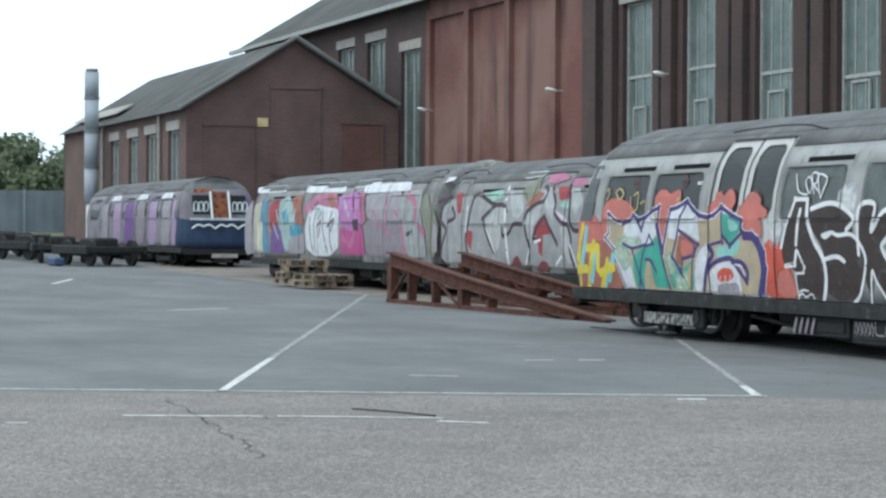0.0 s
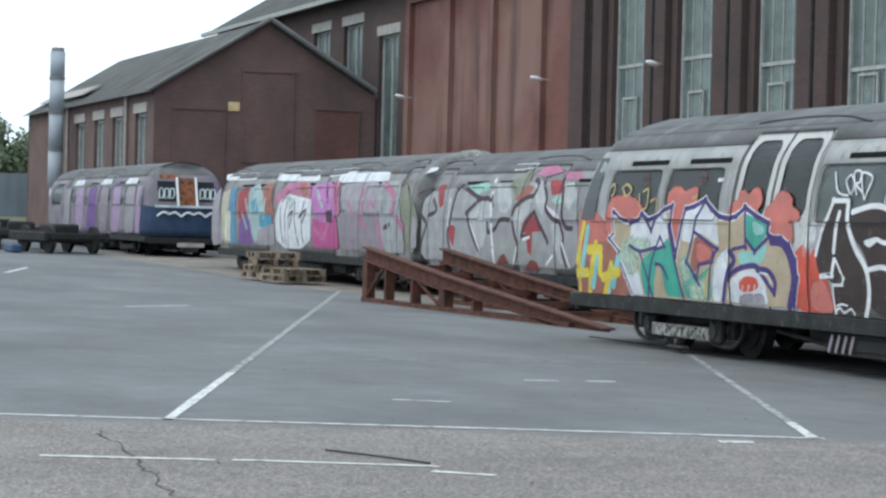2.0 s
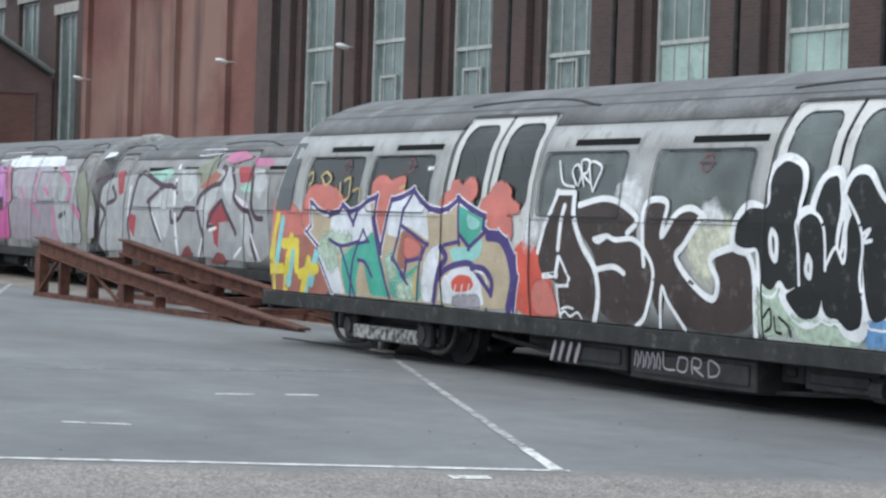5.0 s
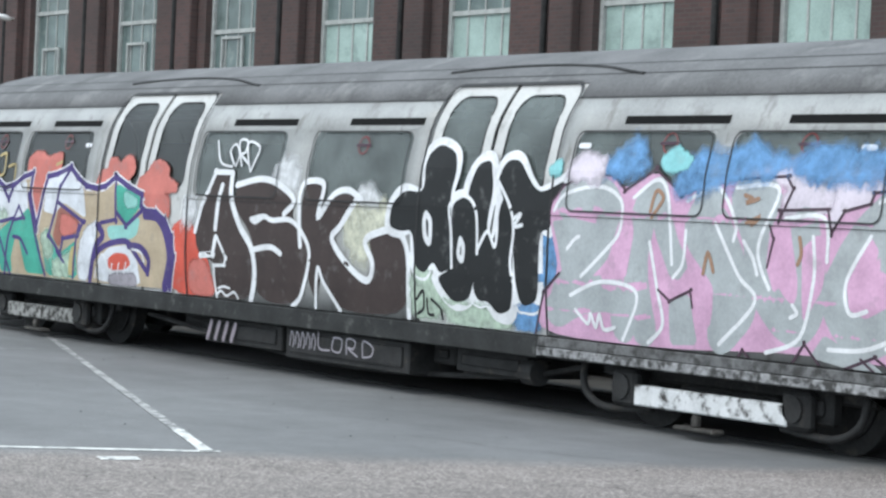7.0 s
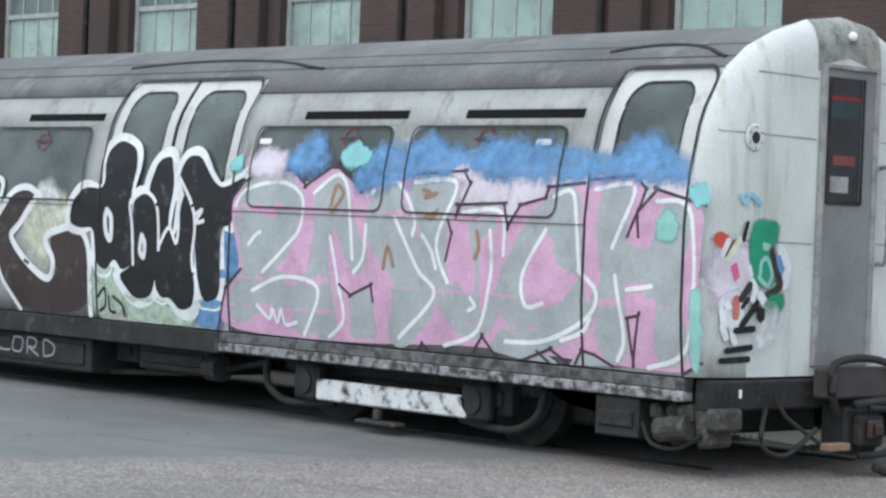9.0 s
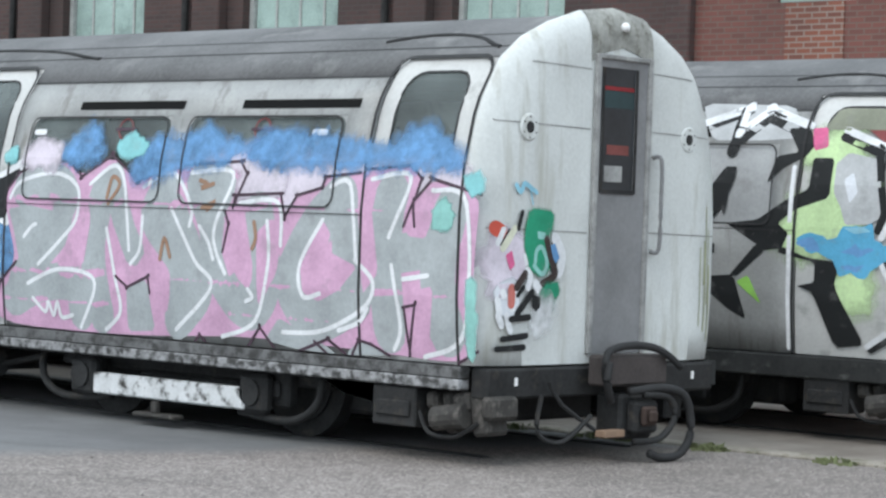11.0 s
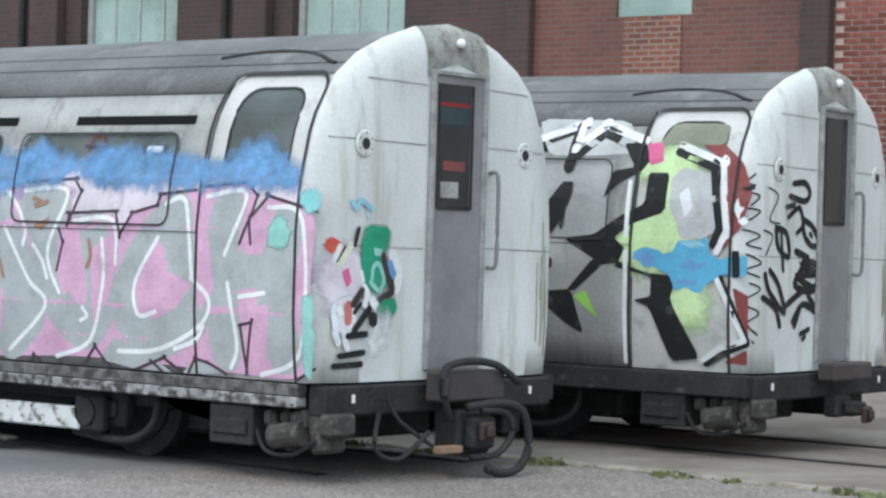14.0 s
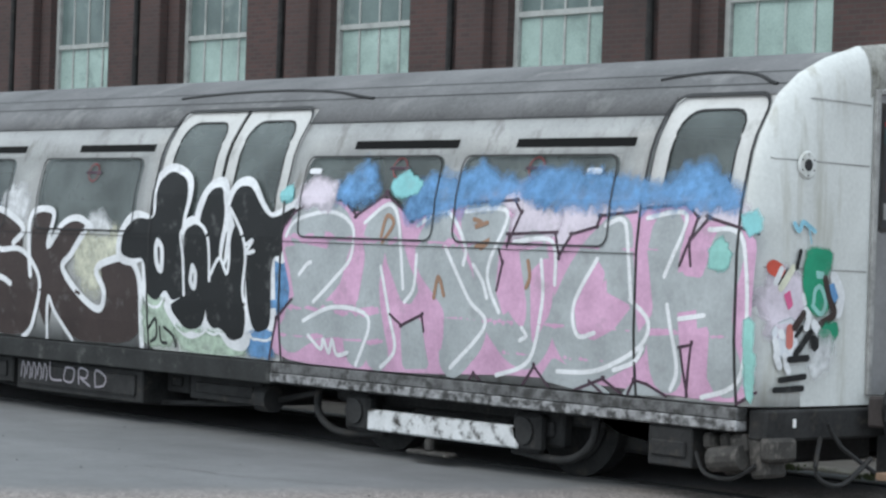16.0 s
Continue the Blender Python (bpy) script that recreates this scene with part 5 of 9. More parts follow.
# ---- spray paint on the cars ----
PAINTS = dict(salmon=(0.49, 0.155, 0.13), red=(0.55, 0.09, 0.06), brick=(0.3, 0.12, 0.09), white=(0.68, 0.69, 0.71), palewhite=(0.6, 0.62, 0.66), beige=(0.42, 0.34, 0.24), palegreen=(0.45, 0.56, 0.45), teal=(0.06, 0.33, 0.25), navy=(0.06, 0.04, 0.16), cyan=(0.22, 0.5, 0.52), yellow=(0.62, 0.5, 0.06), tan=(0.42, 0.34, 0.16), cream=(0.6, 0.6, 0.48), umber=(0.045, 0.032, 0.03), black=(0.012, 0.013, 0.014), blue=(0.13, 0.29, 0.53), pink=(0.55, 0.33, 0.47), palepink=(0.6, 0.54, 0.61), grey=(0.35, 0.375, 0.385), cream2=(0.42, 0.4, 0.32), blue3=(0.1, 0.24, 0.36), mint2=(0.32, 0.42, 0.42), sky2=(0.08, 0.28, 0.4), mauve2=(0.24, 0.21, 0.24), algae=(0.33, 0.34, 0.22), silver=(0.3, 0.305, 0.31), plum=(0.06, 0.035, 0.05), tan2=(0.3, 0.18, 0.12), teal2=(0.25, 0.5, 0.46), green=(0.02, 0.25, 0.14), rose=(0.6, 0.12, 0.26), blue2=(0.25, 0.5, 0.62), lime=(0.5, 0.66, 0.36), lime2=(0.25, 0.5, 0.1), chrome=(0.42, 0.43, 0.44), maroon=(0.2, 0.05, 0.05), sky=(0.1, 0.36, 0.56), red2=(0.3, 0.05, 0.06), pink2=(0.4, 0.15, 0.25), olive=(0.2, 0.21, 0.16), mint=(0.3, 0.5, 0.42), palegrey=(0.3, 0.28, 0.31), magenta=(0.42, 0.08, 0.24), orchid=(0.42, 0.17, 0.4), purple=(0.16, 0.08, 0.25), mauve=(0.34, 0.25, 0.38))
PAINT_MATS = {}


def paint(colour):
    if colour not in PAINT_MATS:
        c = PAINTS[colour]
        worn = tuple(0.6 * v + 0.08 for v in c)
        PAINT_MATS[colour] = mat("spray_" + colour, c, 0.65, 0.0, vary=0.22, scale=3.5, bump=0.05, stain=worn, stain_at=0.62)
    return PAINT_MATS[colour]


def place(car, x, z, off, face):
    """A point on the near side, or on the end wall, a hair proud of the surface."""
    if face == "end":
        return (wall_x(x, z) + 0.004 + off, x, z)
    if face == "box":
        return (x, 0.08 - off, z)
    y = skin(z) - 0.004 - off
    if car == car_1 and x < -15.3:
        # the cab narrows and leans back towards its front
        back = 0.0 if z < 0.9 else 0.1 * (z - 0.9) if z < 1.4 else 0.05 + 0.39 * (z - 1.4)
        reach = 0.75 - min(back, 0.45)
        u = min(0.94, (-15.3 - x) / reach)
        x = -15.3 - u * reach
        for (ua, ia), (ub, ib) in (((0, 0), (0.45, 0.015)), ((0.45, 0.015), (0.8, 0.06)), ((0.8, 0.06), (0.95, 0.13))):
            if ua <= u <= ub:
                i = ia + (ib - ia) * (u - ua) / (ub - ua)
                return (x, 1.3 + (y - 1.3) * (1 - i / 1.3) - 0.006, z)
    return (x, y, z)


SOFT = ("teal", "palewhite", "beige", "salmon", "blue", "palepink", "white", "cyan", "lime", "sky", "maroon", "palegreen", "cream", "rose", "green", "teal2", "orchid", "magenta", "purple", "red2", "pink2", "olive", "palegrey", "red")


def soft_paint(colour):
    """Overspray: the paint thins out in speckles towards its rim."""
    key = colour + "_overspray"
    if key not in PAINT_MATS:
        m = paint(colour).copy()
        m.name = "spray_" + key
        nt = m.node_tree
        at = nt.nodes.new("ShaderNodeAttribute")
        at.attribute_name = "cover"
        co = nt.nodes.new("ShaderNodeTexCoord")
        no = nt.nodes.new("ShaderNodeTexNoise")
        no.inputs["Scale"].default_value, no.inputs["Detail"].default_value, no.inputs["Roughness"].default_value = 11, 8, 0.65
        nt.links.new(co.outputs["Object"], no.inputs["Vector"])
        ad = nt.nodes.new("ShaderNodeMath")
        nt.links.new(at.outputs["Fac"], ad.inputs[0])
        dv = nt.nodes.new("ShaderNodeMath")
        dv.operation = "MULTIPLY_ADD"
        nt.links.new(no.outputs[0], dv.inputs[0])
        dv.inputs[1].default_value, dv.inputs[2].default_value = 1.1, -0.55
        nt.links.new(dv.outputs[0], ad.inputs[1])
        mr = nt.nodes.new("ShaderNodeMapRange")
        mr.inputs[1].default_value, mr.inputs[2].default_value = 0.02, 0.72
        nt.links.new(ad.outputs[0], mr.inputs[0])
        nt.links.new(mr.outputs[0], nt.nodes["Principled BSDF"].inputs["Alpha"])
        PAINT_MATS[key] = m
    return PAINT_MATS[key]


def cut_corners(pts, rounds=2, cut=0.2):
    """Rounds a closed outline off by cutting its corners."""
    pts = [Vector((x, z, 0)) for x, z in pts]
    for _ in range(rounds):
        out = []
        for i, p_ in enumerate(pts):
            q = pts[(i + 1) % len(pts)]
            out += [p_.lerp(q, cut), p_.lerp(q, 1 - cut)]
        pts = out
    return pts


def fill(car, name, colour, layer, pts, face="side"):
    """A sprayed area; some colours have a thin, speckled rim."""
    low = -16.0 if face == "side" and car == car_1 else -99
    soft = colour in SOFT and name != "graffiti_letter" and (car == car_1 or colour == "lime") and (face != "end" or colour in ("palepink", "palewhite", "white", "green"))
    crisp = colour in ("blue", "sky", "maroon", "rose") or car != car_1 or face == "end" or name == "graffiti_letter" and colour in ("black", "umber", "teal", "palewhite", "beige", "grey", "pink")
    line = cut_corners([(max(x, low), z) for x, z in pts], 2 if not crisp else 2 if colour == "umber" else 1, 0.2 if colour in ("umber",) or not crisp else 0.1)
    if colour in ("blue", "cyan", "salmon", "teal2", "sky", "red") and name == "graffiti_fill":
        # ragged edge of quick strokes
        out = []
        for i, p_ in enumerate(line):
            q = line[(i + 1) % len(line)]
            k = max(1, int((q - p_).length / 0.035))
            for j in range(k):
                r_ = p_.lerp(q, j / k)
                amp = 0.03 if colour in ("blue", "cyan", "teal2", "sky") else 0.015
                jag = noise.noise(Vector((r_.x * 14, r_.y * 14, 3.0))) * amp + noise.noise(Vector((r_.x * 45, r_.y * 30, 8.0))) * amp * 0.6
                out.append(Vector((r_.x + jag * 0.5, r_.y + jag, 0)))
        line = out
    bm = bmesh.new()
    cov = bm.verts.layers.float.new("cover")
    n = len(line)
    area = sum(line[i].x * line[(i + 1) % n].y - line[(i + 1) % n].x * line[i].y for i in range(n))
    vs = [bm.verts.new((q.x, q.y, 0)) for q in line]
    f = bm.faces.new(vs)
    for v in vs:
        v[cov] = 0.8 if colour in ("palepink", "lime") else 0.58 if colour == "blue" and car == car_1 else 0.55 if colour in ("cream", "white", "palegreen") else 0.75 if name == "graffiti_fade" else 0.6 if colour == "blue" else 0.95
    bmesh.ops.triangulate(bm, faces=[f])
    if soft:
        w = 0.16 if colour == "lime" else 0.09 if colour in ("palepink", "white", "palegreen", "cream", "blue") else 0.035
        rim = []
        for i, q in enumerate(line):
            d = (line[(i + 1) % n] - line[i - 1])
            d = d.normalized() if d.length > 1e-6 else Vector((1, 0, 0))
            o = Vector((d.y, -d.x, 0)) * (w if area > 0 else -w) * (0.6 + 0.8 * random.random())
            rim.append(bm.verts.new((q.x + o.x, q.y + o.y, 0)))
        for i in range(n):
            j = (i + 1) % n
            bm.faces.new((vs[i], vs[j], rim[j], rim[i]))
    for z in (0.8, 1.0, 1.5, 1.8, 1.95, 2.09, 2.2, 2.33):
        bmesh.ops.bisect_plane(bm, geom=bm.verts[:] + bm.edges[:] + bm.faces[:], plane_co=(0, z, 0), plane_no=(0, 1, 0))
    off = 0.00006 * layer
    for v in bm.verts:
        z = v.co.y if face == "end" else min(max(v.co.y, 0.603), 2.5)
        v.co = place(car, v.co.x, z, off, face)
    return part(name, bm, soft_paint(colour) if soft else paint(colour), car)


def stroke(car, name, colour, layer, pts, width, closed=False, face="side"):
    """A sprayed stroke of a steady width with rounded ends."""
    low = -16.0 if face == "side" and car == car_1 else -99
    line = spline([(max(x, low), z, 0) for x, z in pts], 7, closed=closed)
    if closed:
        line.append(line[0])
    bm = bmesh.new()
    off = 0.00006 * layer
    prev = None
    line = [p for i, p in enumerate(line) if i == 0 or (p - line[i - 1]).length > 1e-4]
    n = len(line)
    r = width / 2
    stations = []
    for i, p in enumerate(line):
        d = line[min(i + 1, n - 1)] - line[max(i - 1, 0)]
        d = d.normalized() if d.length > 1e-6 else Vector((1, 0, 0))
        ahead = line[min(i + 1, n - 1)] - p
        bend = abs(ahead.normalized().dot(d)) if ahead.length > 1e-6 else 1.0
        stations.append((p, d, r / max(bend, 0.6)))
    if not closed:
        p, d, _ = stations[0]
        head = [(p - d * r * math.sin(a), d, r * math.cos(a)) for a in (1.45, 1.1, 0.6)]
        p, d, _ = stations[-1]
        tail = [(p + d * r * math.sin(a), d, r * math.cos(a)) for a in (0.6, 1.1, 1.45)]
        stations = head + stations + tail
    k = 4 if width > 0.15 else 1
    for i, (p, d, h) in enumerate(stations):
        nrm = Vector((-d.y, d.x, 0)) * h * (1 + 0.06 * noise.noise(Vector((p.x * 9, p.y * 9, layer))))
        o = off + 0.0000015 * i
        cur = []
        for j in range(k + 1):
            q = p + nrm * (1 - 2 * j / k)
            z = q.y if face != "side" else min(max(q.y, 0.603), 2.5)
            cur.append(bm.verts.new(place(car, max(q.x, low), z, o, face)))
        if prev:
            for j in range(k):
                bm.faces.new((prev[j], prev[j + 1], cur[j + 1], cur[j]))
        prev = cur
    return part(name, bm, paint(colour), car)


# the many-coloured piece at the cab end
fill(car_1, "graffiti_fill", "salmon", 1, ((-15.89, 1.12), (-15.92, 1.45), (-15.73, 1.61), (-15.39, 1.62), (-15.08, 1.52), (-14.88, 1.40), (-14.80, 1.16), (-15.43, 0.94)))
fill(car_1, "graffiti_fill", "salmon", 2, ((-14.92, 1.39), (-14.85, 1.71), (-14.57, 1.78), (-14.05, 1.74), (-13.84, 1.60), (-13.83, 1.42), (-14.68, 1.26)))
fill(car_1, "graffiti_fill", "salmon", 3, ((-13.12, 1.43), (-13.21, 1.78), (-13.12, 1.86), (-12.94, 1.87), (-12.75, 1.80), (-12.60, 1.86), (-12.46, 1.84), (-12.44, 1.71), (-12.67, 1.61), (-12.86, 1.07), (-13.04, 1.06)))
fill(car_1, "graffiti_fill", "salmon", 4, ((-11.65, 1.50), (-11.58, 1.69), (-11.43, 1.72), (-11.43, 1.81), (-11.32, 1.82), (-11.21, 1.76), (-11.10, 1.83), (-10.97, 1.83), (-10.89, 1.73), (-10.99, 1.63), (-11.16, 1.63), (-11.42, 1.52)))
fill(car_1, "graffiti_fill", "salmon", 5, ((-10.81, 1.55), (-10.76, 1.65), (-10.62, 1.69), (-10.57, 1.78), (-10.41, 1.81), (-10.25, 1.76), (-10.21, 1.63), (-10.06, 1.59), (-10.05, 1.54), (-10.31, 1.52), (-10.18, 1.45), (-10.18, 1.27), (-10.40, 1.36), (-10.67, 1.38)))
fill(car_1, "graffiti_fill", "brick", 6, ((-16.01, 0.60), (-15.91, 1.00), (-15.44, 1.17), (-14.76, 1.26), (-14.45, 1.10), (-14.10, 0.60), (-15.01, 0.60)))
fill(car_1, "graffiti_fill", "red", 7, ((-10.00, 1.25), (-9.82, 1.27), (-9.64, 1.16), (-9.57, 1.01), (-9.45, 0.94), (-9.38, 0.79), (-9.32, 0.61), (-10.12, 0.62), (-10.04, 0.86), (-10.11, 1.12)))
fill(car_1, "graffiti_fade", "salmon", 8, ((-9.76, 0.88), (-9.53, 0.95), (-9.38, 0.79), (-9.33, 0.62), (-9.79, 0.62)))
stroke(car_1, "graffiti_outline", "white", 9, ((-14.69, 1.60), (-14.47, 1.50), (-14.47, 1.50), (-14.19, 1.46), (-14.19, 1.46), (-13.94, 1.50), (-13.94, 1.50), (-13.86, 1.57), (-13.86, 1.57), (-13.67, 1.50), (-13.67, 1.50), (-13.44, 1.54), (-13.44, 1.54), (-13.26, 1.62), (-13.26, 1.62), (-13.06, 1.66), (-13.06, 1.66), (-13.07, 1.43), (-13.07, 1.43), (-12.91, 1.12), (-12.91, 1.12), (-12.76, 1.49), (-12.76, 1.49), (-12.70, 1.63), (-12.70, 1.63), (-12.49, 1.66), (-12.49, 1.66), (-12.23, 1.73), (-12.23, 1.73), (-12.05, 1.63), (-12.05, 1.63), (-11.84, 1.55), (-11.84, 1.55), (-11.60, 1.53), (-11.60, 1.53), (-11.43, 1.56), (-11.43, 1.56), (-11.25, 1.65), (-11.25, 1.65), (-10.98, 1.56), (-10.98, 1.56), (-10.70, 1.49), (-10.70, 1.49), (-10.70, 1.38), (-10.70, 1.38), (-10.59, 1.33), (-10.59, 1.33), (-10.40, 1.33), (-10.40, 1.33), (-10.23, 1.26), (-10.23, 1.26), (-10.09, 1.11), (-10.09, 1.11), (-10.05, 0.92), (-10.05, 0.92), (-10.15, 0.63)), 0.085)
stroke(car_1, "graffiti_outline", "white", 10, ((-14.13, 0.62), (-14.29, 0.84), (-14.29, 0.84), (-14.50, 1.07), (-14.50, 1.07), (-14.47, 1.13), (-14.47, 1.13), (-14.76, 1.27), (-14.76, 1.27), (-14.65, 1.34), (-14.65, 1.34), (-14.69, 1.60)), 0.075)
fill(car_1, "graffiti_letter", "beige", 11, ((-14.69, 1.60), (-14.47, 1.50), (-14.19, 1.46), (-13.94, 1.50), (-13.86, 1.57), (-13.67, 1.50), (-13.44, 1.54), (-13.26, 1.62), (-13.06, 1.66), (-13.07, 1.43), (-12.91, 1.12), (-12.76, 1.49), (-12.70, 1.63), (-12.49, 1.66), (-12.23, 1.73), (-12.05, 1.63), (-11.84, 1.55), (-11.60, 1.53), (-11.43, 1.56), (-11.25, 1.65), (-10.98, 1.56), (-10.70, 1.49), (-10.70, 1.38), (-10.59, 1.33), (-10.40, 1.33), (-10.23, 1.26), (-10.09, 1.11), (-10.05, 0.92), (-10.15, 0.63), (-10.41, 0.63), (-11.41, 0.62), (-12.76, 0.62), (-14.13, 0.62), (-14.29, 0.84), (-14.50, 1.07), (-14.47, 1.13), (-14.76, 1.27), (-14.65, 1.34)))
fill(car_1, "graffiti_letter", "palewhite", 12, ((-14.12, 1.44), (-13.82, 1.54), (-13.51, 1.51), (-13.18, 1.58), (-13.11, 1.28), (-13.34, 1.20), (-13.95, 1.13), (-14.17, 1.27)))
fill(car_1, "graffiti_fade", "palegreen", 13, ((-14.17, 1.27), (-13.54, 1.21), (-13.81, 1.13), (-14.06, 1.08), (-14.41, 1.14)))
fill(car_1, "graffiti_letter", "palewhite", 14, ((-12.77, 1.28), (-12.69, 1.60), (-12.23, 1.70), (-11.90, 1.53), (-11.82, 1.23), (-12.32, 1.38), (-12.51, 1.25)))
fill(car_1, "graffiti_letter", "palewhite", 15, ((-14.49, 1.09), (-14.12, 1.10), (-13.94, 0.94), (-13.81, 0.63), (-14.12, 0.63)))
fill(car_1, "graffiti_fade", "palegreen", 16, ((-14.46, 1.12), (-14.06, 1.13), (-13.94, 0.94), (-14.17, 0.88)))
fill(car_1, "graffiti_letter", "teal", 17, ((-13.48, 1.18), (-13.32, 1.20), (-13.11, 1.31), (-12.97, 1.13), (-12.85, 0.97), (-12.75, 0.64), (-13.18, 0.64), (-13.30, 0.96), (-13.38, 1.02), (-13.51, 0.78), (-13.51, 0.63), (-13.78, 0.63), (-13.86, 0.87), (-13.85, 1.02)))
fill(car_1, "graffiti_letter", "teal", 18, ((-12.79, 1.05), (-12.65, 1.11), (-12.44, 0.95), (-12.39, 0.87), (-12.02, 1.01), (-12.02, 0.64), (-12.71, 0.64)))
fill(car_1, "graffiti_fade", "palegreen", 19, ((-12.77, 1.02), (-12.67, 1.07), (-12.55, 0.93), (-12.63, 0.83), (-12.73, 0.89)))
fill(car_1, "graffiti_fade", "palegreen", 20, ((-12.48, 0.79), (-12.12, 0.88), (-12.13, 0.66), (-12.58, 0.65)))
fill(car_1, "graffiti_fade", "tan", 21, ((-12.14, 0.93), (-12.04, 0.97), (-12.08, 0.66), (-12.23, 0.66)))
fill(car_1, "graffiti_letter", "brick", 22, ((-12.41, 1.35), (-11.91, 1.20), (-11.99, 1.07), (-12.32, 1.03), (-12.39, 0.92), (-12.54, 1.02), (-12.46, 1.21)))
fill(car_1, "graffiti_fade", "salmon", 23, ((-12.36, 1.28), (-11.98, 1.18), (-12.05, 1.09), (-12.37, 1.05)))
fill(car_1, "graffiti_fade", "palewhite", 24, ((-11.79, 1.14), (-11.56, 1.22), (-11.63, 1.02), (-11.79, 0.64), (-12.01, 0.64), (-11.92, 1.01)))
fill(car_1, "graffiti_letter", "teal", 25, ((-11.22, 1.59), (-10.72, 1.47), (-10.72, 1.37), (-10.98, 1.20), (-11.18, 1.32)))
fill(car_1, "graffiti_fade", "teal2", 26, ((-11.05, 1.51), (-10.78, 1.44), (-10.84, 1.37), (-11.02, 1.38)))
fill(car_1, "graffiti_letter", "teal2", 27, ((-11.39, 1.18), (-11.00, 1.19), (-10.70, 1.30), (-10.77, 1.07), (-11.31, 1.03)))
fill(car_1, "graffiti_letter", "palewhite", 28, ((-11.62, 0.64), (-11.52, 0.86), (-11.33, 0.97), (-10.96, 1.01), (-10.75, 0.86), (-10.71, 0.64)))
fill(car_1, "graffiti_letter", "red", 29, ((-11.36, 0.86), (-11.19, 0.93), (-10.95, 0.92), (-10.88, 0.83), (-11.00, 0.77), (-11.33, 0.75)))
fill(car_1, "graffiti_fade", "palegrey", 30, ((-11.33, 0.70), (-10.83, 0.74), (-10.78, 0.63), (-11.37, 0.62)))
stroke(car_1, "graffiti_highlight", "white", 31, ((-11.31, 0.72), (-11.26, 0.82)), 0.018)
stroke(car_1, "graffiti_highlight", "white", 32, ((-11.17, 0.73), (-11.12, 0.83)), 0.018)
stroke(car_1, "graffiti_highlight", "white", 33, ((-11.03, 0.74), (-10.98, 0.84)), 0.018)
stroke(car_1, "graffiti_outline", "navy", 34, ((-14.69, 1.60), (-14.47, 1.50), (-14.47, 1.50), (-14.19, 1.46), (-14.19, 1.46), (-13.94, 1.50), (-13.94, 1.50), (-13.86, 1.57), (-13.86, 1.57), (-13.67, 1.50), (-13.67, 1.50), (-13.44, 1.54), (-13.44, 1.54), (-13.26, 1.62), (-13.26, 1.62), (-13.06, 1.66), (-13.06, 1.66), (-13.07, 1.43), (-13.07, 1.43), (-12.91, 1.12), (-12.91, 1.12), (-12.76, 1.49), (-12.76, 1.49), (-12.70, 1.63), (-12.70, 1.63), (-12.49, 1.66), (-12.49, 1.66), (-12.23, 1.73), (-12.23, 1.73), (-12.05, 1.63), (-12.05, 1.63), (-11.84, 1.55), (-11.84, 1.55), (-11.60, 1.53), (-11.60, 1.53), (-11.43, 1.56), (-11.43, 1.56), (-11.25, 1.65), (-11.25, 1.65), (-10.98, 1.56), (-10.98, 1.56), (-10.70, 1.49), (-10.70, 1.49), (-10.70, 1.38), (-10.70, 1.38), (-10.59, 1.33), (-10.59, 1.33), (-10.40, 1.33), (-10.40, 1.33), (-10.23, 1.26), (-10.23, 1.26), (-10.09, 1.11), (-10.09, 1.11), (-10.05, 0.92), (-10.05, 0.92), (-10.15, 0.63)), 0.055)
stroke(car_1, "graffiti_outline", "navy", 35, ((-14.13, 0.62), (-14.29, 0.84), (-14.29, 0.84), (-14.50, 1.07), (-14.50, 1.07), (-14.47, 1.13), (-14.47, 1.13), (-14.76, 1.27), (-14.76, 1.27), (-14.65, 1.34), (-14.65, 1.34), (-14.69, 1.60)), 0.030)
stroke(car_1, "graffiti_outline", "navy", 36, ((-14.17, 1.20), (-13.86, 1.14), (-13.45, 1.19)), 0.040)
stroke(car_1, "graffiti_outline", "navy", 37, ((-13.89, 1.14), (-13.74, 0.94), (-13.56, 0.61)), 0.040)
stroke(car_1, "graffiti_outline", "navy", 38, ((-13.73, 1.51), (-13.58, 1.38), (-13.58, 1.38), (-13.48, 1.51)), 0.050)
stroke(car_1, "graffiti_outline", "navy", 39, ((-13.33, 1.32), (-13.45, 1.17), (-13.45, 1.17), (-13.21, 1.20), (-13.21, 1.20), (-13.33, 1.32)), 0.035)
stroke(car_1, "graffiti_outline", "navy", 40, ((-13.45, 1.17), (-13.58, 0.95), (-13.69, 0.61)), 0.040)
stroke(car_1, "graffiti_outline", "navy", 41, ((-13.44, 1.00), (-13.27, 0.98), (-13.12, 0.84)), 0.040)
stroke(car_1, "graffiti_outline", "navy", 42, ((-13.12, 1.44), (-12.96, 1.10), (-12.74, 0.64)), 0.045)
stroke(car_1, "graffiti_outline", "navy", 43, ((-12.23, 1.71), (-12.41, 1.53), (-12.41, 1.53), (-12.49, 1.30), (-12.49, 1.30), (-12.62, 1.04), (-12.62, 1.04), (-12.37, 0.87), (-12.37, 0.87), (-12.30, 1.02), (-12.30, 1.02), (-11.99, 1.06), (-11.99, 1.06), (-11.88, 1.20), (-11.88, 1.20), (-12.42, 1.37)), 0.042)
stroke(car_1, "graffiti_outline", "navy", 44, ((-12.45, 0.89), (-12.30, 0.79)), 0.040)
stroke(car_1, "graffiti_outline", "navy", 45, ((-11.96, 1.17), (-12.02, 1.00), (-12.12, 0.64)), 0.035)
stroke(car_1, "graffiti_outline", "navy", 46, ((-11.24, 1.62), (-11.20, 1.24), (-11.20, 1.24), (-11.51, 1.20)), 0.040)
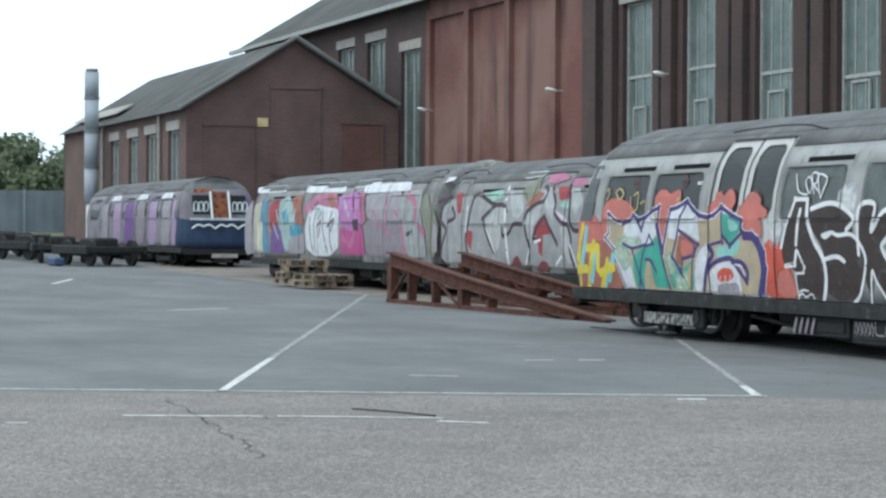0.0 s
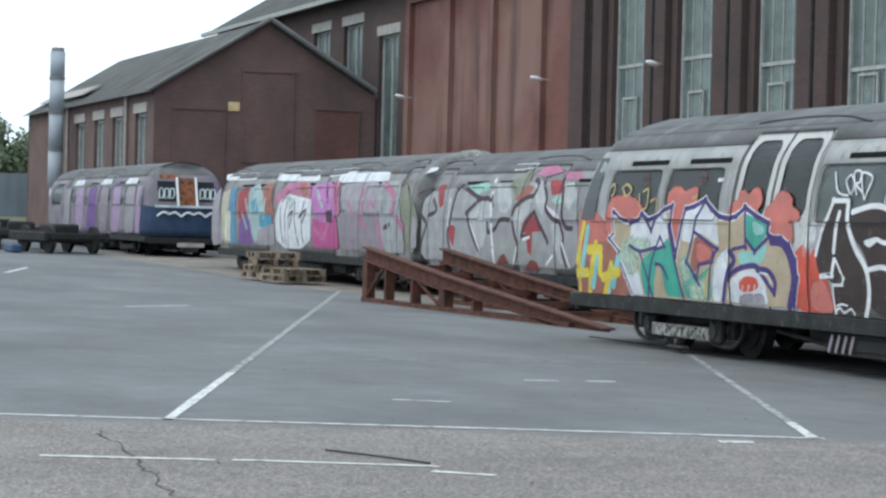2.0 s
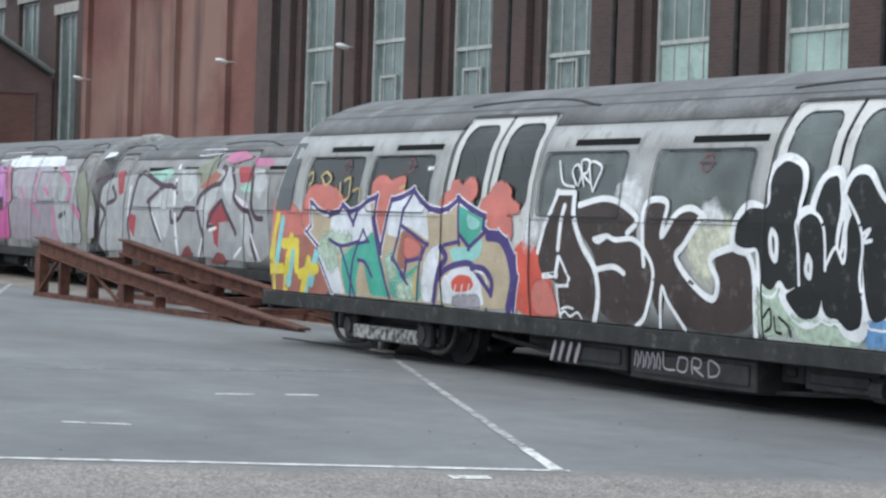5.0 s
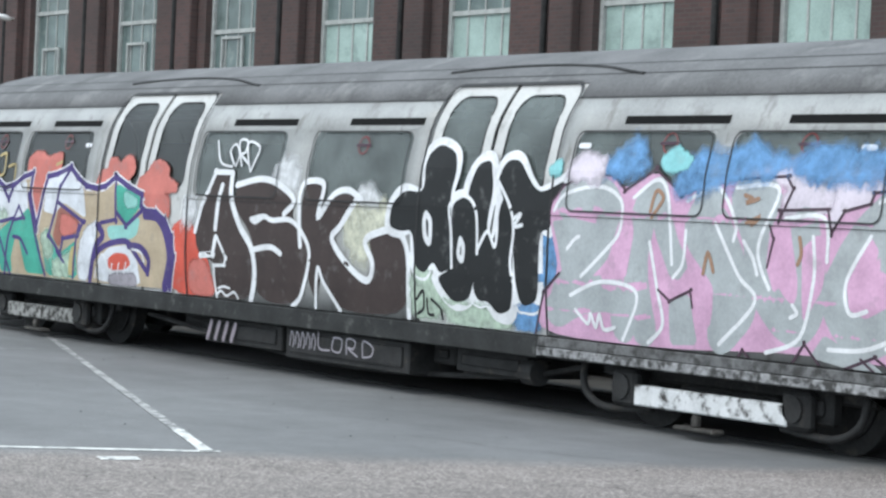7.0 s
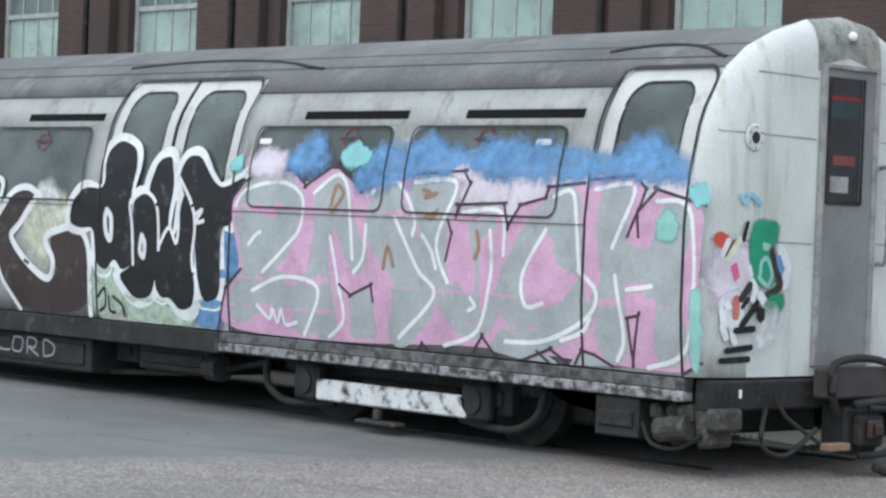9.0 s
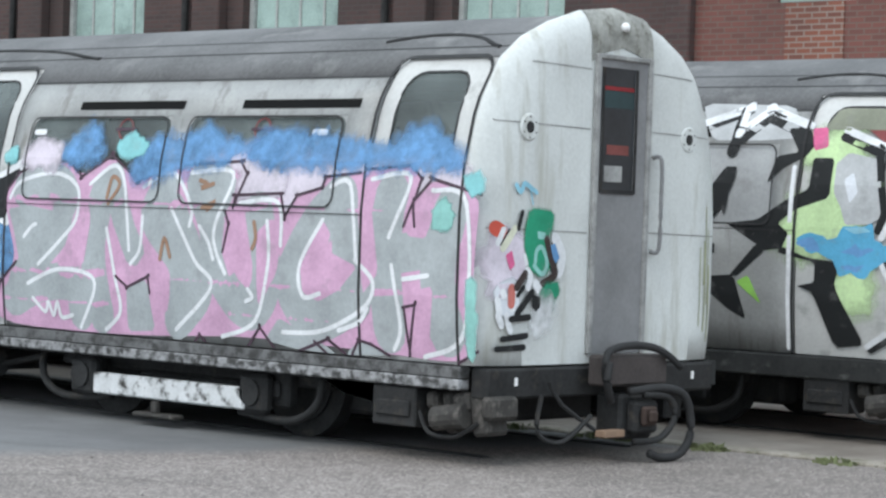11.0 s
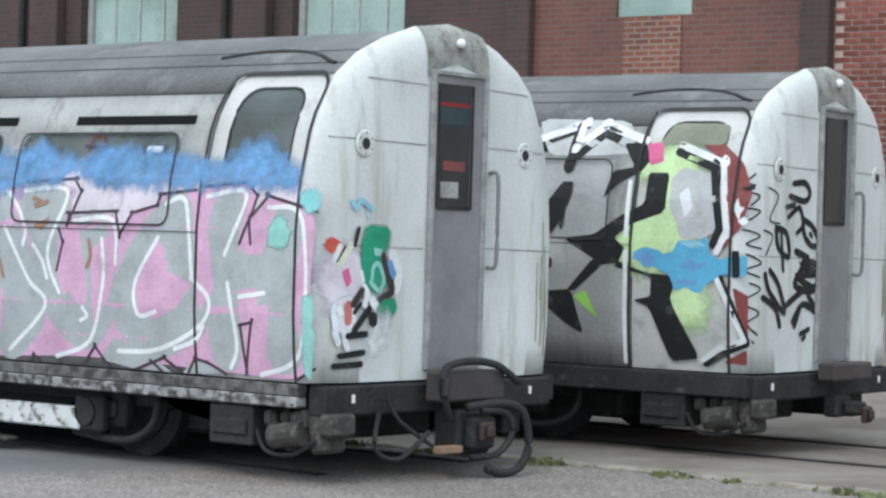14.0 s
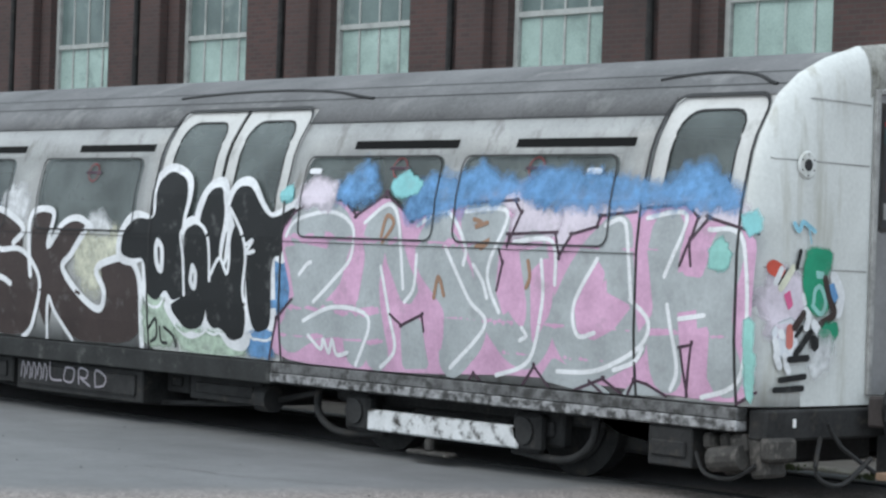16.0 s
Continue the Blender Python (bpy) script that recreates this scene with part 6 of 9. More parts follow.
stroke(car_1, "graffiti_outline", "navy", 47, ((-11.58, 1.18), (-11.45, 1.08), (-11.61, 0.95), (-11.75, 0.64)), 0.075)
stroke(car_1, "graffiti_outline", "navy", 48, ((-11.19, 1.31), (-10.98, 1.19), (-10.98, 1.19), (-10.68, 1.34)), 0.045)
stroke(car_1, "graffiti_outline", "navy", 49, ((-11.75, 0.64), (-11.64, 0.86), (-11.38, 0.99), (-10.97, 1.04), (-10.79, 0.93), (-10.58, 0.78)), 0.060)
stroke(car_1, "graffiti_outline", "navy", 50, ((-10.92, 1.00), (-10.68, 0.99), (-10.53, 0.89), (-10.56, 0.76)), 0.070)
stroke(car_1, "graffiti_outline", "navy", 51, ((-10.61, 1.31), (-10.37, 1.29), (-10.19, 1.13), (-10.12, 0.91), (-10.24, 0.64)), 0.110)
stroke(car_1, "graffiti_highlight", "white", 52, ((-10.85, 0.97), (-10.68, 0.95), (-10.62, 0.86)), 0.022)
stroke(car_1, "graffiti_highlight", "white", 53, ((-11.64, 0.67), (-11.57, 0.80), (-11.45, 0.90), (-11.35, 0.76)), 0.022)
stroke(car_1, "graffiti_highlight", "white", 54, ((-14.63, 1.55), (-14.44, 1.48), (-14.20, 1.45)), 0.022)
stroke(car_1, "graffiti_stroke", "cyan", 55, ((-15.41, 1.38), (-15.59, 0.88)), 0.130)
stroke(car_1, "graffiti_stroke", "cyan", 56, ((-15.05, 1.14), (-15.27, 0.71)), 0.130)
stroke(car_1, "graffiti_stroke", "cyan", 57, ((-14.67, 0.91), (-14.82, 0.65)), 0.130)
stroke(car_1, "graffiti_stroke", "cyan", 58, ((-14.49, 1.02), (-14.66, 0.73)), 0.130)
stroke(car_1, "graffiti_letter", "yellow", 59, ((-15.55, 1.43), (-15.75, 1.11), (-15.75, 1.11), (-15.92, 0.83), (-15.92, 0.83), (-15.41, 0.85)), 0.120)
stroke(car_1, "graffiti_letter", "yellow", 60, ((-15.67, 1.24), (-15.73, 0.61)), 0.120)
stroke(car_1, "graffiti_letter", "yellow", 61, ((-15.38, 1.13), (-15.01, 1.14)), 0.120)
stroke(car_1, "graffiti_letter", "yellow", 62, ((-15.16, 1.20), (-15.38, 0.60)), 0.120)
stroke(car_1, "graffiti_letter", "yellow", 63, ((-15.00, 1.06), (-15.03, 0.86)), 0.120)
stroke(car_1, "graffiti_letter", "yellow", 64, ((-14.95, 0.80), (-14.49, 0.88)), 0.120)
stroke(car_1, "graffiti_letter", "yellow", 65, ((-14.69, 0.96), (-14.92, 0.60)), 0.120)
stroke(car_1, "graffiti_tag", "tan", 66, ((-14.84, 1.89), (-14.76, 1.92), (-14.73, 1.82), (-14.79, 1.78)), 0.030)
stroke(car_1, "graffiti_tag", "tan", 67, ((-14.52, 1.87), (-14.40, 1.92), (-14.24, 1.85), (-14.35, 1.78), (-14.47, 1.85)), 0.030)
stroke(car_1, "graffiti_tag", "tan", 68, ((-13.96, 1.67), (-13.99, 1.80)), 0.030)
stroke(car_1, "graffiti_tag", "tan", 69, ((-13.89, 1.83), (-13.76, 1.85), (-13.75, 1.66), (-13.85, 1.62)), 0.030)
stroke(car_1, "graffiti_tag", "tan", 70, ((-13.65, 1.72), (-13.50, 1.74), (-13.48, 1.60)), 0.030)
stroke(car_1, "graffiti_tag", "tan", 71, ((-12.55, 1.75), (-12.44, 1.78)), 0.030)
# A, S, K in brown-black with white outlines
fill(car_1, "graffiti_fill", "cream", 67, ((-7.22, 1.38), (-6.98, 1.53), (-6.59, 1.51), (-6.54, 1.32), (-6.89, 1.25), (-6.84, 1.04), (-7.12, 1.13)))
fill(car_1, "graffiti_fill", "white", 68, ((-8.36, 1.76), (-8.22, 1.82), (-8.04, 1.79), (-7.98, 1.67), (-8.08, 1.58), (-8.31, 1.65)))
fill(car_1, "graffiti_fill", "white", 69, ((-9.88, 1.41), (-9.70, 1.47), (-9.67, 1.37), (-9.79, 1.24), (-9.89, 1.26)))
fill(car_1, "graffiti_fill", "white", 70, ((-7.00, 1.61), (-6.78, 1.57), (-6.73, 1.50), (-6.98, 1.52)))
fill(car_1, "graffiti_letter", "umber", 72, ((-9.36, 1.71), (-9.10, 1.71), (-9.04, 1.47), (-8.89, 1.25), (-8.68, 1.07), (-8.62, 0.88), (-8.71, 0.61), (-9.28, 0.61), (-9.29, 0.80), (-9.32, 0.93), (-9.55, 0.97), (-9.63, 1.06), (-9.66, 1.19), (-9.56, 1.41), (-9.45, 1.56)))
fill(car_1, "graffiti_letter", "umber", 72, ((-8.95, 1.62), (-8.58, 1.67), (-8.28, 1.63), (-8.00, 1.50), (-8.02, 1.34), (-7.86, 1.25), (-7.72, 1.06), (-7.86, 0.72), (-8.06, 0.61), (-8.39, 0.61), (-8.62, 0.70), (-8.57, 0.95), (-8.68, 1.19), (-9.00, 1.43)))
fill(car_1, "graffiti_letter", "umber", 73, ((-7.87, 1.64), (-7.57, 1.64), (-7.61, 1.39), (-7.33, 1.57), (-7.01, 1.56), (-7.26, 1.35), (-7.37, 1.19), (-7.09, 0.98), (-6.86, 0.88), (-6.78, 1.05), (-6.84, 1.25), (-6.47, 1.28), (-6.29, 1.16), (-6.27, 0.63), (-7.31, 0.60), (-7.54, 0.92), (-7.64, 0.63), (-7.86, 1.12)))
stroke(car_1, "graffiti_outline", "white", 75, ((-9.66, 1.18), (-9.56, 1.41), (-9.56, 1.41), (-9.45, 1.56), (-9.45, 1.56), (-9.36, 1.72), (-9.36, 1.72), (-9.09, 1.72)), 0.050)
stroke(car_1, "graffiti_outline", "white", 76, ((-9.07, 1.71), (-9.04, 1.49), (-8.88, 1.26), (-8.66, 1.06), (-8.61, 0.83), (-8.70, 0.60)), 0.070)
stroke(car_1, "graffiti_outline", "white", 77, ((-9.22, 1.60), (-9.27, 1.43), (-9.30, 1.22)), 0.060)
stroke(car_1, "graffiti_outline", "white", 78, ((-9.29, 1.14), (-9.33, 0.99), (-9.33, 0.99), (-9.55, 0.97)), 0.055)
stroke(car_1, "graffiti_outline", "white", 79, ((-9.27, 1.15), (-9.10, 0.97), (-9.10, 0.97), (-9.13, 0.90), (-9.13, 0.90), (-9.31, 0.89), (-9.31, 0.89), (-9.31, 0.77), (-9.31, 0.77), (-9.28, 0.61)), 0.030)
stroke(car_1, "graffiti_outline", "white", 77, ((-8.97, 1.61), (-8.58, 1.67), (-8.28, 1.63), (-8.00, 1.50), (-8.15, 1.38)), 0.055)
stroke(car_1, "graffiti_outline", "white", 78, ((-8.67, 1.32), (-8.48, 1.35), (-8.33, 1.32), (-8.05, 1.33), (-7.84, 1.22), (-7.72, 1.03), (-7.86, 0.71), (-8.02, 0.60)), 0.045)
stroke(car_1, "graffiti_outline", "white", 79, ((-8.67, 1.05), (-8.36, 1.09), (-8.18, 1.04)), 0.050)
stroke(car_1, "graffiti_outline", "white", 80, ((-8.48, 1.35), (-8.61, 1.30), (-8.69, 1.32)), 0.045)
stroke(car_1, "graffiti_outline", "white", 81, ((-7.87, 1.12), (-7.91, 1.41), (-7.87, 1.64), (-7.56, 1.64), (-7.61, 1.37), (-7.39, 1.56), (-7.17, 1.60), (-6.97, 1.52)), 0.055)
stroke(car_1, "graffiti_outline", "white", 82, ((-7.02, 1.55), (-7.26, 1.31), (-7.38, 1.19), (-7.11, 0.98), (-6.85, 0.88), (-6.77, 1.02), (-6.89, 1.19), (-6.71, 1.27), (-6.43, 1.29), (-6.27, 1.09), (-6.27, 0.62)), 0.060)
stroke(car_1, "graffiti_outline", "white", 83, ((-7.64, 0.62), (-7.59, 0.94), (-7.50, 0.83), (-7.26, 0.61)), 0.040)
stroke(car_1, "graffiti_tag", "white", 84, ((-9.44, 2.00), (-9.30, 1.81), (-9.09, 1.77)), 0.022)
stroke(car_1, "graffiti_tag", "white", 85, ((-9.06, 1.79), (-9.18, 1.91), (-9.11, 1.97), (-9.01, 1.88), (-9.03, 1.78)), 0.022)
stroke(car_1, "graffiti_tag", "white", 86, ((-8.93, 1.78), (-9.06, 1.99), (-8.93, 2.00), (-8.92, 1.90), (-8.98, 1.88), (-8.82, 1.80)), 0.022)
stroke(car_1, "graffiti_tag", "white", 87, ((-8.77, 1.73), (-8.91, 1.98), (-8.70, 1.95), (-8.72, 1.83), (-8.77, 1.73)), 0.022)
stroke(car_1, "graffiti_tag", "white", 88, ((-9.25, 0.69), (-9.15, 0.71), (-9.05, 0.70)), 0.022)
stroke(car_1, "graffiti_tag", "white", 89, ((-9.29, 0.63), (-9.20, 0.67), (-9.11, 0.63), (-8.98, 0.67), (-8.91, 0.62)), 0.022)
# d, a, w, t in black bubbles with white outlines
fill(car_1, "graffiti_fill", "palegreen", 90, ((-6.18, 1.00), (-5.91, 0.96), (-5.82, 0.79), (-5.87, 0.66), (-6.20, 0.63)))
fill(car_1, "graffiti_fill", "palegreen", 91, ((-5.85, 0.79), (-5.52, 0.74), (-5.20, 0.72), (-4.92, 0.69), (-4.99, 0.61), (-5.65, 0.60)))
fill(car_1, "graffiti_fill", "blue", 92, ((-4.58, 1.31), (-4.44, 1.29), (-4.32, 1.10), (-4.56, 0.97)))
fill(car_1, "graffiti_fill", "blue", 93, ((-4.86, 0.74), (-4.62, 0.85), (-4.62, 0.61), (-4.85, 0.63)))
stroke(car_1, "graffiti_outline", "white", 94, ((-6.56, 1.33), (-6.53, 1.50), (-6.38, 1.62), (-6.10, 1.60), (-6.14, 1.89), (-5.99, 1.99), (-5.77, 1.93), (-5.70, 1.80), (-5.75, 1.58), (-5.68, 1.32), (-5.68, 1.04), (-5.83, 0.98), (-5.93, 1.08), (-6.04, 0.97), (-6.18, 1.03), (-6.22, 1.31), (-6.41, 1.29)), 0.100, closed=True)
stroke(car_1, "graffiti_outline", "white", 95, ((-5.72, 1.52), (-5.56, 1.59), (-5.41, 1.50), (-5.37, 1.24), (-5.39, 0.94), (-5.46, 0.80), (-5.67, 0.77), (-5.89, 0.95), (-5.70, 1.02), (-5.67, 1.23)), 0.100, closed=True)
stroke(car_1, "graffiti_outline", "white", 96, ((-5.54, 1.59), (-5.44, 1.84), (-5.27, 1.87), (-5.20, 1.63), (-5.26, 1.33), (-5.15, 1.25), (-5.07, 1.64), (-4.92, 1.34), (-4.90, 0.77), (-5.09, 0.71), (-5.22, 0.81), (-5.33, 0.80), (-5.41, 0.89), (-5.36, 1.33)), 0.100, closed=True)
stroke(car_1, "graffiti_outline", "white", 97, ((-5.17, 1.71), (-5.09, 1.87), (-4.92, 1.87), (-4.73, 1.68), (-4.61, 1.63), (-4.33, 1.74), (-4.47, 1.60), (-4.47, 1.37), (-4.61, 1.35), (-4.59, 0.85), (-4.77, 0.79), (-4.85, 0.86), (-4.95, 1.39), (-5.10, 1.62)), 0.100, closed=True)
fill(car_1, "graffiti_bubble", "black", 98, ((-6.56, 1.33), (-6.53, 1.50), (-6.38, 1.62), (-6.10, 1.60), (-6.14, 1.89), (-5.99, 1.99), (-5.77, 1.93), (-5.70, 1.80), (-5.75, 1.58), (-5.68, 1.32), (-5.68, 1.04), (-5.83, 0.98), (-5.93, 1.08), (-6.04, 0.97), (-6.18, 1.03), (-6.22, 1.31), (-6.41, 1.29)))
fill(car_1, "graffiti_bubble", "black", 99, ((-5.72, 1.52), (-5.56, 1.59), (-5.41, 1.50), (-5.37, 1.24), (-5.39, 0.94), (-5.46, 0.80), (-5.67, 0.77), (-5.89, 0.95), (-5.70, 1.02), (-5.67, 1.23)))
fill(car_1, "graffiti_bubble", "black", 100, ((-5.54, 1.59), (-5.44, 1.84), (-5.27, 1.87), (-5.20, 1.63), (-5.26, 1.33), (-5.15, 1.25), (-5.07, 1.64), (-4.92, 1.34), (-4.90, 0.77), (-5.09, 0.71), (-5.22, 0.81), (-5.33, 0.80), (-5.41, 0.89), (-5.36, 1.33)))
fill(car_1, "graffiti_bubble", "black", 101, ((-5.17, 1.71), (-5.09, 1.87), (-4.92, 1.87), (-4.73, 1.68), (-4.61, 1.63), (-4.33, 1.74), (-4.47, 1.60), (-4.47, 1.37), (-4.61, 1.35), (-4.59, 0.85), (-4.77, 0.79), (-4.85, 0.86), (-4.95, 1.39), (-5.10, 1.62)))
stroke(car_1, "graffiti_outline", "white", 102, ((-5.68, 1.04), (-5.71, 1.32), (-5.74, 1.52), (-5.56, 1.59), (-5.40, 1.48), (-5.36, 1.16)), 0.030)
stroke(car_1, "graffiti_outline", "white", 103, ((-5.35, 1.20), (-5.24, 1.33), (-5.14, 1.22), (-5.13, 1.47), (-5.25, 1.83)), 0.030)
stroke(car_1, "graffiti_outline", "white", 104, ((-5.15, 1.70), (-4.97, 1.51), (-4.92, 1.34), (-4.94, 1.09), (-4.85, 0.86)), 0.030)
stroke(car_1, "graffiti_outline", "white", 105, ((-4.93, 1.43), (-4.84, 1.47), (-4.91, 1.38), (-4.82, 1.39)), 0.030)
stroke(car_1, "graffiti_outline", "white", 106, ((-6.05, 1.44), (-5.99, 1.38), (-5.99, 1.22), (-6.05, 1.27), (-6.07, 1.38), (-6.05, 1.44)), 0.050)
stroke(car_1, "graffiti_outline", "white", 107, ((-5.58, 1.26), (-5.54, 1.20), (-5.55, 1.10), (-5.60, 1.15), (-5.58, 1.26)), 0.045)
stroke(car_1, "graffiti_tag", "black", 108, ((-6.15, 0.77), (-6.06, 0.84), (-6.06, 0.71), (-6.14, 0.66)), 0.025)
stroke(car_1, "graffiti_tag", "black", 109, ((-6.01, 0.78), (-6.00, 0.67), (-5.93, 0.66)), 0.025)
stroke(car_1, "graffiti_tag", "black", 110, ((-5.95, 0.78), (-5.84, 0.72), (-5.81, 0.64)), 0.025)
fill(car_1, "graffiti_fill", "cyan", 111, ((-4.55, 1.80), (-4.49, 1.84), (-4.42, 1.81), (-4.44, 1.75), (-4.50, 1.75)))
# 2, M, U, C, H in grey on pink
fill(car_1, "graffiti_fill", "palepink", 112, ((-2.12, 1.81), (-1.72, 1.85), (-1.30, 1.78), (-0.70, 1.80), (-0.19, 1.78), (-0.11, 1.70), (-0.36, 1.51), (-0.95, 1.50), (-1.90, 1.47)))
fill(car_1, "graffiti_fill", "pink", 113, ((-4.64, 0.61), (-4.53, 0.91), (-4.35, 1.07), (-4.48, 1.40), (-4.48, 1.57), (-4.36, 1.69), (-4.09, 1.78), (-3.82, 1.77), (-3.67, 1.67), (-3.37, 1.82), (-3.07, 1.65), (-2.69, 1.78), (-2.08, 1.79), (-2.01, 1.71), (-2.10, 1.52), (-1.66, 1.58), (-1.63, 1.45), (-1.53, 1.58), (-1.32, 1.63), (-1.29, 1.70), (-0.99, 1.73), (-0.57, 1.78), (-0.48, 1.70), (-0.52, 1.58), (-0.39, 1.70), (0.01, 1.61), (-0.02, 1.31), (-0.04, 0.68), (-0.17, 0.61), (-0.71, 0.63), (-1.89, 0.67), (-3.17, 0.60)))
fill(car_1, "graffiti_fill", "palepink", 114, ((-2.67, 1.76), (-2.35, 1.82), (-2.04, 1.88), (-1.70, 1.80), (-1.66, 1.60), (-2.08, 1.58), (-2.02, 1.71), (-2.08, 1.78)))
stroke(car_1, "graffiti_letter", "grey", 115, ((-4.28, 1.57), (-4.06, 1.64), (-3.83, 1.56), (-3.85, 1.35), (-4.12, 1.10), (-4.31, 0.90)), 0.270)
stroke(car_1, "graffiti_letter", "grey", 116, ((-4.38, 0.80), (-4.08, 0.91), (-3.70, 0.93), (-3.64, 0.74)), 0.260)
fill(car_1, "graffiti_letter", "grey", 117, ((-4.46, 1.43), (-4.22, 1.46), (-3.91, 1.42), (-4.12, 1.12), (-4.32, 1.07), (-4.39, 1.28)))
stroke(car_1, "graffiti_letter", "grey", 118, ((-3.42, 1.59), (-3.51, 1.19), (-3.42, 0.73)), 0.260)
stroke(car_1, "graffiti_letter", "grey", 119, ((-3.32, 1.67), (-3.21, 1.39), (-3.07, 1.16)), 0.200)
stroke(car_1, "graffiti_letter", "grey", 120, ((-2.78, 1.63), (-2.89, 1.40), (-2.60, 1.09), (-2.62, 0.77)), 0.240)
stroke(car_1, "graffiti_letter", "grey", 121, ((-2.69, 1.45), (-2.47, 1.10), (-2.43, 0.92), (-2.64, 0.73)), 0.260)
fill(car_1, "graffiti_letter", "grey", 122, ((-3.15, 0.93), (-2.94, 0.99), (-2.87, 0.65), (-3.15, 0.63)))
stroke(car_1, "graffiti_letter", "grey", 123, ((-2.45, 1.64), (-2.32, 1.39), (-2.20, 1.02), (-1.94, 0.83), (-1.78, 1.04), (-1.87, 1.47)), 0.260)
stroke(car_1, "graffiti_letter", "grey", 124, ((-2.38, 1.66), (-2.22, 1.64), (-2.32, 1.42)), 0.220)
stroke(car_1, "graffiti_letter", "grey", 125, ((-1.15, 1.57), (-1.37, 1.35), (-1.55, 1.03), (-1.35, 0.82), (-1.00, 0.95)), 0.300)
stroke(car_1, "graffiti_letter", "grey", 126, ((-1.11, 1.55), (-1.06, 1.11), (-0.96, 1.00)), 0.240)
stroke(car_1, "graffiti_letter", "grey", 127, ((-0.71, 1.61), (-0.75, 1.29), (-0.70, 0.77)), 0.270)
stroke(car_1, "graffiti_letter", "grey", 128, ((-0.22, 1.52), (-0.31, 1.14), (-0.23, 0.78)), 0.280)
stroke(car_1, "graffiti_letter", "grey", 129, ((-0.71, 1.23), (-0.28, 1.30)), 0.240)
fill(car_1, "graffiti_letter", "grey", 130, ((-1.81, 0.65), (-1.67, 0.80), (-1.48, 0.73), (-1.24, 0.64), (-1.17, 0.60), (-1.52, 0.61)))
fill(car_1, "graffiti_letter", "grey", 131, ((-1.09, 0.60), (-0.97, 0.70), (-0.71, 0.62)))
fill(car_1, "graffiti_letter", "pink", 132, ((-1.45, 0.97), (-1.48, 1.13), (-1.29, 1.43), (-1.22, 1.35), (-1.24, 1.24), (-0.98, 1.15), (-1.13, 1.00), (-1.31, 0.92)))
fill(car_1, "graffiti_letter", "pink", 133, ((-1.89, 1.33), (-1.77, 1.42), (-1.64, 1.42), (-1.69, 1.08), (-1.86, 0.85)))
fill(car_1, "graffiti_letter", "pink", 134, ((-2.19, 1.40), (-2.11, 1.50), (-2.05, 1.47), (-2.05, 1.09), (-2.13, 1.04), (-2.21, 1.20)))
fill(car_1, "graffiti_letter", "pink", 135, ((-1.01, 1.70), (-0.94, 1.70), (-0.87, 1.50), (-0.80, 1.12), (-0.93, 0.98)))
fill(car_1, "graffiti_letter", "pink", 136, ((-0.58, 1.01), (-0.34, 1.06), (-0.38, 0.66), (-0.53, 0.65)))
fill(car_1, "graffiti_letter", "pink", 137, ((-0.59, 1.43), (-0.47, 1.58), (-0.35, 1.49), (-0.42, 1.34), (-0.56, 1.35)))
fill(car_1, "graffiti_letter", "pink", 138, ((-3.72, 1.42), (-3.60, 1.59), (-3.54, 1.38), (-3.61, 1.05), (-3.89, 1.04), (-3.79, 1.23)))
fill(car_1, "graffiti_letter", "pink", 139, ((-3.19, 1.11), (-3.05, 1.07), (-2.92, 1.22), (-2.84, 0.99), (-2.94, 1.01), (-3.14, 0.93), (-3.24, 0.99)))
stroke(car_1, "graffiti_highlight", "white", 140, ((-4.44, 1.51), (-4.33, 1.63), (-3.95, 1.69), (-3.70, 1.59), (-3.70, 1.38), (-3.86, 1.23), (-4.10, 1.05)), 0.030)
stroke(car_1, "graffiti_highlight", "white", 141, ((-4.22, 0.91), (-3.89, 1.02), (-3.55, 1.00), (-3.49, 0.89), (-3.65, 0.63)), 0.030)
stroke(car_1, "graffiti_highlight", "white", 142, ((-3.57, 1.62), (-3.33, 1.75), (-3.20, 1.60), (-3.13, 1.18)), 0.030)
stroke(car_1, "graffiti_highlight", "white", 143, ((-3.01, 1.61), (-2.73, 1.71), (-2.52, 1.49), (-2.53, 1.36)), 0.030)
stroke(car_1, "graffiti_highlight", "white", 144, ((-3.11, 1.09), (-3.02, 1.19), (-3.00, 1.41)), 0.030)
stroke(car_1, "graffiti_highlight", "white", 145, ((-3.37, 1.32), (-3.26, 0.97), (-3.22, 0.76), (-3.38, 0.63)), 0.030)
stroke(car_1, "graffiti_highlight", "white", 146, ((-2.71, 1.47), (-2.47, 1.14), (-2.30, 0.97), (-2.66, 0.67)), 0.030)
stroke(car_1, "graffiti_highlight", "white", 147, ((-2.54, 1.71), (-2.14, 1.71), (-2.28, 1.37), (-2.27, 1.22), (-2.17, 1.06)), 0.030)
stroke(car_1, "graffiti_highlight", "white", 148, ((-1.79, 1.41), (-1.77, 1.13), (-1.89, 0.77), (-2.21, 0.65)), 0.030)
stroke(car_1, "graffiti_highlight", "white", 149, ((-2.05, 1.52), (-1.70, 1.53), (-1.66, 1.26)), 0.030)
stroke(car_1, "graffiti_highlight", "white", 150, ((-4.27, 1.24), (-4.19, 1.31), (-4.14, 1.33)), 0.030)
stroke(car_1, "graffiti_highlight", "white", 151, ((-2.43, 1.36), (-2.34, 1.26), (-2.29, 1.15)), 0.030)
stroke(car_1, "graffiti_highlight", "white", 152, ((-1.29, 1.43), (-1.48, 1.15), (-1.45, 0.95), (-1.30, 0.97)), 0.030)
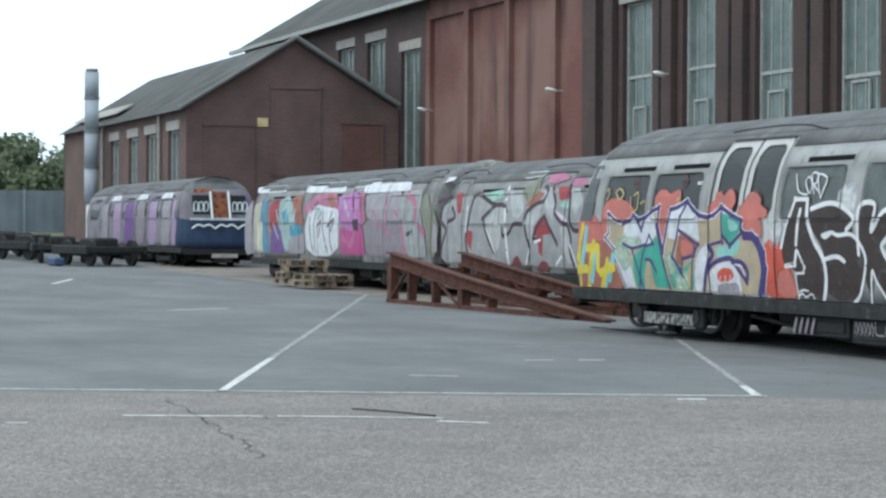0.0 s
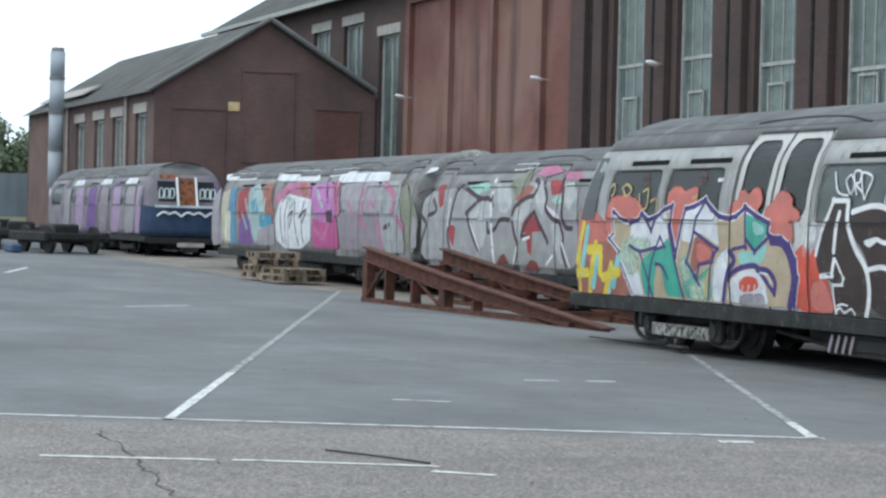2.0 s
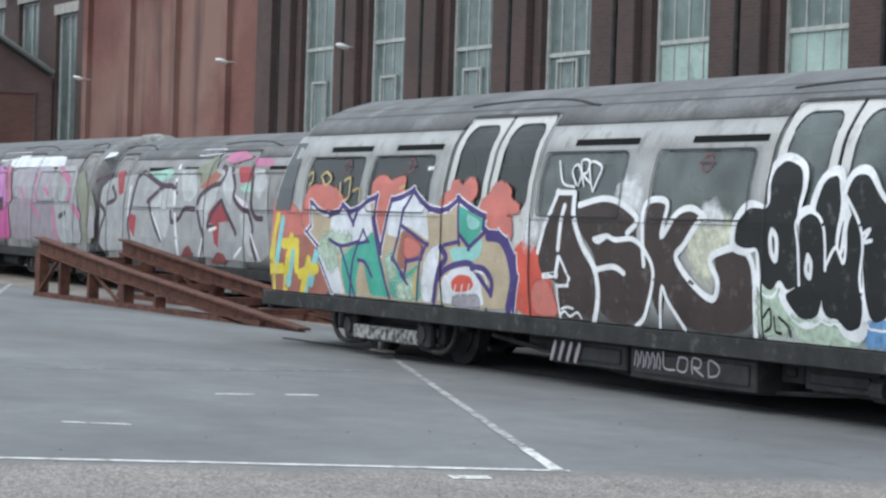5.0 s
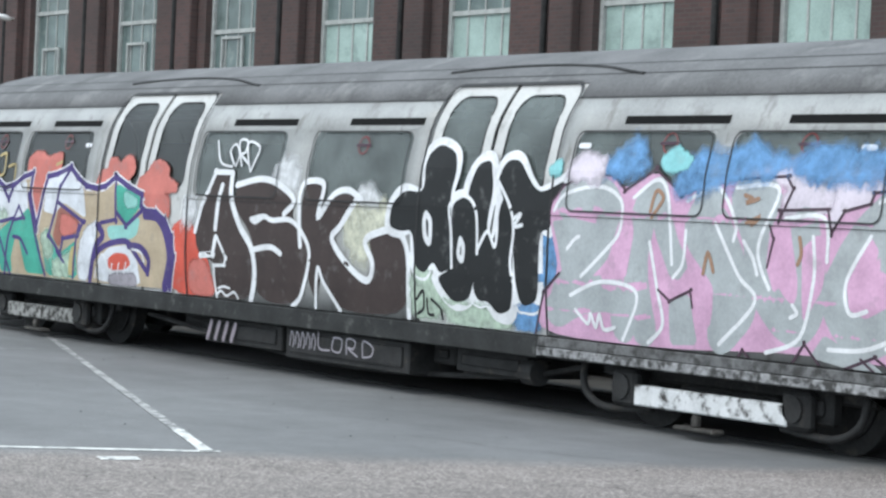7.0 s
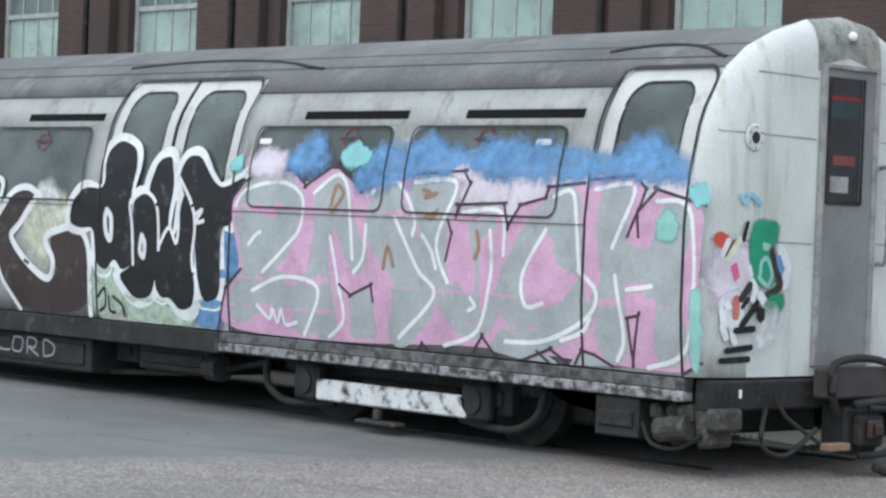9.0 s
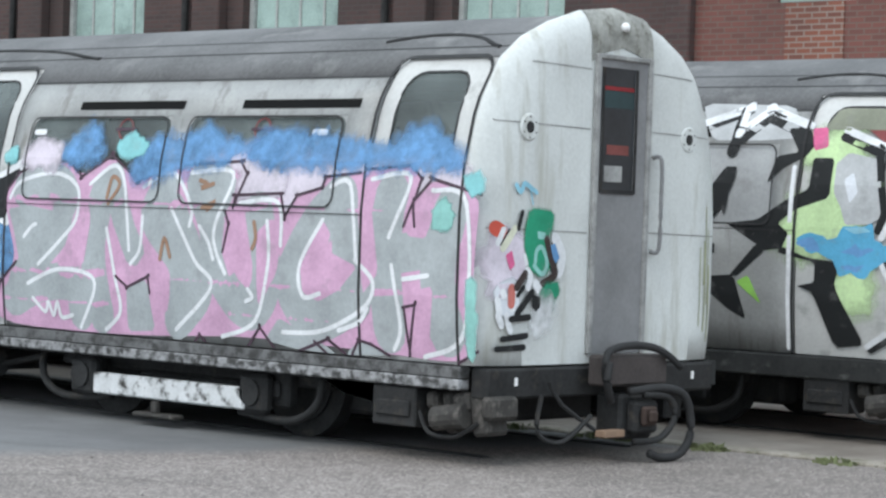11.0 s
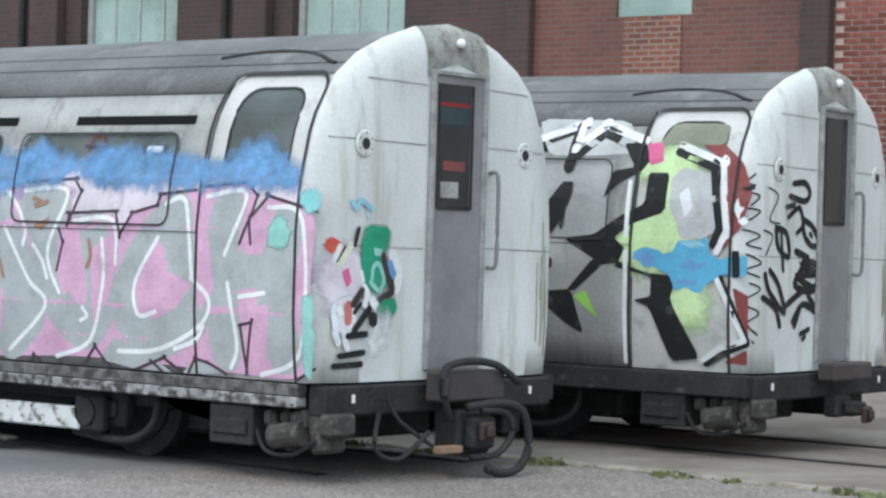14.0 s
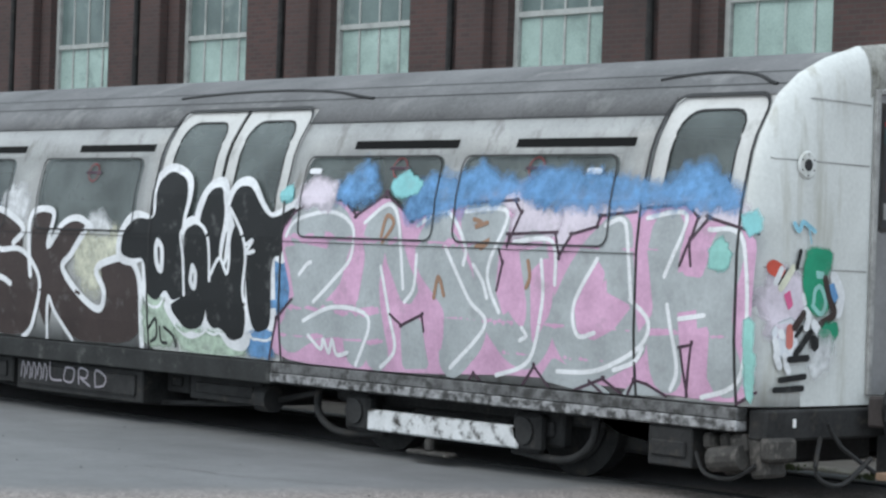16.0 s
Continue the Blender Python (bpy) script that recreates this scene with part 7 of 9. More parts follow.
stroke(car_1, "graffiti_highlight", "white", 153, ((-1.64, 0.71), (-1.28, 0.74), (-0.92, 0.90), (-0.84, 1.06), (-1.00, 1.19)), 0.030)
stroke(car_1, "graffiti_highlight", "white", 154, ((-1.24, 1.64), (-1.07, 1.65), (-0.99, 1.19)), 0.030)
stroke(car_1, "graffiti_highlight", "white", 155, ((-0.89, 1.69), (-0.57, 1.71), (-0.72, 1.34)), 0.030)
stroke(car_1, "graffiti_highlight", "white", 156, ((-0.38, 1.63), (-0.10, 1.55), (-0.09, 0.81), (-0.42, 0.63)), 0.030)
stroke(car_1, "graffiti_highlight", "white", 157, ((-0.69, 1.17), (-0.61, 0.81), (-0.67, 0.66)), 0.030)
stroke(car_1, "graffiti_highlight", "white", 158, ((-0.59, 1.09), (-0.39, 1.12)), 0.030)
stroke(car_1, "graffiti_highlight", "white", 159, ((-1.14, 0.75), (-0.96, 0.81), (-0.89, 0.90)), 0.030)
stroke(car_1, "graffiti_outline", "plum", 160, ((-4.48, 1.57), (-4.36, 1.69), (-4.36, 1.69), (-4.09, 1.78), (-4.09, 1.78), (-3.82, 1.77), (-3.82, 1.77), (-3.67, 1.67), (-3.67, 1.67), (-3.37, 1.82), (-3.37, 1.82), (-3.07, 1.65), (-3.07, 1.65), (-2.69, 1.78)), 0.020)
stroke(car_1, "graffiti_outline", "plum", 161, ((-2.64, 1.76), (-2.08, 1.79), (-2.08, 1.79), (-2.01, 1.71), (-2.01, 1.71), (-2.11, 1.50), (-2.11, 1.50), (-2.10, 1.57), (-2.10, 1.57), (-1.66, 1.59)), 0.020)
stroke(car_1, "graffiti_outline", "plum", 162, ((-3.26, 1.00), (-3.14, 0.93), (-3.14, 0.93), (-2.93, 1.01), (-2.93, 1.01), (-2.91, 0.90)), 0.020)
stroke(car_1, "graffiti_outline", "plum", 163, ((-2.19, 1.47), (-2.15, 1.38), (-2.15, 1.38), (-2.20, 1.20)), 0.020)
stroke(car_1, "graffiti_outline", "plum", 164, ((-2.48, 0.60), (-2.43, 0.65), (-2.43, 0.65), (-2.37, 0.60)), 0.020)
stroke(car_1, "graffiti_outline", "plum", 165, ((-1.97, 0.60), (-1.85, 0.73), (-1.85, 0.73), (-1.72, 0.60)), 0.020)
stroke(car_1, "graffiti_outline", "plum", 166, ((-1.68, 1.59), (-1.63, 1.44), (-1.63, 1.44), (-1.53, 1.58), (-1.53, 1.58), (-1.32, 1.63), (-1.32, 1.63), (-1.29, 1.70), (-1.29, 1.70), (-0.99, 1.73)), 0.020)
stroke(car_1, "graffiti_outline", "plum", 167, ((-0.95, 1.75), (-0.57, 1.78), (-0.57, 1.78), (-0.48, 1.70), (-0.48, 1.70), (-0.52, 1.57)), 0.020)
stroke(car_1, "graffiti_outline", "plum", 168, ((-0.51, 1.58), (-0.39, 1.70), (-0.39, 1.70), (0.01, 1.61)), 0.020)
stroke(car_1, "graffiti_outline", "plum", 169, ((-0.59, 0.92), (-0.49, 0.94), (-0.49, 0.94), (-0.54, 0.66), (-0.54, 0.66), (-0.58, 0.92)), 0.020)
stroke(car_1, "graffiti_outline", "plum", 170, ((-0.60, 1.41), (-0.53, 1.56), (-0.53, 1.56), (-0.51, 1.41)), 0.020)
stroke(car_1, "graffiti_outline", "plum", 171, ((-1.36, 0.67), (-1.25, 0.60)), 0.020)
stroke(car_1, "graffiti_outline", "plum", 172, ((-1.50, 0.60), (-1.24, 0.69), (-1.24, 0.69), (-1.09, 0.61)), 0.020)
stroke(car_1, "graffiti_outline", "plum", 173, ((-1.03, 0.61), (-0.97, 0.70), (-0.97, 0.70), (-0.86, 0.68), (-0.86, 0.68), (-0.71, 0.62)), 0.020)
stroke(car_1, "graffiti_outline", "plum", 174, ((-4.64, 0.61), (-4.53, 0.91), (-4.53, 0.91), (-4.35, 1.06)), 0.020)
stroke(car_1, "graffiti_outline", "plum", 175, ((-0.15, 0.61), (0.01, 0.69)), 0.020)
stroke(car_1, "graffiti_stroke", "tan2", 176, ((-3.38, 1.53), (-3.34, 1.67), (-3.26, 1.62), (-3.36, 1.49)), 0.030)
stroke(car_1, "graffiti_stroke", "tan2", 177, ((-2.81, 1.13), (-2.77, 1.27), (-2.71, 1.15)), 0.030)
stroke(car_1, "graffiti_stroke", "tan2", 178, ((-2.45, 1.66), (-2.38, 1.64), (-2.43, 1.61), (-2.32, 1.64)), 0.030)
stroke(car_1, "graffiti_stroke", "tan2", 179, ((-2.41, 1.48), (-2.29, 1.52), (-2.36, 1.47)), 0.030)
stroke(car_1, "graffiti_stroke", "tan2", 180, ((-1.91, 1.40), (-1.89, 1.30), (-1.92, 1.23)), 0.030)
stroke(car_1, "graffiti_tag", "white", 181, ((-4.16, 0.81), (-4.03, 0.72), (-3.99, 0.79), (-3.94, 0.70), (-3.89, 0.79), (-3.85, 0.69), (-3.73, 0.71)), 0.030)
stroke(car_1, "graffiti_tag", "white", 182, ((-1.95, 0.97), (-1.91, 0.92), (-1.97, 0.89)), 0.030)
fill(car_1, "graffiti_fill", "blue", 183, ((-3.92, 1.81), (-3.79, 1.92), (-3.58, 2.02), (-3.51, 1.81), (-3.71, 1.77)))
fill(car_1, "graffiti_fill", "blue", 184, ((-3.12, 1.73), (-3.01, 1.87), (-2.93, 1.94), (-2.70, 1.88), (-2.59, 1.94), (-2.44, 2.00), (-2.31, 1.91), (-2.04, 1.88), (-1.73, 1.92), (-1.69, 1.80), (-1.90, 1.83), (-2.04, 1.88), (-2.22, 1.82), (-2.64, 1.76), (-3.07, 1.67)))
fill(car_1, "graffiti_fill", "blue", 185, ((-1.98, 1.89), (-1.76, 1.98), (-1.42, 1.93), (-1.03, 1.90), (-0.72, 1.88), (-0.52, 2.01), (-0.29, 1.91), (-0.16, 1.78), (-0.70, 1.79), (-1.00, 1.79), (-1.30, 1.77), (-1.95, 1.80)))
fill(car_1, "graffiti_fill", "cyan", 186, ((-3.35, 1.87), (-3.28, 1.93), (-3.19, 1.97), (-3.14, 1.93), (-3.01, 1.91), (-3.10, 1.81), (-3.25, 1.83)))
fill(car_1, "graffiti_fill", "palepink", 187, ((-4.32, 1.80), (-4.17, 1.91), (-3.98, 1.86), (-3.93, 1.79), (-4.16, 1.75)))
fill(car_1, "graffiti_fill", "cyan", 188, ((-4.56, 1.81), (-4.48, 1.85), (-4.42, 1.81), (-4.47, 1.75)))
fill(car_1, "graffiti_fill", "cyan", 189, ((-0.14, 1.70), (-0.04, 1.73), (0.02, 1.65), (-0.06, 1.61)))
fill(car_1, "graffiti_fill", "teal2", 190, ((-0.36, 1.51), (-0.23, 1.57), (-0.20, 1.42), (-0.34, 1.41)))
fill(car_1, "graffiti_fill", "teal2", 191, ((-0.06, 1.15), (-0.01, 1.05), (-0.02, 0.69), (-0.06, 0.63)))
# splashes on the white end
fill(car_1, "graffiti_splash", "palepink", 192, ((0.11, 1.23), (0.19, 1.34), (0.35, 1.37), (0.41, 1.22), (0.33, 1.11), (0.23, 1.06), (0.16, 1.10)), face="end")
fill(car_1, "graffiti_splash", "palewhite", 193, ((0.17, 1.06), (0.33, 1.11), (0.35, 0.99), (0.31, 0.90), (0.22, 0.92)), face="end")
stroke(car_1, "graffiti_splash", "white", 194, ((0.19, 0.99), (0.20, 0.96)), 0.045, face="end")
stroke(car_1, "graffiti_splash", "white", 195, ((0.20, 0.95), (0.21, 0.92)), 0.045, face="end")
stroke(car_1, "graffiti_splash", "white", 196, ((0.20, 0.90), (0.23, 0.84)), 0.045, face="end")
stroke(car_1, "graffiti_splash", "white", 197, ((0.27, 0.90), (0.28, 0.86)), 0.045, face="end")
stroke(car_1, "graffiti_splash", "white", 198, ((0.30, 0.97), (0.31, 0.94)), 0.045, face="end")
stroke(car_1, "graffiti_splash", "white", 199, ((0.28, 0.85), (0.30, 0.81)), 0.045, face="end")
stroke(car_1, "graffiti_splash", "white", 200, ((0.23, 1.04), (0.24, 1.02)), 0.045, face="end")
stroke(car_1, "graffiti_splash", "white", 201, ((0.32, 1.04), (0.33, 1.01)), 0.045, face="end")
stroke(car_1, "graffiti_splash", "salmon", 202, ((0.30, 1.06), (0.30, 0.97)), 0.060, face="end")
stroke(car_1, "graffiti_splash", "red", 203, ((0.16, 1.42), (0.20, 1.40)), 0.090, face="end")
stroke(car_1, "graffiti_splash", "white", 204, ((0.22, 1.41), (0.18, 1.33)), 0.040, face="end")
stroke(car_1, "graffiti_splash", "cream", 205, ((0.31, 1.42), (0.22, 1.30)), 0.045, face="end")
stroke(car_1, "graffiti_splash", "black", 206, ((0.26, 1.41), (0.20, 1.32)), 0.012, face="end")
stroke(car_1, "graffiti_splash", "black", 207, ((0.37, 1.52), (0.34, 1.42)), 0.030, face="end")
fill(car_1, "graffiti_splash", "rose", 208, ((0.24, 1.26), (0.29, 1.29), (0.32, 1.20), (0.28, 1.17)), face="end")
fill(car_1, "graffiti_splash", "green", 209, ((0.45, 1.53), (0.64, 1.52), (0.63, 1.42), (0.58, 1.36), (0.60, 1.31), (0.62, 1.18), (0.52, 1.16), (0.43, 1.23), (0.41, 1.38)), face="end")
stroke(car_1, "graffiti_splash", "teal2", 210, ((0.50, 1.22), (0.51, 1.29), (0.56, 1.31), (0.61, 1.22), (0.57, 1.15), (0.49, 1.20)), 0.030, face="end")
fill(car_1, "graffiti_splash", "teal2", 211, ((0.51, 1.41), (0.59, 1.40), (0.58, 1.36), (0.52, 1.36)), face="end")
stroke(car_1, "graffiti_splash", "white", 212, ((0.68, 1.37), (0.75, 1.27), (0.73, 1.16)), 0.070, face="end")
fill(car_1, "graffiti_splash", "blue", 213, ((0.63, 1.32), (0.68, 1.34), (0.73, 1.25), (0.69, 1.21), (0.64, 1.24)), face="end")
stroke(car_1, "graffiti_splash", "umber", 214, ((0.60, 1.36), (0.64, 1.25), (0.69, 1.15), (0.57, 1.09)), 0.050, face="end")
stroke(car_1, "graffiti_splash", "white", 215, ((0.43, 1.17), (0.46, 1.13), (0.44, 1.07)), 0.050, face="end")
stroke(car_1, "graffiti_splash", "white", 216, ((0.51, 1.09), (0.56, 1.04)), 0.060, face="end")
stroke(car_1, "graffiti_splash", "white", 217, ((0.40, 1.26), (0.42, 1.21)), 0.030, face="end")
fill(car_1, "graffiti_splash", "green", 218, ((0.57, 1.04), (0.62, 1.07), (0.70, 1.09), (0.73, 1.04), (0.68, 1.01), (0.67, 0.94), (0.60, 0.96)), face="end")
fill(car_1, "graffiti_splash", "white", 219, ((0.56, 0.95), (0.67, 0.97), (0.63, 0.86), (0.56, 0.80), (0.53, 0.86)), face="end")
stroke(car_1, "graffiti_splash", "umber", 220, ((0.41, 1.15), (0.34, 1.07)), 0.050, face="end")
stroke(car_1, "graffiti_splash", "black", 221, ((0.40, 1.07), (0.35, 1.02)), 0.030, face="end")
stroke(car_1, "graffiti_splash", "black", 222, ((0.48, 1.04), (0.35, 0.91)), 0.045, face="end")
fill(car_1, "graffiti_splash", "black", 223, ((0.48, 1.03), (0.56, 1.01), (0.56, 0.95), (0.52, 0.92), (0.48, 0.95)), face="end")
stroke(car_1, "graffiti_splash", "black", 224, ((0.30, 0.88), (0.46, 0.89)), 0.040, face="end")
stroke(car_1, "graffiti_splash", "black", 225, ((0.24, 0.76), (0.44, 0.78)), 0.038, face="end")
stroke(car_1, "graffiti_splash", "black", 226, ((0.20, 0.70), (0.42, 0.71)), 0.038, face="end")
stroke(car_1, "graffiti_splash", "blue2", 227, ((0.31, 1.68), (0.35, 1.64), (0.38, 1.69), (0.43, 1.67), (0.49, 1.64)), 0.030, face="end")
stroke(car_1, "graffiti_splash", "blue2", 228, ((0.43, 1.67), (0.46, 1.57)), 0.012, face="end")
# black and chrome piece on the inner car
fill(car_r, "graffiti_fill", "lime", 1, ((-1.00, 1.39), (-1.05, 1.49), (-0.95, 1.51), (-0.85, 1.64), (-0.69, 1.74), (-0.73, 1.99), (-0.93, 2.01), (-0.64, 2.13), (-0.55, 2.07), (-0.47, 1.75), (-0.51, 1.55), (-0.56, 1.43), (-0.94, 1.40)))
fill(car_r, "graffiti_fill", "lime", 2, ((-0.63, 1.12), (-0.44, 1.17), (-0.39, 1.03), (-0.54, 0.97)))
fill(car_r, "graffiti_fill", "lime2", 3, ((-1.42, 1.09), (-1.32, 1.14), (-1.20, 0.93)))
fill(car_r, "graffiti_fill", "chrome", 4, ((-0.67, 1.95), (-0.58, 2.03), (-0.33, 1.98), (-0.26, 1.59), (-0.36, 1.53), (-0.55, 1.52), (-0.60, 1.65), (-0.66, 1.74)))
fill(car_r, "graffiti_fill", "palewhite", 5, ((-0.59, 1.84), (-0.52, 1.89), (-0.47, 1.75), (-0.53, 1.67)))
fill(car_r, "graffiti_fill", "maroon", 6, ((-0.50, 2.22), (-0.31, 2.21), (-0.11, 2.06), (-0.01, 1.85), (-0.08, 1.61), (-0.23, 1.44), (-0.18, 1.65), (-0.26, 2.06)))
fill(car_r, "graffiti_fill", "maroon", 7, ((-0.13, 1.20), (-0.00, 1.14), (0.00, 0.83), (-0.06, 0.95)))
fill(car_r, "graffiti_fill", "maroon", 8, ((-0.20, 0.67), (-0.01, 0.77), (-0.01, 0.66)))
fill(car_r, "graffiti_fill", "chrome", 9, ((-1.91, 2.39), (-1.12, 2.37), (-0.98, 2.13), (-1.31, 2.11), (-1.72, 2.11)))
fill(car_r, "window_glass", "olive", 9, ((-0.82, 2.19), (-0.28, 2.19), (-0.3, 2.345), (-0.74, 2.35)))
fill(car_r, "graffiti_letter", "black", 10, ((-1.72, 1.71), (-1.57, 1.92), (-1.48, 1.92), (-1.48, 1.83), (-1.55, 1.65), (-1.63, 1.54), (-1.70, 1.53)))
fill(car_r, "graffiti_letter", "black", 11, ((-1.52, 1.51), (-1.26, 1.54), (-1.07, 1.67), (-0.86, 1.77), (-0.86, 1.99), (-0.69, 1.99), (-0.69, 1.71), (-0.96, 1.62), (-1.09, 1.52), (-1.00, 1.45), (-1.05, 1.34), (-1.21, 1.32), (-1.25, 1.36)))
fill(car_r, "graffiti_letter", "black", 12, ((-1.07, 1.36), (-0.83, 1.28), (-0.58, 1.26), (-0.62, 1.09), (-0.38, 0.69), (-0.61, 0.66), (-0.79, 1.04), (-0.92, 1.08), (-0.78, 1.11), (-0.78, 1.25), (-1.08, 1.31)))
fill(car_r, "graffiti_letter", "black", 13, ((-1.26, 1.37), (-1.19, 1.32), (-1.41, 1.13), (-1.48, 1.13)))
fill(car_r, "graffiti_letter", "black", 14, ((-1.68, 1.12), (-1.44, 1.14), (-1.33, 0.82), (-1.48, 0.89), (-1.68, 1.03)))
fill(car_r, "graffiti_letter", "black", 15, ((-1.21, 1.80), (-1.16, 2.00), (-0.98, 2.03), (-1.11, 2.20), (-0.93, 2.21), (-0.86, 2.08), (-0.92, 2.00), (-1.10, 1.91)))
fill(car_r, "graffiti_letter", "black", 16, ((-1.70, 1.36), (-1.61, 1.36), (-1.61, 1.29), (-1.70, 1.28)))
fill(car_r, "graffiti_letter", "black", 17, ((-1.57, 1.73), (-1.52, 1.71), (-1.54, 1.56), (-1.57, 1.61)))
stroke(car_r, "graffiti_outline", "black", 18, ((-1.83, 2.21), (-1.51, 2.33), (-1.51, 2.33), (-1.52, 2.11), (-1.52, 2.11), (-1.54, 2.03)), 0.090)
stroke(car_r, "graffiti_outline", "black", 19, ((-1.47, 2.13), (-1.29, 2.29), (-1.29, 2.29), (-0.96, 2.17)), 0.090)
stroke(car_r, "graffiti_outline", "white", 20, ((-1.85, 2.23), (-1.50, 2.35), (-1.50, 2.35), (-1.50, 2.18), (-1.50, 2.18), (-1.30, 2.34), (-1.30, 2.34), (-0.93, 2.22)), 0.060)
stroke(car_r, "graffiti_outline", "black", 21, ((-0.64, 2.14), (-0.34, 2.03), (-0.34, 2.03), (-0.25, 1.61), (-0.25, 1.61), (-0.29, 1.49)), 0.060)
stroke(car_r, "graffiti_outline", "white", 22, ((-0.63, 2.19), (-0.27, 2.06), (-0.27, 2.06), (-0.19, 1.58), (-0.19, 1.58), (-0.26, 1.44)), 0.050)
stroke(car_r, "graffiti_outline", "black", 23, ((-0.25, 1.30), (-0.01, 0.83)), 0.050)
stroke(car_r, "graffiti_outline", "white", 24, ((-0.28, 1.30), (-0.03, 0.83)), 0.040)
stroke(car_r, "graffiti_outline", "black", 25, ((-0.01, 0.81), (-0.17, 0.75), (-0.17, 0.75), (-0.33, 0.66)), 0.050)
stroke(car_r, "graffiti_outline", "white", 26, ((-0.03, 0.83), (-0.22, 0.77), (-0.22, 0.77), (-0.36, 0.68)), 0.040)
fill(car_r, "graffiti_fill", "sky", 27, ((-0.94, 1.42), (-0.82, 1.46), (-0.61, 1.43), (-0.56, 1.52), (-0.48, 1.51), (-0.34, 1.53), (-0.31, 1.45), (-0.26, 1.39), (-0.02, 1.42), (-0.01, 1.33), (-0.03, 1.27), (-0.23, 1.27), (-0.33, 1.22), (-0.37, 1.15), (-0.49, 1.17), (-0.59, 1.15), (-0.63, 1.26), (-0.72, 1.31), (-0.86, 1.31)))
fill(car_r, "graffiti_fill", "blue2", 28, ((-0.56, 1.50), (-0.40, 1.51), (-0.34, 1.48), (-0.47, 1.46)))
fill(car_r, "graffiti_fill", "blue", 29, ((-0.94, 1.39), (-0.80, 1.44), (-0.73, 1.33), (-0.89, 1.33)))
fill(car_r, "graffiti_fill", "blue", 30, ((-0.58, 1.34), (-0.45, 1.39), (-0.31, 1.35), (-0.42, 1.30)))
fill(car_r, "graffiti_fill", "blue", 31, ((-0.58, 1.23), (-0.47, 1.25), (-0.39, 1.22), (-0.49, 1.18)))
fill(car_r, "graffiti_fill", "rose", 32, ((-0.91, 2.20), (-0.79, 2.21), (-0.75, 2.07), (-0.86, 2.04)))
fill(car_r, "graffiti_fill", "black", 33, ((-0.14, 1.45), (-0.08, 1.45), (-0.07, 1.27), (-0.13, 1.26)))
stroke(car_r, "graffiti_stroke", "white", 34, ((-1.00, 1.92), (-0.98, 0.64)), 0.035)
fill(car_r, "graffiti_fill", "white", 35, ((-0.15, 1.75), (-0.12, 1.82), (-0.10, 1.76), (-0.06, 1.75), (-0.09, 1.71), (-0.10, 1.66), (-0.13, 1.71)))
fill(car_r, "graffiti_fill", "white", 36, ((-0.11, 1.66), (-0.06, 1.69), (-0.02, 1.66), (-0.05, 1.63), (-0.08, 1.63)))
stroke(car_r, "graffiti_tag", "black", 37, ((0.63, 1.94), (0.81, 1.95), (0.89, 1.88), (0.81, 1.82), (0.58, 1.85)), 0.045, face="end")
stroke(car_r, "graffiti_tag", "black", 38, ((0.56, 1.70), (0.73, 1.77), (0.79, 1.65), (0.70, 1.59)), 0.040, face="end")
stroke(car_r, "graffiti_tag", "black", 39, ((0.79, 1.69), (0.95, 1.64), (1.05, 1.53), (0.96, 1.50), (0.83, 1.57), (0.79, 1.69)), 0.045, face="end")
stroke(car_r, "graffiti_tag", "black", 40, ((0.91, 1.59), (0.94, 1.57)), 0.035, face="end")
stroke(car_r, "graffiti_tag", "black", 41, ((0.38, 1.62), (0.54, 1.58), (0.58, 1.42), (0.42, 1.48), (0.38, 1.60)), 0.045, face="end")
stroke(car_r, "graffiti_tag", "black", 42, ((0.53, 1.77), (0.65, 1.79)), 0.040, face="end")
stroke(car_r, "graffiti_tag", "black", 43, ((0.69, 1.46), (0.88, 1.41), (0.79, 1.36), (1.03, 1.30), (0.72, 1.28), (0.98, 1.20)), 0.050, face="end")
stroke(car_r, "graffiti_tag", "black", 44, ((0.88, 1.39), (1.07, 1.34), (0.98, 1.18), (0.69, 1.22), (0.82, 1.36)), 0.050, face="end")
stroke(car_r, "graffiti_tag", "black", 45, ((0.31, 1.32), (0.44, 1.21), (0.54, 1.02), (0.32, 1.16), (0.25, 1.29)), 0.045, face="end")
stroke(car_r, "graffiti_tag", "black", 46, ((0.23, 1.13), (0.40, 1.05), (0.47, 0.93)), 0.045, face="end")
stroke(car_r, "graffiti_tag", "black", 47, ((0.55, 1.07), (0.83, 1.18), (1.07, 1.21)), 0.050, face="end")
stroke(car_r, "graffiti_tag", "black", 48, ((0.67, 0.96), (0.82, 1.08), (1.04, 1.03), (0.91, 1.14)), 0.050, face="end")
stroke(car_r, "graffiti_tag", "black", 49, ((0.70, 0.93), (0.77, 1.04)), 0.050, face="end")
stroke(car_r, "graffiti_tag", "black", 50, ((0.80, 0.87), (0.93, 0.90)), 0.040, face="end")
stroke(car_r, "graffiti_tag", "black", 51, ((0.84, 0.83), (0.87, 0.85)), 0.040, face="end")
stroke(car_r, "graffiti_tag", "black", 52, ((0.45, 1.61), (0.50, 1.32)), 0.035, face="end")
stroke(car_r, "graffiti_tag", "black", 53, ((0.15, 1.99), (0.04, 1.88), (0.18, 1.84), (0.10, 1.77)), 0.012, face="end")
stroke(car_r, "graffiti_tag", "black", 54, ((0.28, 1.90), (0.40, 1.84), (0.29, 1.68), (0.43, 1.65)), 0.012, face="end")
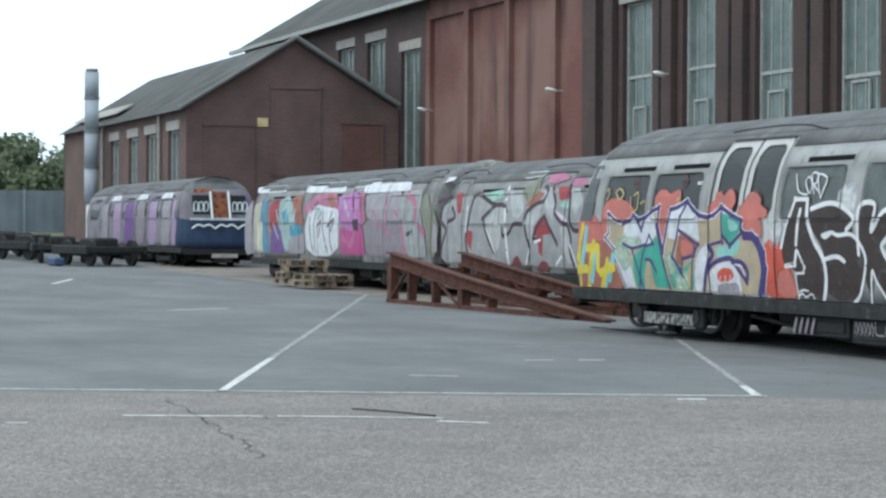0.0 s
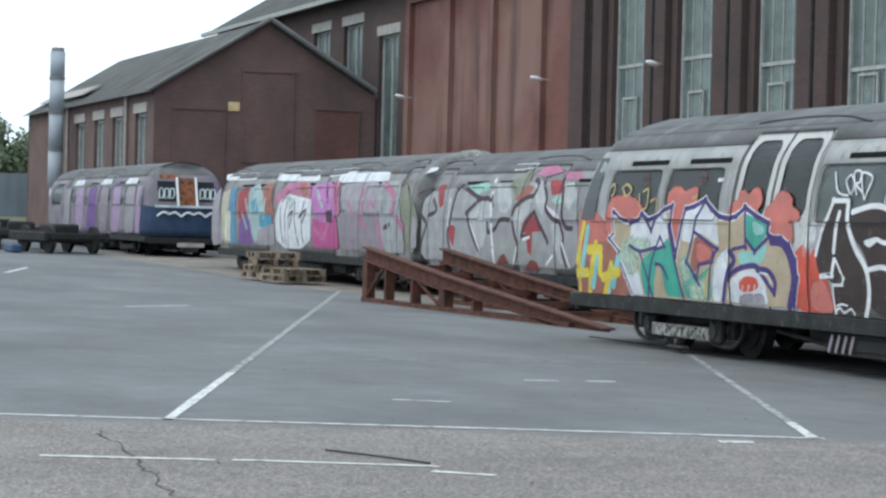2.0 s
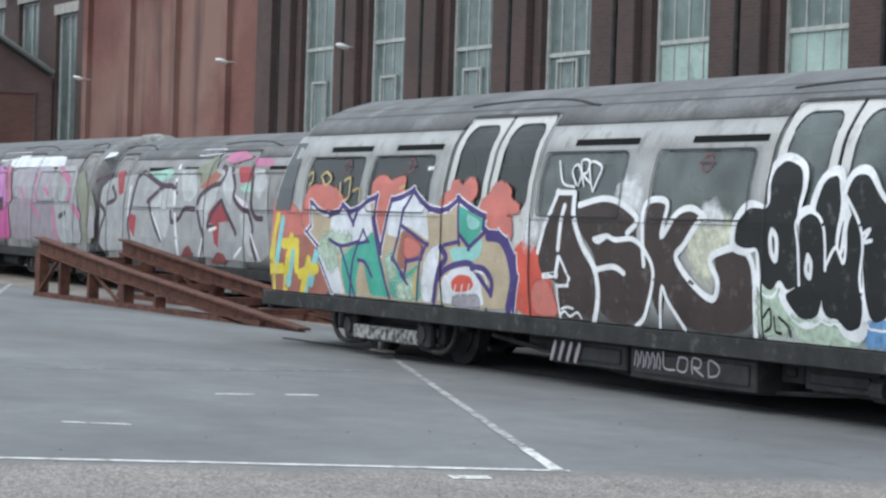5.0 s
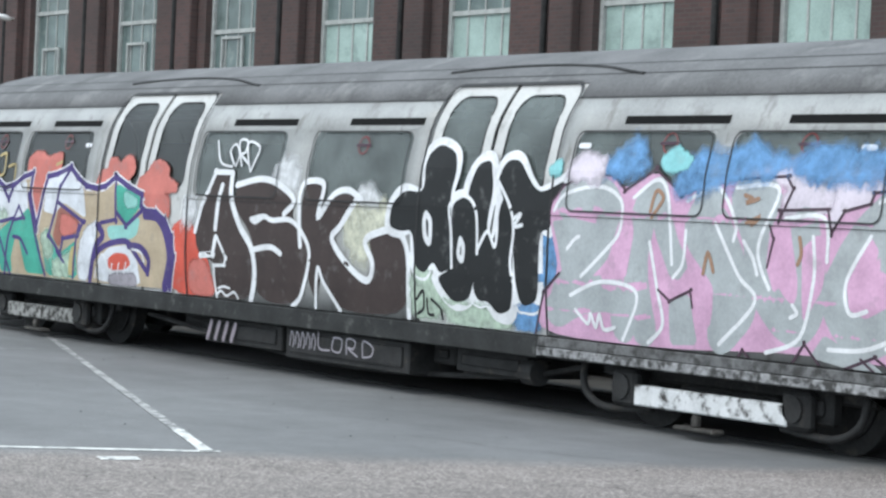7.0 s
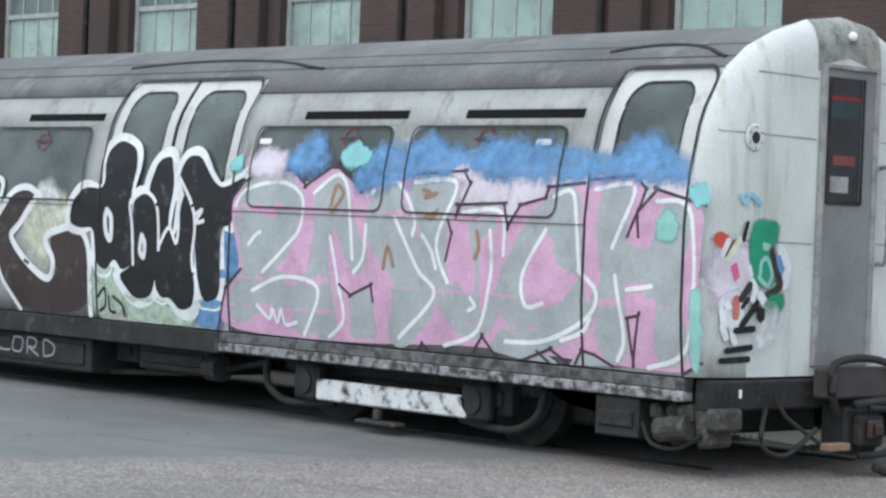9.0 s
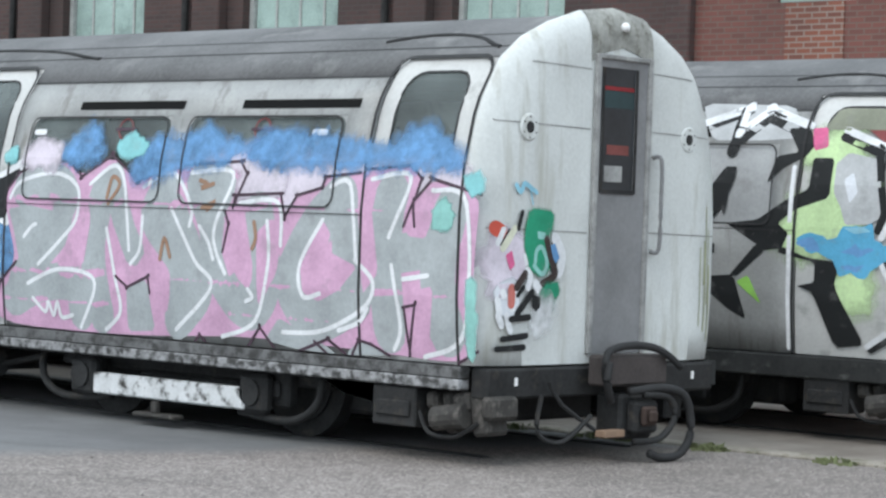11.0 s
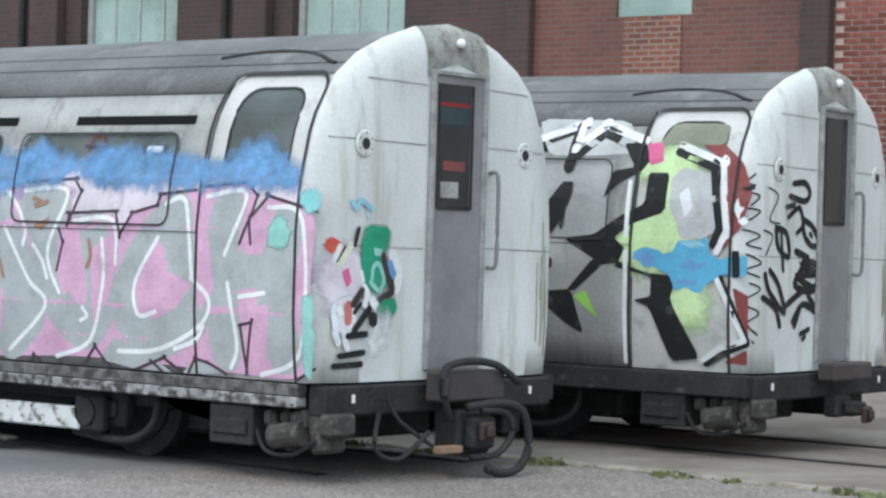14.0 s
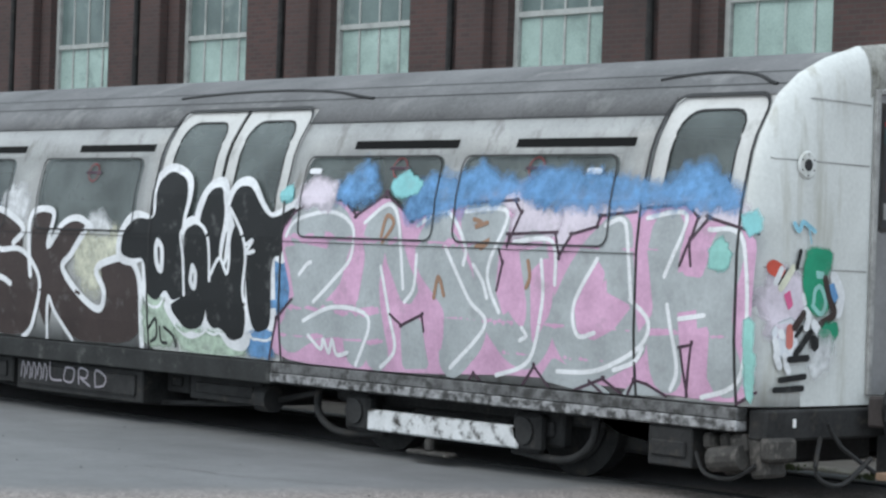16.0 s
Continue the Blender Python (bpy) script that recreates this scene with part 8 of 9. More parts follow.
stroke(car_r, "graffiti_tag", "black", 55, ((0.06, 1.75), (0.18, 1.73), (0.05, 1.65)), 0.012, face="end")
stroke(car_r, "graffiti_tag", "black", 56, ((0.04, 1.60), (0.18, 1.56), (0.06, 1.50), (0.20, 1.47)), 0.012, face="end")
stroke(car_r, "graffiti_tag", "black", 57, ((0.22, 1.60), (0.33, 1.56), (0.25, 1.43)), 0.012, face="end")
stroke(car_r, "graffiti_tag", "black", 58, ((0.06, 1.43), (0.20, 1.37), (0.05, 1.32), (0.19, 1.27)), 0.012, face="end")
stroke(car_r, "graffiti_tag", "black", 59, ((0.09, 1.23), (0.20, 1.19), (0.08, 1.13)), 0.012, face="end")
stroke(car_r, "graffiti_tag", "black", 60, ((0.07, 1.07), (0.19, 1.02), (0.08, 0.95), (0.18, 0.87)), 0.012, face="end")
stroke(car_r, "graffiti_tag", "black", 61, ((0.13, 0.83), (0.15, 0.81)), 0.012, face="end")
fill(car_r, "graffiti_fill", "white", 55, ((1.19, 1.36), (1.27, 1.42), (1.34, 1.37), (1.27, 1.31)), face="end")
fill(car_r, "graffiti_fill", "white", 56, ((1.24, 1.28), (1.39, 1.27), (1.37, 1.18), (1.28, 1.21)), face="end")
# silver letters with dark outlines and red gaps
fill(car_m, "graffiti_letter", "silver", 1, ((-15.57, 1.86), (-15.14, 2.02), (-12.42, 2.16), (-8.07, 2.16), (-7.76, 0.87), (-8.18, 0.70), (-13.65, 0.76), (-15.58, 0.71)))
fill(car_m, "graffiti_letter", "olive", 2, ((-11.22, 2.14), (-10.81, 2.29), (-10.50, 2.42), (-10.22, 2.04), (-10.74, 1.88)))
fill(car_m, "graffiti_letter", "brick", 3, ((-10.83, 1.86), (-10.57, 1.99), (-10.28, 2.12), (-9.99, 2.06), (-10.19, 1.93), (-10.60, 1.82)))
fill(car_m, "graffiti_letter", "olive", 4, ((-16.65, 1.86), (-16.35, 1.97), (-15.77, 1.45), (-16.06, 0.82), (-16.45, 0.81)))
fill(car_m, "graffiti_letter", "palegrey", 5, ((-16.24, 1.55), (-15.90, 1.49), (-15.86, 0.93), (-16.18, 0.92)))
fill(car_m, "graffiti_letter", "red2", 6, ((-9.93, 1.66), (-9.61, 1.47), (-9.31, 1.33), (-10.26, 1.27), (-10.33, 1.42)))
fill(car_m, "graffiti_letter", "red2", 7, ((-9.40, 2.19), (-8.76, 2.18), (-8.58, 1.97), (-9.14, 1.92)))
fill(car_m, "graffiti_letter", "red2", 8, ((-14.04, 1.39), (-13.66, 1.37), (-13.74, 0.96), (-14.02, 1.15)))
fill(car_m, "graffiti_letter", "red2", 9, ((-14.95, 2.11), (-14.58, 2.17), (-14.39, 1.76), (-14.60, 1.70)))
fill(car_m, "graffiti_letter", "red2", 10, ((-10.12, 1.29), (-9.83, 1.30), (-9.86, 0.88), (-10.04, 0.97)))
fill(car_m, "graffiti_letter", "maroon", 11, ((-11.54, 0.71), (-11.35, 0.86), (-11.15, 0.91), (-10.92, 0.73)))
fill(car_m, "graffiti_letter", "maroon", 12, ((-10.24, 0.64), (-9.91, 0.83), (-9.63, 0.80), (-9.51, 0.66)))
fill(car_m, "graffiti_letter", "pink2", 13, ((-10.15, 2.30), (-10.04, 2.43), (-9.50, 2.45), (-9.02, 2.33), (-9.72, 2.24)))
fill(car_m, "graffiti_letter", "pink2", 14, ((-8.98, 2.33), (-8.26, 2.32), (-7.98, 2.20), (-8.71, 2.18)))
fill(car_m, "graffiti_letter", "mint", 15, ((-9.11, 1.85), (-8.76, 1.94), (-8.62, 1.79), (-8.91, 1.78)))
fill(car_m, "graffiti_letter", "palepink", 16, ((-9.37, 1.77), (-8.77, 1.63), (-8.64, 1.51), (-8.98, 1.56)))
fill(car_m, "graffiti_letter", "mint", 17, ((-13.29, 2.11), (-12.29, 2.18), (-12.08, 2.03), (-12.78, 1.95)))
fill(car_m, "graffiti_letter", "palewhite", 18, ((-11.40, 2.37), (-11.49, 2.50), (-10.46, 2.50), (-10.38, 2.41)))
fill(car_m, "graffiti_letter", "palewhite", 19, ((-16.80, 2.31), (-16.80, 2.50), (-15.68, 2.50), (-15.60, 2.43)))
fill(car_m, "graffiti_letter", "chrome", 20, ((-11.82, 2.14), (-11.38, 2.06), (-11.15, 2.10), (-10.85, 1.76), (-11.13, 1.62), (-11.44, 1.64)))
fill(car_m, "graffiti_letter", "chrome", 21, ((-10.03, 2.15), (-9.73, 2.19), (-9.35, 1.86), (-9.39, 1.56), (-9.68, 1.70)))
fill(car_m, "graffiti_letter", "chrome", 22, ((-8.68, 2.11), (-8.32, 2.15), (-8.04, 1.92), (-8.29, 1.67), (-8.50, 1.78)))
fill(car_m, "graffiti_letter", "chrome", 23, ((-13.02, 1.56), (-12.42, 1.83), (-11.94, 1.83), (-11.78, 1.70), (-11.86, 1.49), (-12.00, 1.30), (-12.24, 0.97), (-12.63, 1.18)))
fill(car_m, "graffiti_letter", "chrome", 24, ((-9.00, 1.44), (-8.68, 1.46), (-8.48, 1.22), (-8.50, 1.01), (-8.30, 0.77), (-8.61, 0.80), (-8.87, 1.09)))
fill(car_m, "graffiti_letter", "chrome", 25, ((-10.65, 1.71), (-10.00, 1.88), (-10.05, 1.66), (-10.33, 1.42), (-10.40, 1.18), (-10.50, 1.14), (-10.73, 1.47)))
stroke(car_m, "graffiti_outline", "plum", 26, ((-13.84, 1.87), (-13.93, 1.57), (-14.08, 1.22), (-13.97, 0.97)), 0.085)
stroke(car_m, "graffiti_outline", "plum", 27, ((-13.61, 2.12), (-13.81, 2.02), (-13.84, 1.87)), 0.085)
stroke(car_m, "graffiti_outline", "plum", 28, ((-13.61, 2.12), (-13.16, 2.02), (-12.61, 1.90), (-12.18, 1.87)), 0.085)
stroke(car_m, "graffiti_outline", "plum", 29, ((-13.05, 1.58), (-12.96, 1.43), (-12.75, 1.19), (-12.46, 0.96)), 0.085)
stroke(car_m, "graffiti_outline", "plum", 30, ((-13.15, 1.61), (-12.86, 1.72), (-12.45, 1.87), (-12.05, 1.87), (-11.80, 1.76)), 0.085)
stroke(car_m, "graffiti_outline", "plum", 31, ((-12.01, 1.44), (-11.95, 1.28), (-11.61, 1.34), (-11.36, 1.50), (-10.93, 1.50)), 0.085)
stroke(car_m, "graffiti_outline", "plum", 32, ((-11.85, 1.76), (-11.93, 1.97)), 0.085)
stroke(car_m, "graffiti_outline", "plum", 33, ((-10.78, 1.46), (-10.65, 1.23), (-10.51, 1.05), (-10.66, 0.77)), 0.085)
stroke(car_m, "graffiti_outline", "plum", 34, ((-10.81, 1.60), (-10.69, 1.74), (-10.27, 1.88), (-9.94, 1.92)), 0.085)
stroke(car_m, "graffiti_outline", "plum", 35, ((-9.94, 1.92), (-9.83, 2.11), (-10.05, 2.20)), 0.085)
stroke(car_m, "graffiti_outline", "plum", 36, ((-9.80, 1.65), (-10.11, 1.47), (-10.33, 1.24), (-10.09, 1.22)), 0.085)
stroke(car_m, "graffiti_outline", "plum", 37, ((-9.80, 1.65), (-9.51, 1.43), (-9.21, 1.21), (-9.13, 1.13)), 0.085)
stroke(car_m, "graffiti_outline", "plum", 38, ((-9.60, 2.15), (-9.32, 1.88), (-9.30, 1.70), (-8.94, 1.53), (-8.64, 1.49)), 0.085)
stroke(car_m, "graffiti_outline", "plum", 39, ((-8.64, 1.49), (-8.46, 1.23), (-8.51, 1.05), (-8.35, 0.75)), 0.085)
stroke(car_m, "graffiti_outline", "plum", 40, ((-8.81, 2.19), (-8.63, 1.88), (-8.55, 1.58), (-8.36, 1.40), (-8.09, 1.38)), 0.085)
stroke(car_m, "graffiti_outline", "plum", 41, ((-15.63, 1.86), (-15.66, 1.60), (-15.30, 1.40), (-15.49, 1.14), (-15.70, 0.73)), 0.085)
stroke(car_m, "graffiti_outline", "plum", 42, ((-15.97, 1.97), (-15.60, 2.02), (-15.18, 2.07)), 0.085)
stroke(car_m, "graffiti_outline", "plum", 43, ((-15.02, 1.86), (-14.77, 1.66), (-15.18, 1.56)), 0.085)
stroke(car_m, "graffiti_highlight", "white", 44, ((-11.99, 2.20), (-11.66, 0.74)), 0.100)
stroke(car_m, "graffiti_highlight", "white", 45, ((-12.88, 1.42), (-12.40, 0.97)), 0.055)
stroke(car_m, "graffiti_highlight", "white", 46, ((-8.51, 1.13), (-8.21, 0.76)), 0.055)
stroke(car_m, "graffiti_highlight", "white", 47, ((-10.25, 1.17), (-9.96, 1.21)), 0.055)
stroke(car_m, "graffiti_highlight", "white", 48, ((-10.53, 1.03), (-10.71, 0.75)), 0.055)
stroke(car_m, "graffiti_highlight", "white", 49, ((-9.21, 0.76), (-8.92, 0.91)), 0.055)
stroke(car_m, "graffiti_highlight", "white", 50, ((-14.07, 1.87), (-14.07, 1.37)), 0.055)
# ragged panels of colour on the farthest of the coupled cars
fill(car_p, "graffiti_letter", "palewhite", 1, ((-15.40, 2.32), (-15.87, 2.49), (-12.75, 2.50), (-12.49, 2.31)))
fill(car_p, "graffiti_letter", "palewhite", 2, ((-10.52, 2.26), (-10.67, 2.43), (-10.06, 2.50), (-7.44, 2.50), (-6.91, 2.23)))
fill(car_p, "graffiti_letter", "palewhite", 3, ((-6.35, 2.31), (-6.46, 2.50), (-4.67, 2.50), (-4.48, 2.38)))
fill(car_p, "graffiti_letter", "palewhite", 4, ((-5.42, 2.18), (-5.63, 2.38), (-2.18, 2.39), (-1.96, 2.18)))
fill(car_p, "graffiti_letter", "palegrey", 5, ((-15.97, 0.64), (-15.98, 1.89), (-15.45, 2.17), (-14.82, 0.72)))
fill(car_p, "graffiti_letter", "cream2", 6, ((-15.15, 2.01), (-14.42, 2.09), (-14.00, 0.73), (-14.87, 0.74)))
fill(car_p, "graffiti_letter", "blue3", 7, ((-14.48, 2.09), (-13.86, 2.17), (-13.42, 0.73), (-14.06, 0.72)))
fill(car_p, "graffiti_letter", "red2", 8, ((-13.64, 2.00), (-12.77, 2.16), (-12.39, 1.50), (-13.24, 1.28)))
fill(car_p, "graffiti_letter", "purple", 9, ((-13.24, 1.28), (-12.15, 1.61), (-11.82, 0.75), (-13.26, 0.72)))
fill(car_p, "graffiti_letter", "mint2", 10, ((-12.69, 2.08), (-11.85, 2.21), (-10.85, 1.77), (-10.90, 0.97), (-11.87, 0.75)))
fill(car_p, "graffiti_letter", "sky2", 11, ((-11.39, 1.44), (-10.24, 1.49), (-10.24, 1.15), (-11.30, 1.16)))
fill(car_p, "graffiti_letter", "sky2", 12, ((-12.22, 1.76), (-11.84, 1.90), (-11.41, 1.53), (-11.88, 1.43)))
fill(car_p, "graffiti_letter", "brick", 13, ((-11.52, 2.13), (-10.71, 2.26), (-9.99, 1.39), (-10.76, 1.49)))
fill(car_p, "graffiti_letter", "palegrey", 14, ((-11.44, 1.09), (-10.02, 1.27), (-9.94, 0.74), (-11.58, 0.73)))
fill(car_p, "graffiti_letter", "pink2", 15, ((-10.20, 1.90), (-9.28, 2.20), (-7.62, 2.24), (-6.97, 1.73), (-8.52, 1.95), (-9.76, 1.67)))
fill(car_p, "graffiti_letter", "brick", 16, ((-8.34, 2.17), (-7.91, 2.22), (-7.35, 1.90), (-7.81, 1.85)))
fill(car_p, "graffiti_letter", "palewhite", 17, ((-9.94, 1.37), (-9.67, 1.77), (-8.96, 1.95), (-8.20, 1.89), (-7.06, 1.82), (-6.98, 0.92), (-7.80, 0.70), (-9.13, 0.69), (-9.82, 0.87)))
fill(car_p, "graffiti_letter", "orchid", 18, ((-7.32, 2.12), (-5.83, 2.23), (-5.07, 1.42), (-6.10, 1.29), (-6.87, 1.52)))
fill(car_p, "graffiti_letter", "magenta", 19, ((-6.90, 1.42), (-6.02, 1.29), (-5.08, 1.44), (-4.87, 0.74), (-6.84, 0.76)))
fill(car_p, "graffiti_letter", "plum", 20, ((-5.91, 1.57), (-5.40, 1.59), (-5.38, 1.30), (-5.78, 1.32)))
fill(car_p, "graffiti_letter", "pink2", 21, ((-5.77, 2.18), (-5.31, 2.23), (-4.83, 1.53), (-5.11, 1.42)))
fill(car_p, "graffiti_letter", "palegrey", 22, ((-5.07, 2.13), (-2.54, 2.21), (-2.09, 1.55), (-4.65, 1.57)))
fill(car_p, "graffiti_letter", "mauve2", 23, ((-4.80, 1.57), (-2.02, 1.55), (-1.77, 0.76), (-4.76, 0.74)))
fill(car_p, "graffiti_letter", "silver", 24, ((-2.47, 2.17), (-1.10, 2.21), (-0.43, 0.75), (-1.77, 0.74)))
fill(car_p, "graffiti_letter", "olive", 25, ((-1.07, 2.01), (-0.65, 2.12), (0.00, 1.49), (-0.24, 0.75), (-0.42, 1.17)))
fill(car_p, "graffiti_fade", "cream", 26, ((-14.61, 1.51), (-14.09, 1.54), (-14.09, 0.79), (-14.63, 0.80)))
stroke(car_p, "graffiti_outline", "plum", 27, ((-9.02, 1.75), (-9.11, 1.35), (-9.01, 0.78)), 0.060)
stroke(car_p, "graffiti_outline", "plum", 28, ((-8.40, 1.83), (-8.30, 1.29), (-7.95, 0.78)), 0.060)
stroke(car_p, "graffiti_outline", "plum", 29, ((-7.66, 1.75), (-7.77, 1.29), (-7.59, 0.84)), 0.060)
stroke(car_p, "graffiti_outline", "plum", 30, ((-9.51, 1.62), (-9.47, 1.27), (-9.23, 0.83)), 0.060)
stroke(car_p, "graffiti_outline", "plum", 31, ((-8.85, 1.40), (-8.53, 1.55), (-8.73, 1.16)), 0.060)
stroke(car_p, "graffiti_outline", "plum", 32, ((-7.96, 1.41), (-7.41, 1.59), (-7.69, 1.29)), 0.060)
stroke(car_p, "graffiti_stroke", "pink2", 33, ((-3.49, 2.13), (-3.29, 1.54)), 0.140)
stroke(car_p, "graffiti_stroke", "pink2", 34, ((-2.19, 1.36), (-1.91, 0.76)), 0.160)
stroke(car_p, "graffiti_stroke", "pink2", 35, ((-2.06, 2.12), (-1.39, 1.90), (-1.27, 1.56)), 0.160)
stroke(car_p, "graffiti_stroke", "pink2", 36, ((-1.34, 1.58), (-0.62, 1.25)), 0.140)
stroke(car_p, "graffiti_stroke", "pink2", 37, ((-4.29, 1.79), (-3.93, 1.45)), 0.100)
stroke(car_p, "graffiti_stroke", "pink2", 38, ((-2.89, 1.79), (-2.55, 1.66)), 0.100)
stroke(car_p, "graffiti_stroke", "pink2", 39, ((-6.66, 1.16), (-6.07, 0.96), (-5.69, 1.27)), 0.120)
stroke(car_p, "graffiti_stroke", "pink2", 40, ((-3.60, 1.45), (-3.03, 1.24)), 0.100)
stroke(car_p, "graffiti_stroke", "plum", 41, ((-1.79, 1.23), (-1.46, 1.30)), 0.100)
stroke(car_p, "graffiti_stroke", "plum", 42, ((-6.24, 2.26), (-5.84, 1.78)), 0.100)
stroke(car_p, "graffiti_stroke", "plum", 43, ((-5.57, 2.21), (-5.29, 1.78)), 0.060)
stroke(car_p, "graffiti_stroke", "plum", 44, ((-9.04, 2.02), (-9.44, 1.77)), 0.060)
stroke(car_p, "graffiti_highlight", "mint2", 45, ((-12.77, 1.82), (-12.28, 1.37)), 0.100)
stroke(car_p, "graffiti_highlight", "mint2", 46, ((-10.98, 1.82), (-10.99, 1.38)), 0.100)
stroke(car_p, "graffiti_highlight", "mint2", 47, ((-11.73, 1.77), (-11.86, 1.24)), 0.100)
stroke(car_p, "graffiti_highlight", "mint2", 48, ((-13.01, 1.50), (-12.45, 1.11)), 0.080)
stroke(car_p, "graffiti_highlight", "mint2", 49, ((-6.79, 2.02), (-6.20, 1.66)), 0.100)
stroke(car_p, "graffiti_highlight", "mint2", 50, ((-1.64, 1.80), (-1.43, 0.75)), 0.060)
stroke(car_p, "graffiti_highlight", "mint2", 51, ((-9.25, 1.87), (-8.54, 1.78), (-8.74, 1.63)), 0.080)

# mauve and violet bands on the blue-fronted car
for n, (x0, x1, col) in enumerate(((-1.3, -0.75, "mauve"), (-2.8, -1.6, "palegrey"), (-4.7, -3.6, "mauve"), (-6.6, -5.4, "mauve2"), (-8.6, -7.2, "purple"), (-10.6, -9.4, "mauve"), (-12.6, -11.6, "palegrey"))):
    fill(car_b, "graffiti_letter", col, 1 + n, ((x0, 2.02), (x1, 2.06), (x1 + 0.2, 1.3), (x1 - 0.1, 0.68), (x0 - 0.1, 0.66), (x0 + 0.15, 1.4)))
for n, x in enumerate((-3.3, -7.0, -11.4)):
    fill(car_b, "graffiti_letter", "palewhite", 12 + n, ((x, 2.12), (x + 1.7, 2.13), (x + 1.5, 2.3), (x + 0.2, 2.3)))


# ---- yard things ----
def rails(y0, x0, x1, z=0.0):
    """Two rails let into the surface."""
    for y in (y0 - 0.7175, y0 + 0.7175):
        bm = bmesh.new()
        box(bm, x0, x1, y - 0.035, y + 0.035, z - 0.1, z + 0.012)
        ob = part("rail", bm, M_UNDER, None, "worn steel rail let into the yard surface")
        tagged(ob, category="rail", group="yard rails", kind="structure")


rails(1.3, -16.6, -0.4)
rails(4.9, -35, 22)


M_KERB = mat("dirty_kerb", (0.27, 0.245, 0.21), 0.9, vary=0.35, scale=3, stain=(0.14, 0.13, 0.09), stain_at=0.55)


def kerb():
    ob = thing("kerb", pose(0, 2.42, 0), "pale worn concrete kerb along the inner track", "kerb", kind="structure")
    x = -6.0
    rnd = random.Random(5)
    while x < 24:
        bm = boxes((x + 0.006, x + 0.9, 0, 0.2 + rnd.uniform(-0.02, 0.02), -0.1, 0.02 + rnd.uniform(-0.006, 0.006)), bevel=0.01)
        part("kerb_stone", bm, M_KERB, ob)
        x += 0.906


kerb()


def weeds(n=1800):
    """Weeds along the kerb's foot."""
    rnd = random.Random(9)
    vs, fs = [], []
    for _ in range(n):
        x = rnd.choice((rnd.uniform(-3, 3), rnd.gauss(0.4, 0.8), rnd.uniform(-6, 12)))
        tuft = noise.noise(Vector((x * 1.7, 2.0, 0.5))) + 0.5 * noise.noise(Vector((x * 6.0, 7.0, 0.5)))
        if tuft < -0.05:
            continue
        y = 2.36 + rnd.gauss(0, 0.03 + 0.12 * max(0.0, tuft))
        h, a = rnd.uniform(0.01, 0.035 + 0.06 * max(0.0, tuft)), rnd.uniform(0, 6.28)
        dx, dy, w = math.cos(a) * h * 0.6, math.sin(a) * h * 0.6, rnd.uniform(0.006, 0.016)
        i = len(vs)
        vs += [(x - w, y, 0), (x + w, y, 0), (x + dx * 0.6 + w, y + dy * 0.6, h * 0.7), (x + dx, y + dy, h), (x + dx * 0.6 - w, y + dy * 0.6, h * 0.7)]
        fs.append((i, i + 1, i + 2, i + 3, i + 4))
    me = bpy.data.meshes.new("weeds")
    me.from_pydata(vs, [], fs)
    me.materials.append(mat("weed_green", (0.15, 0.17, 0.085), 0.8, vary=0.4))
    tagged(new("weeds", me), "low green weeds along the kerb", "weeds", kind="stuff")


weeds()


def ibeam(bm, a, b, h=0.25, w=0.18):
    """An I-section girder from a to b (tops of the two ends), one solid."""
    a, b = Vector(a), Vector(b)
    t, c = 0.028, 0.014
    sec = ((-w / 2, 0), (w / 2, 0), (w / 2, -t), (c, -t), (c, -h + t), (w / 2, -h + t), (w / 2, -h), (-w / 2, -h), (-w / 2, -h + t), (-c, -h + t), (-c, -t), (-w / 2, -t))
    rings = [[bm.verts.new((p.x, p.y + y, p.z + z)) for y, z in sec] for p in (a, b)]
    n = len(sec)
    for i in range(n):
        bm.faces.new((rings[0][i], rings[0][(i + 1) % n], rings[1][(i + 1) % n], rings[1][i]))
    bm.faces.new(rings[0])
    bm.faces.new(rings[1])


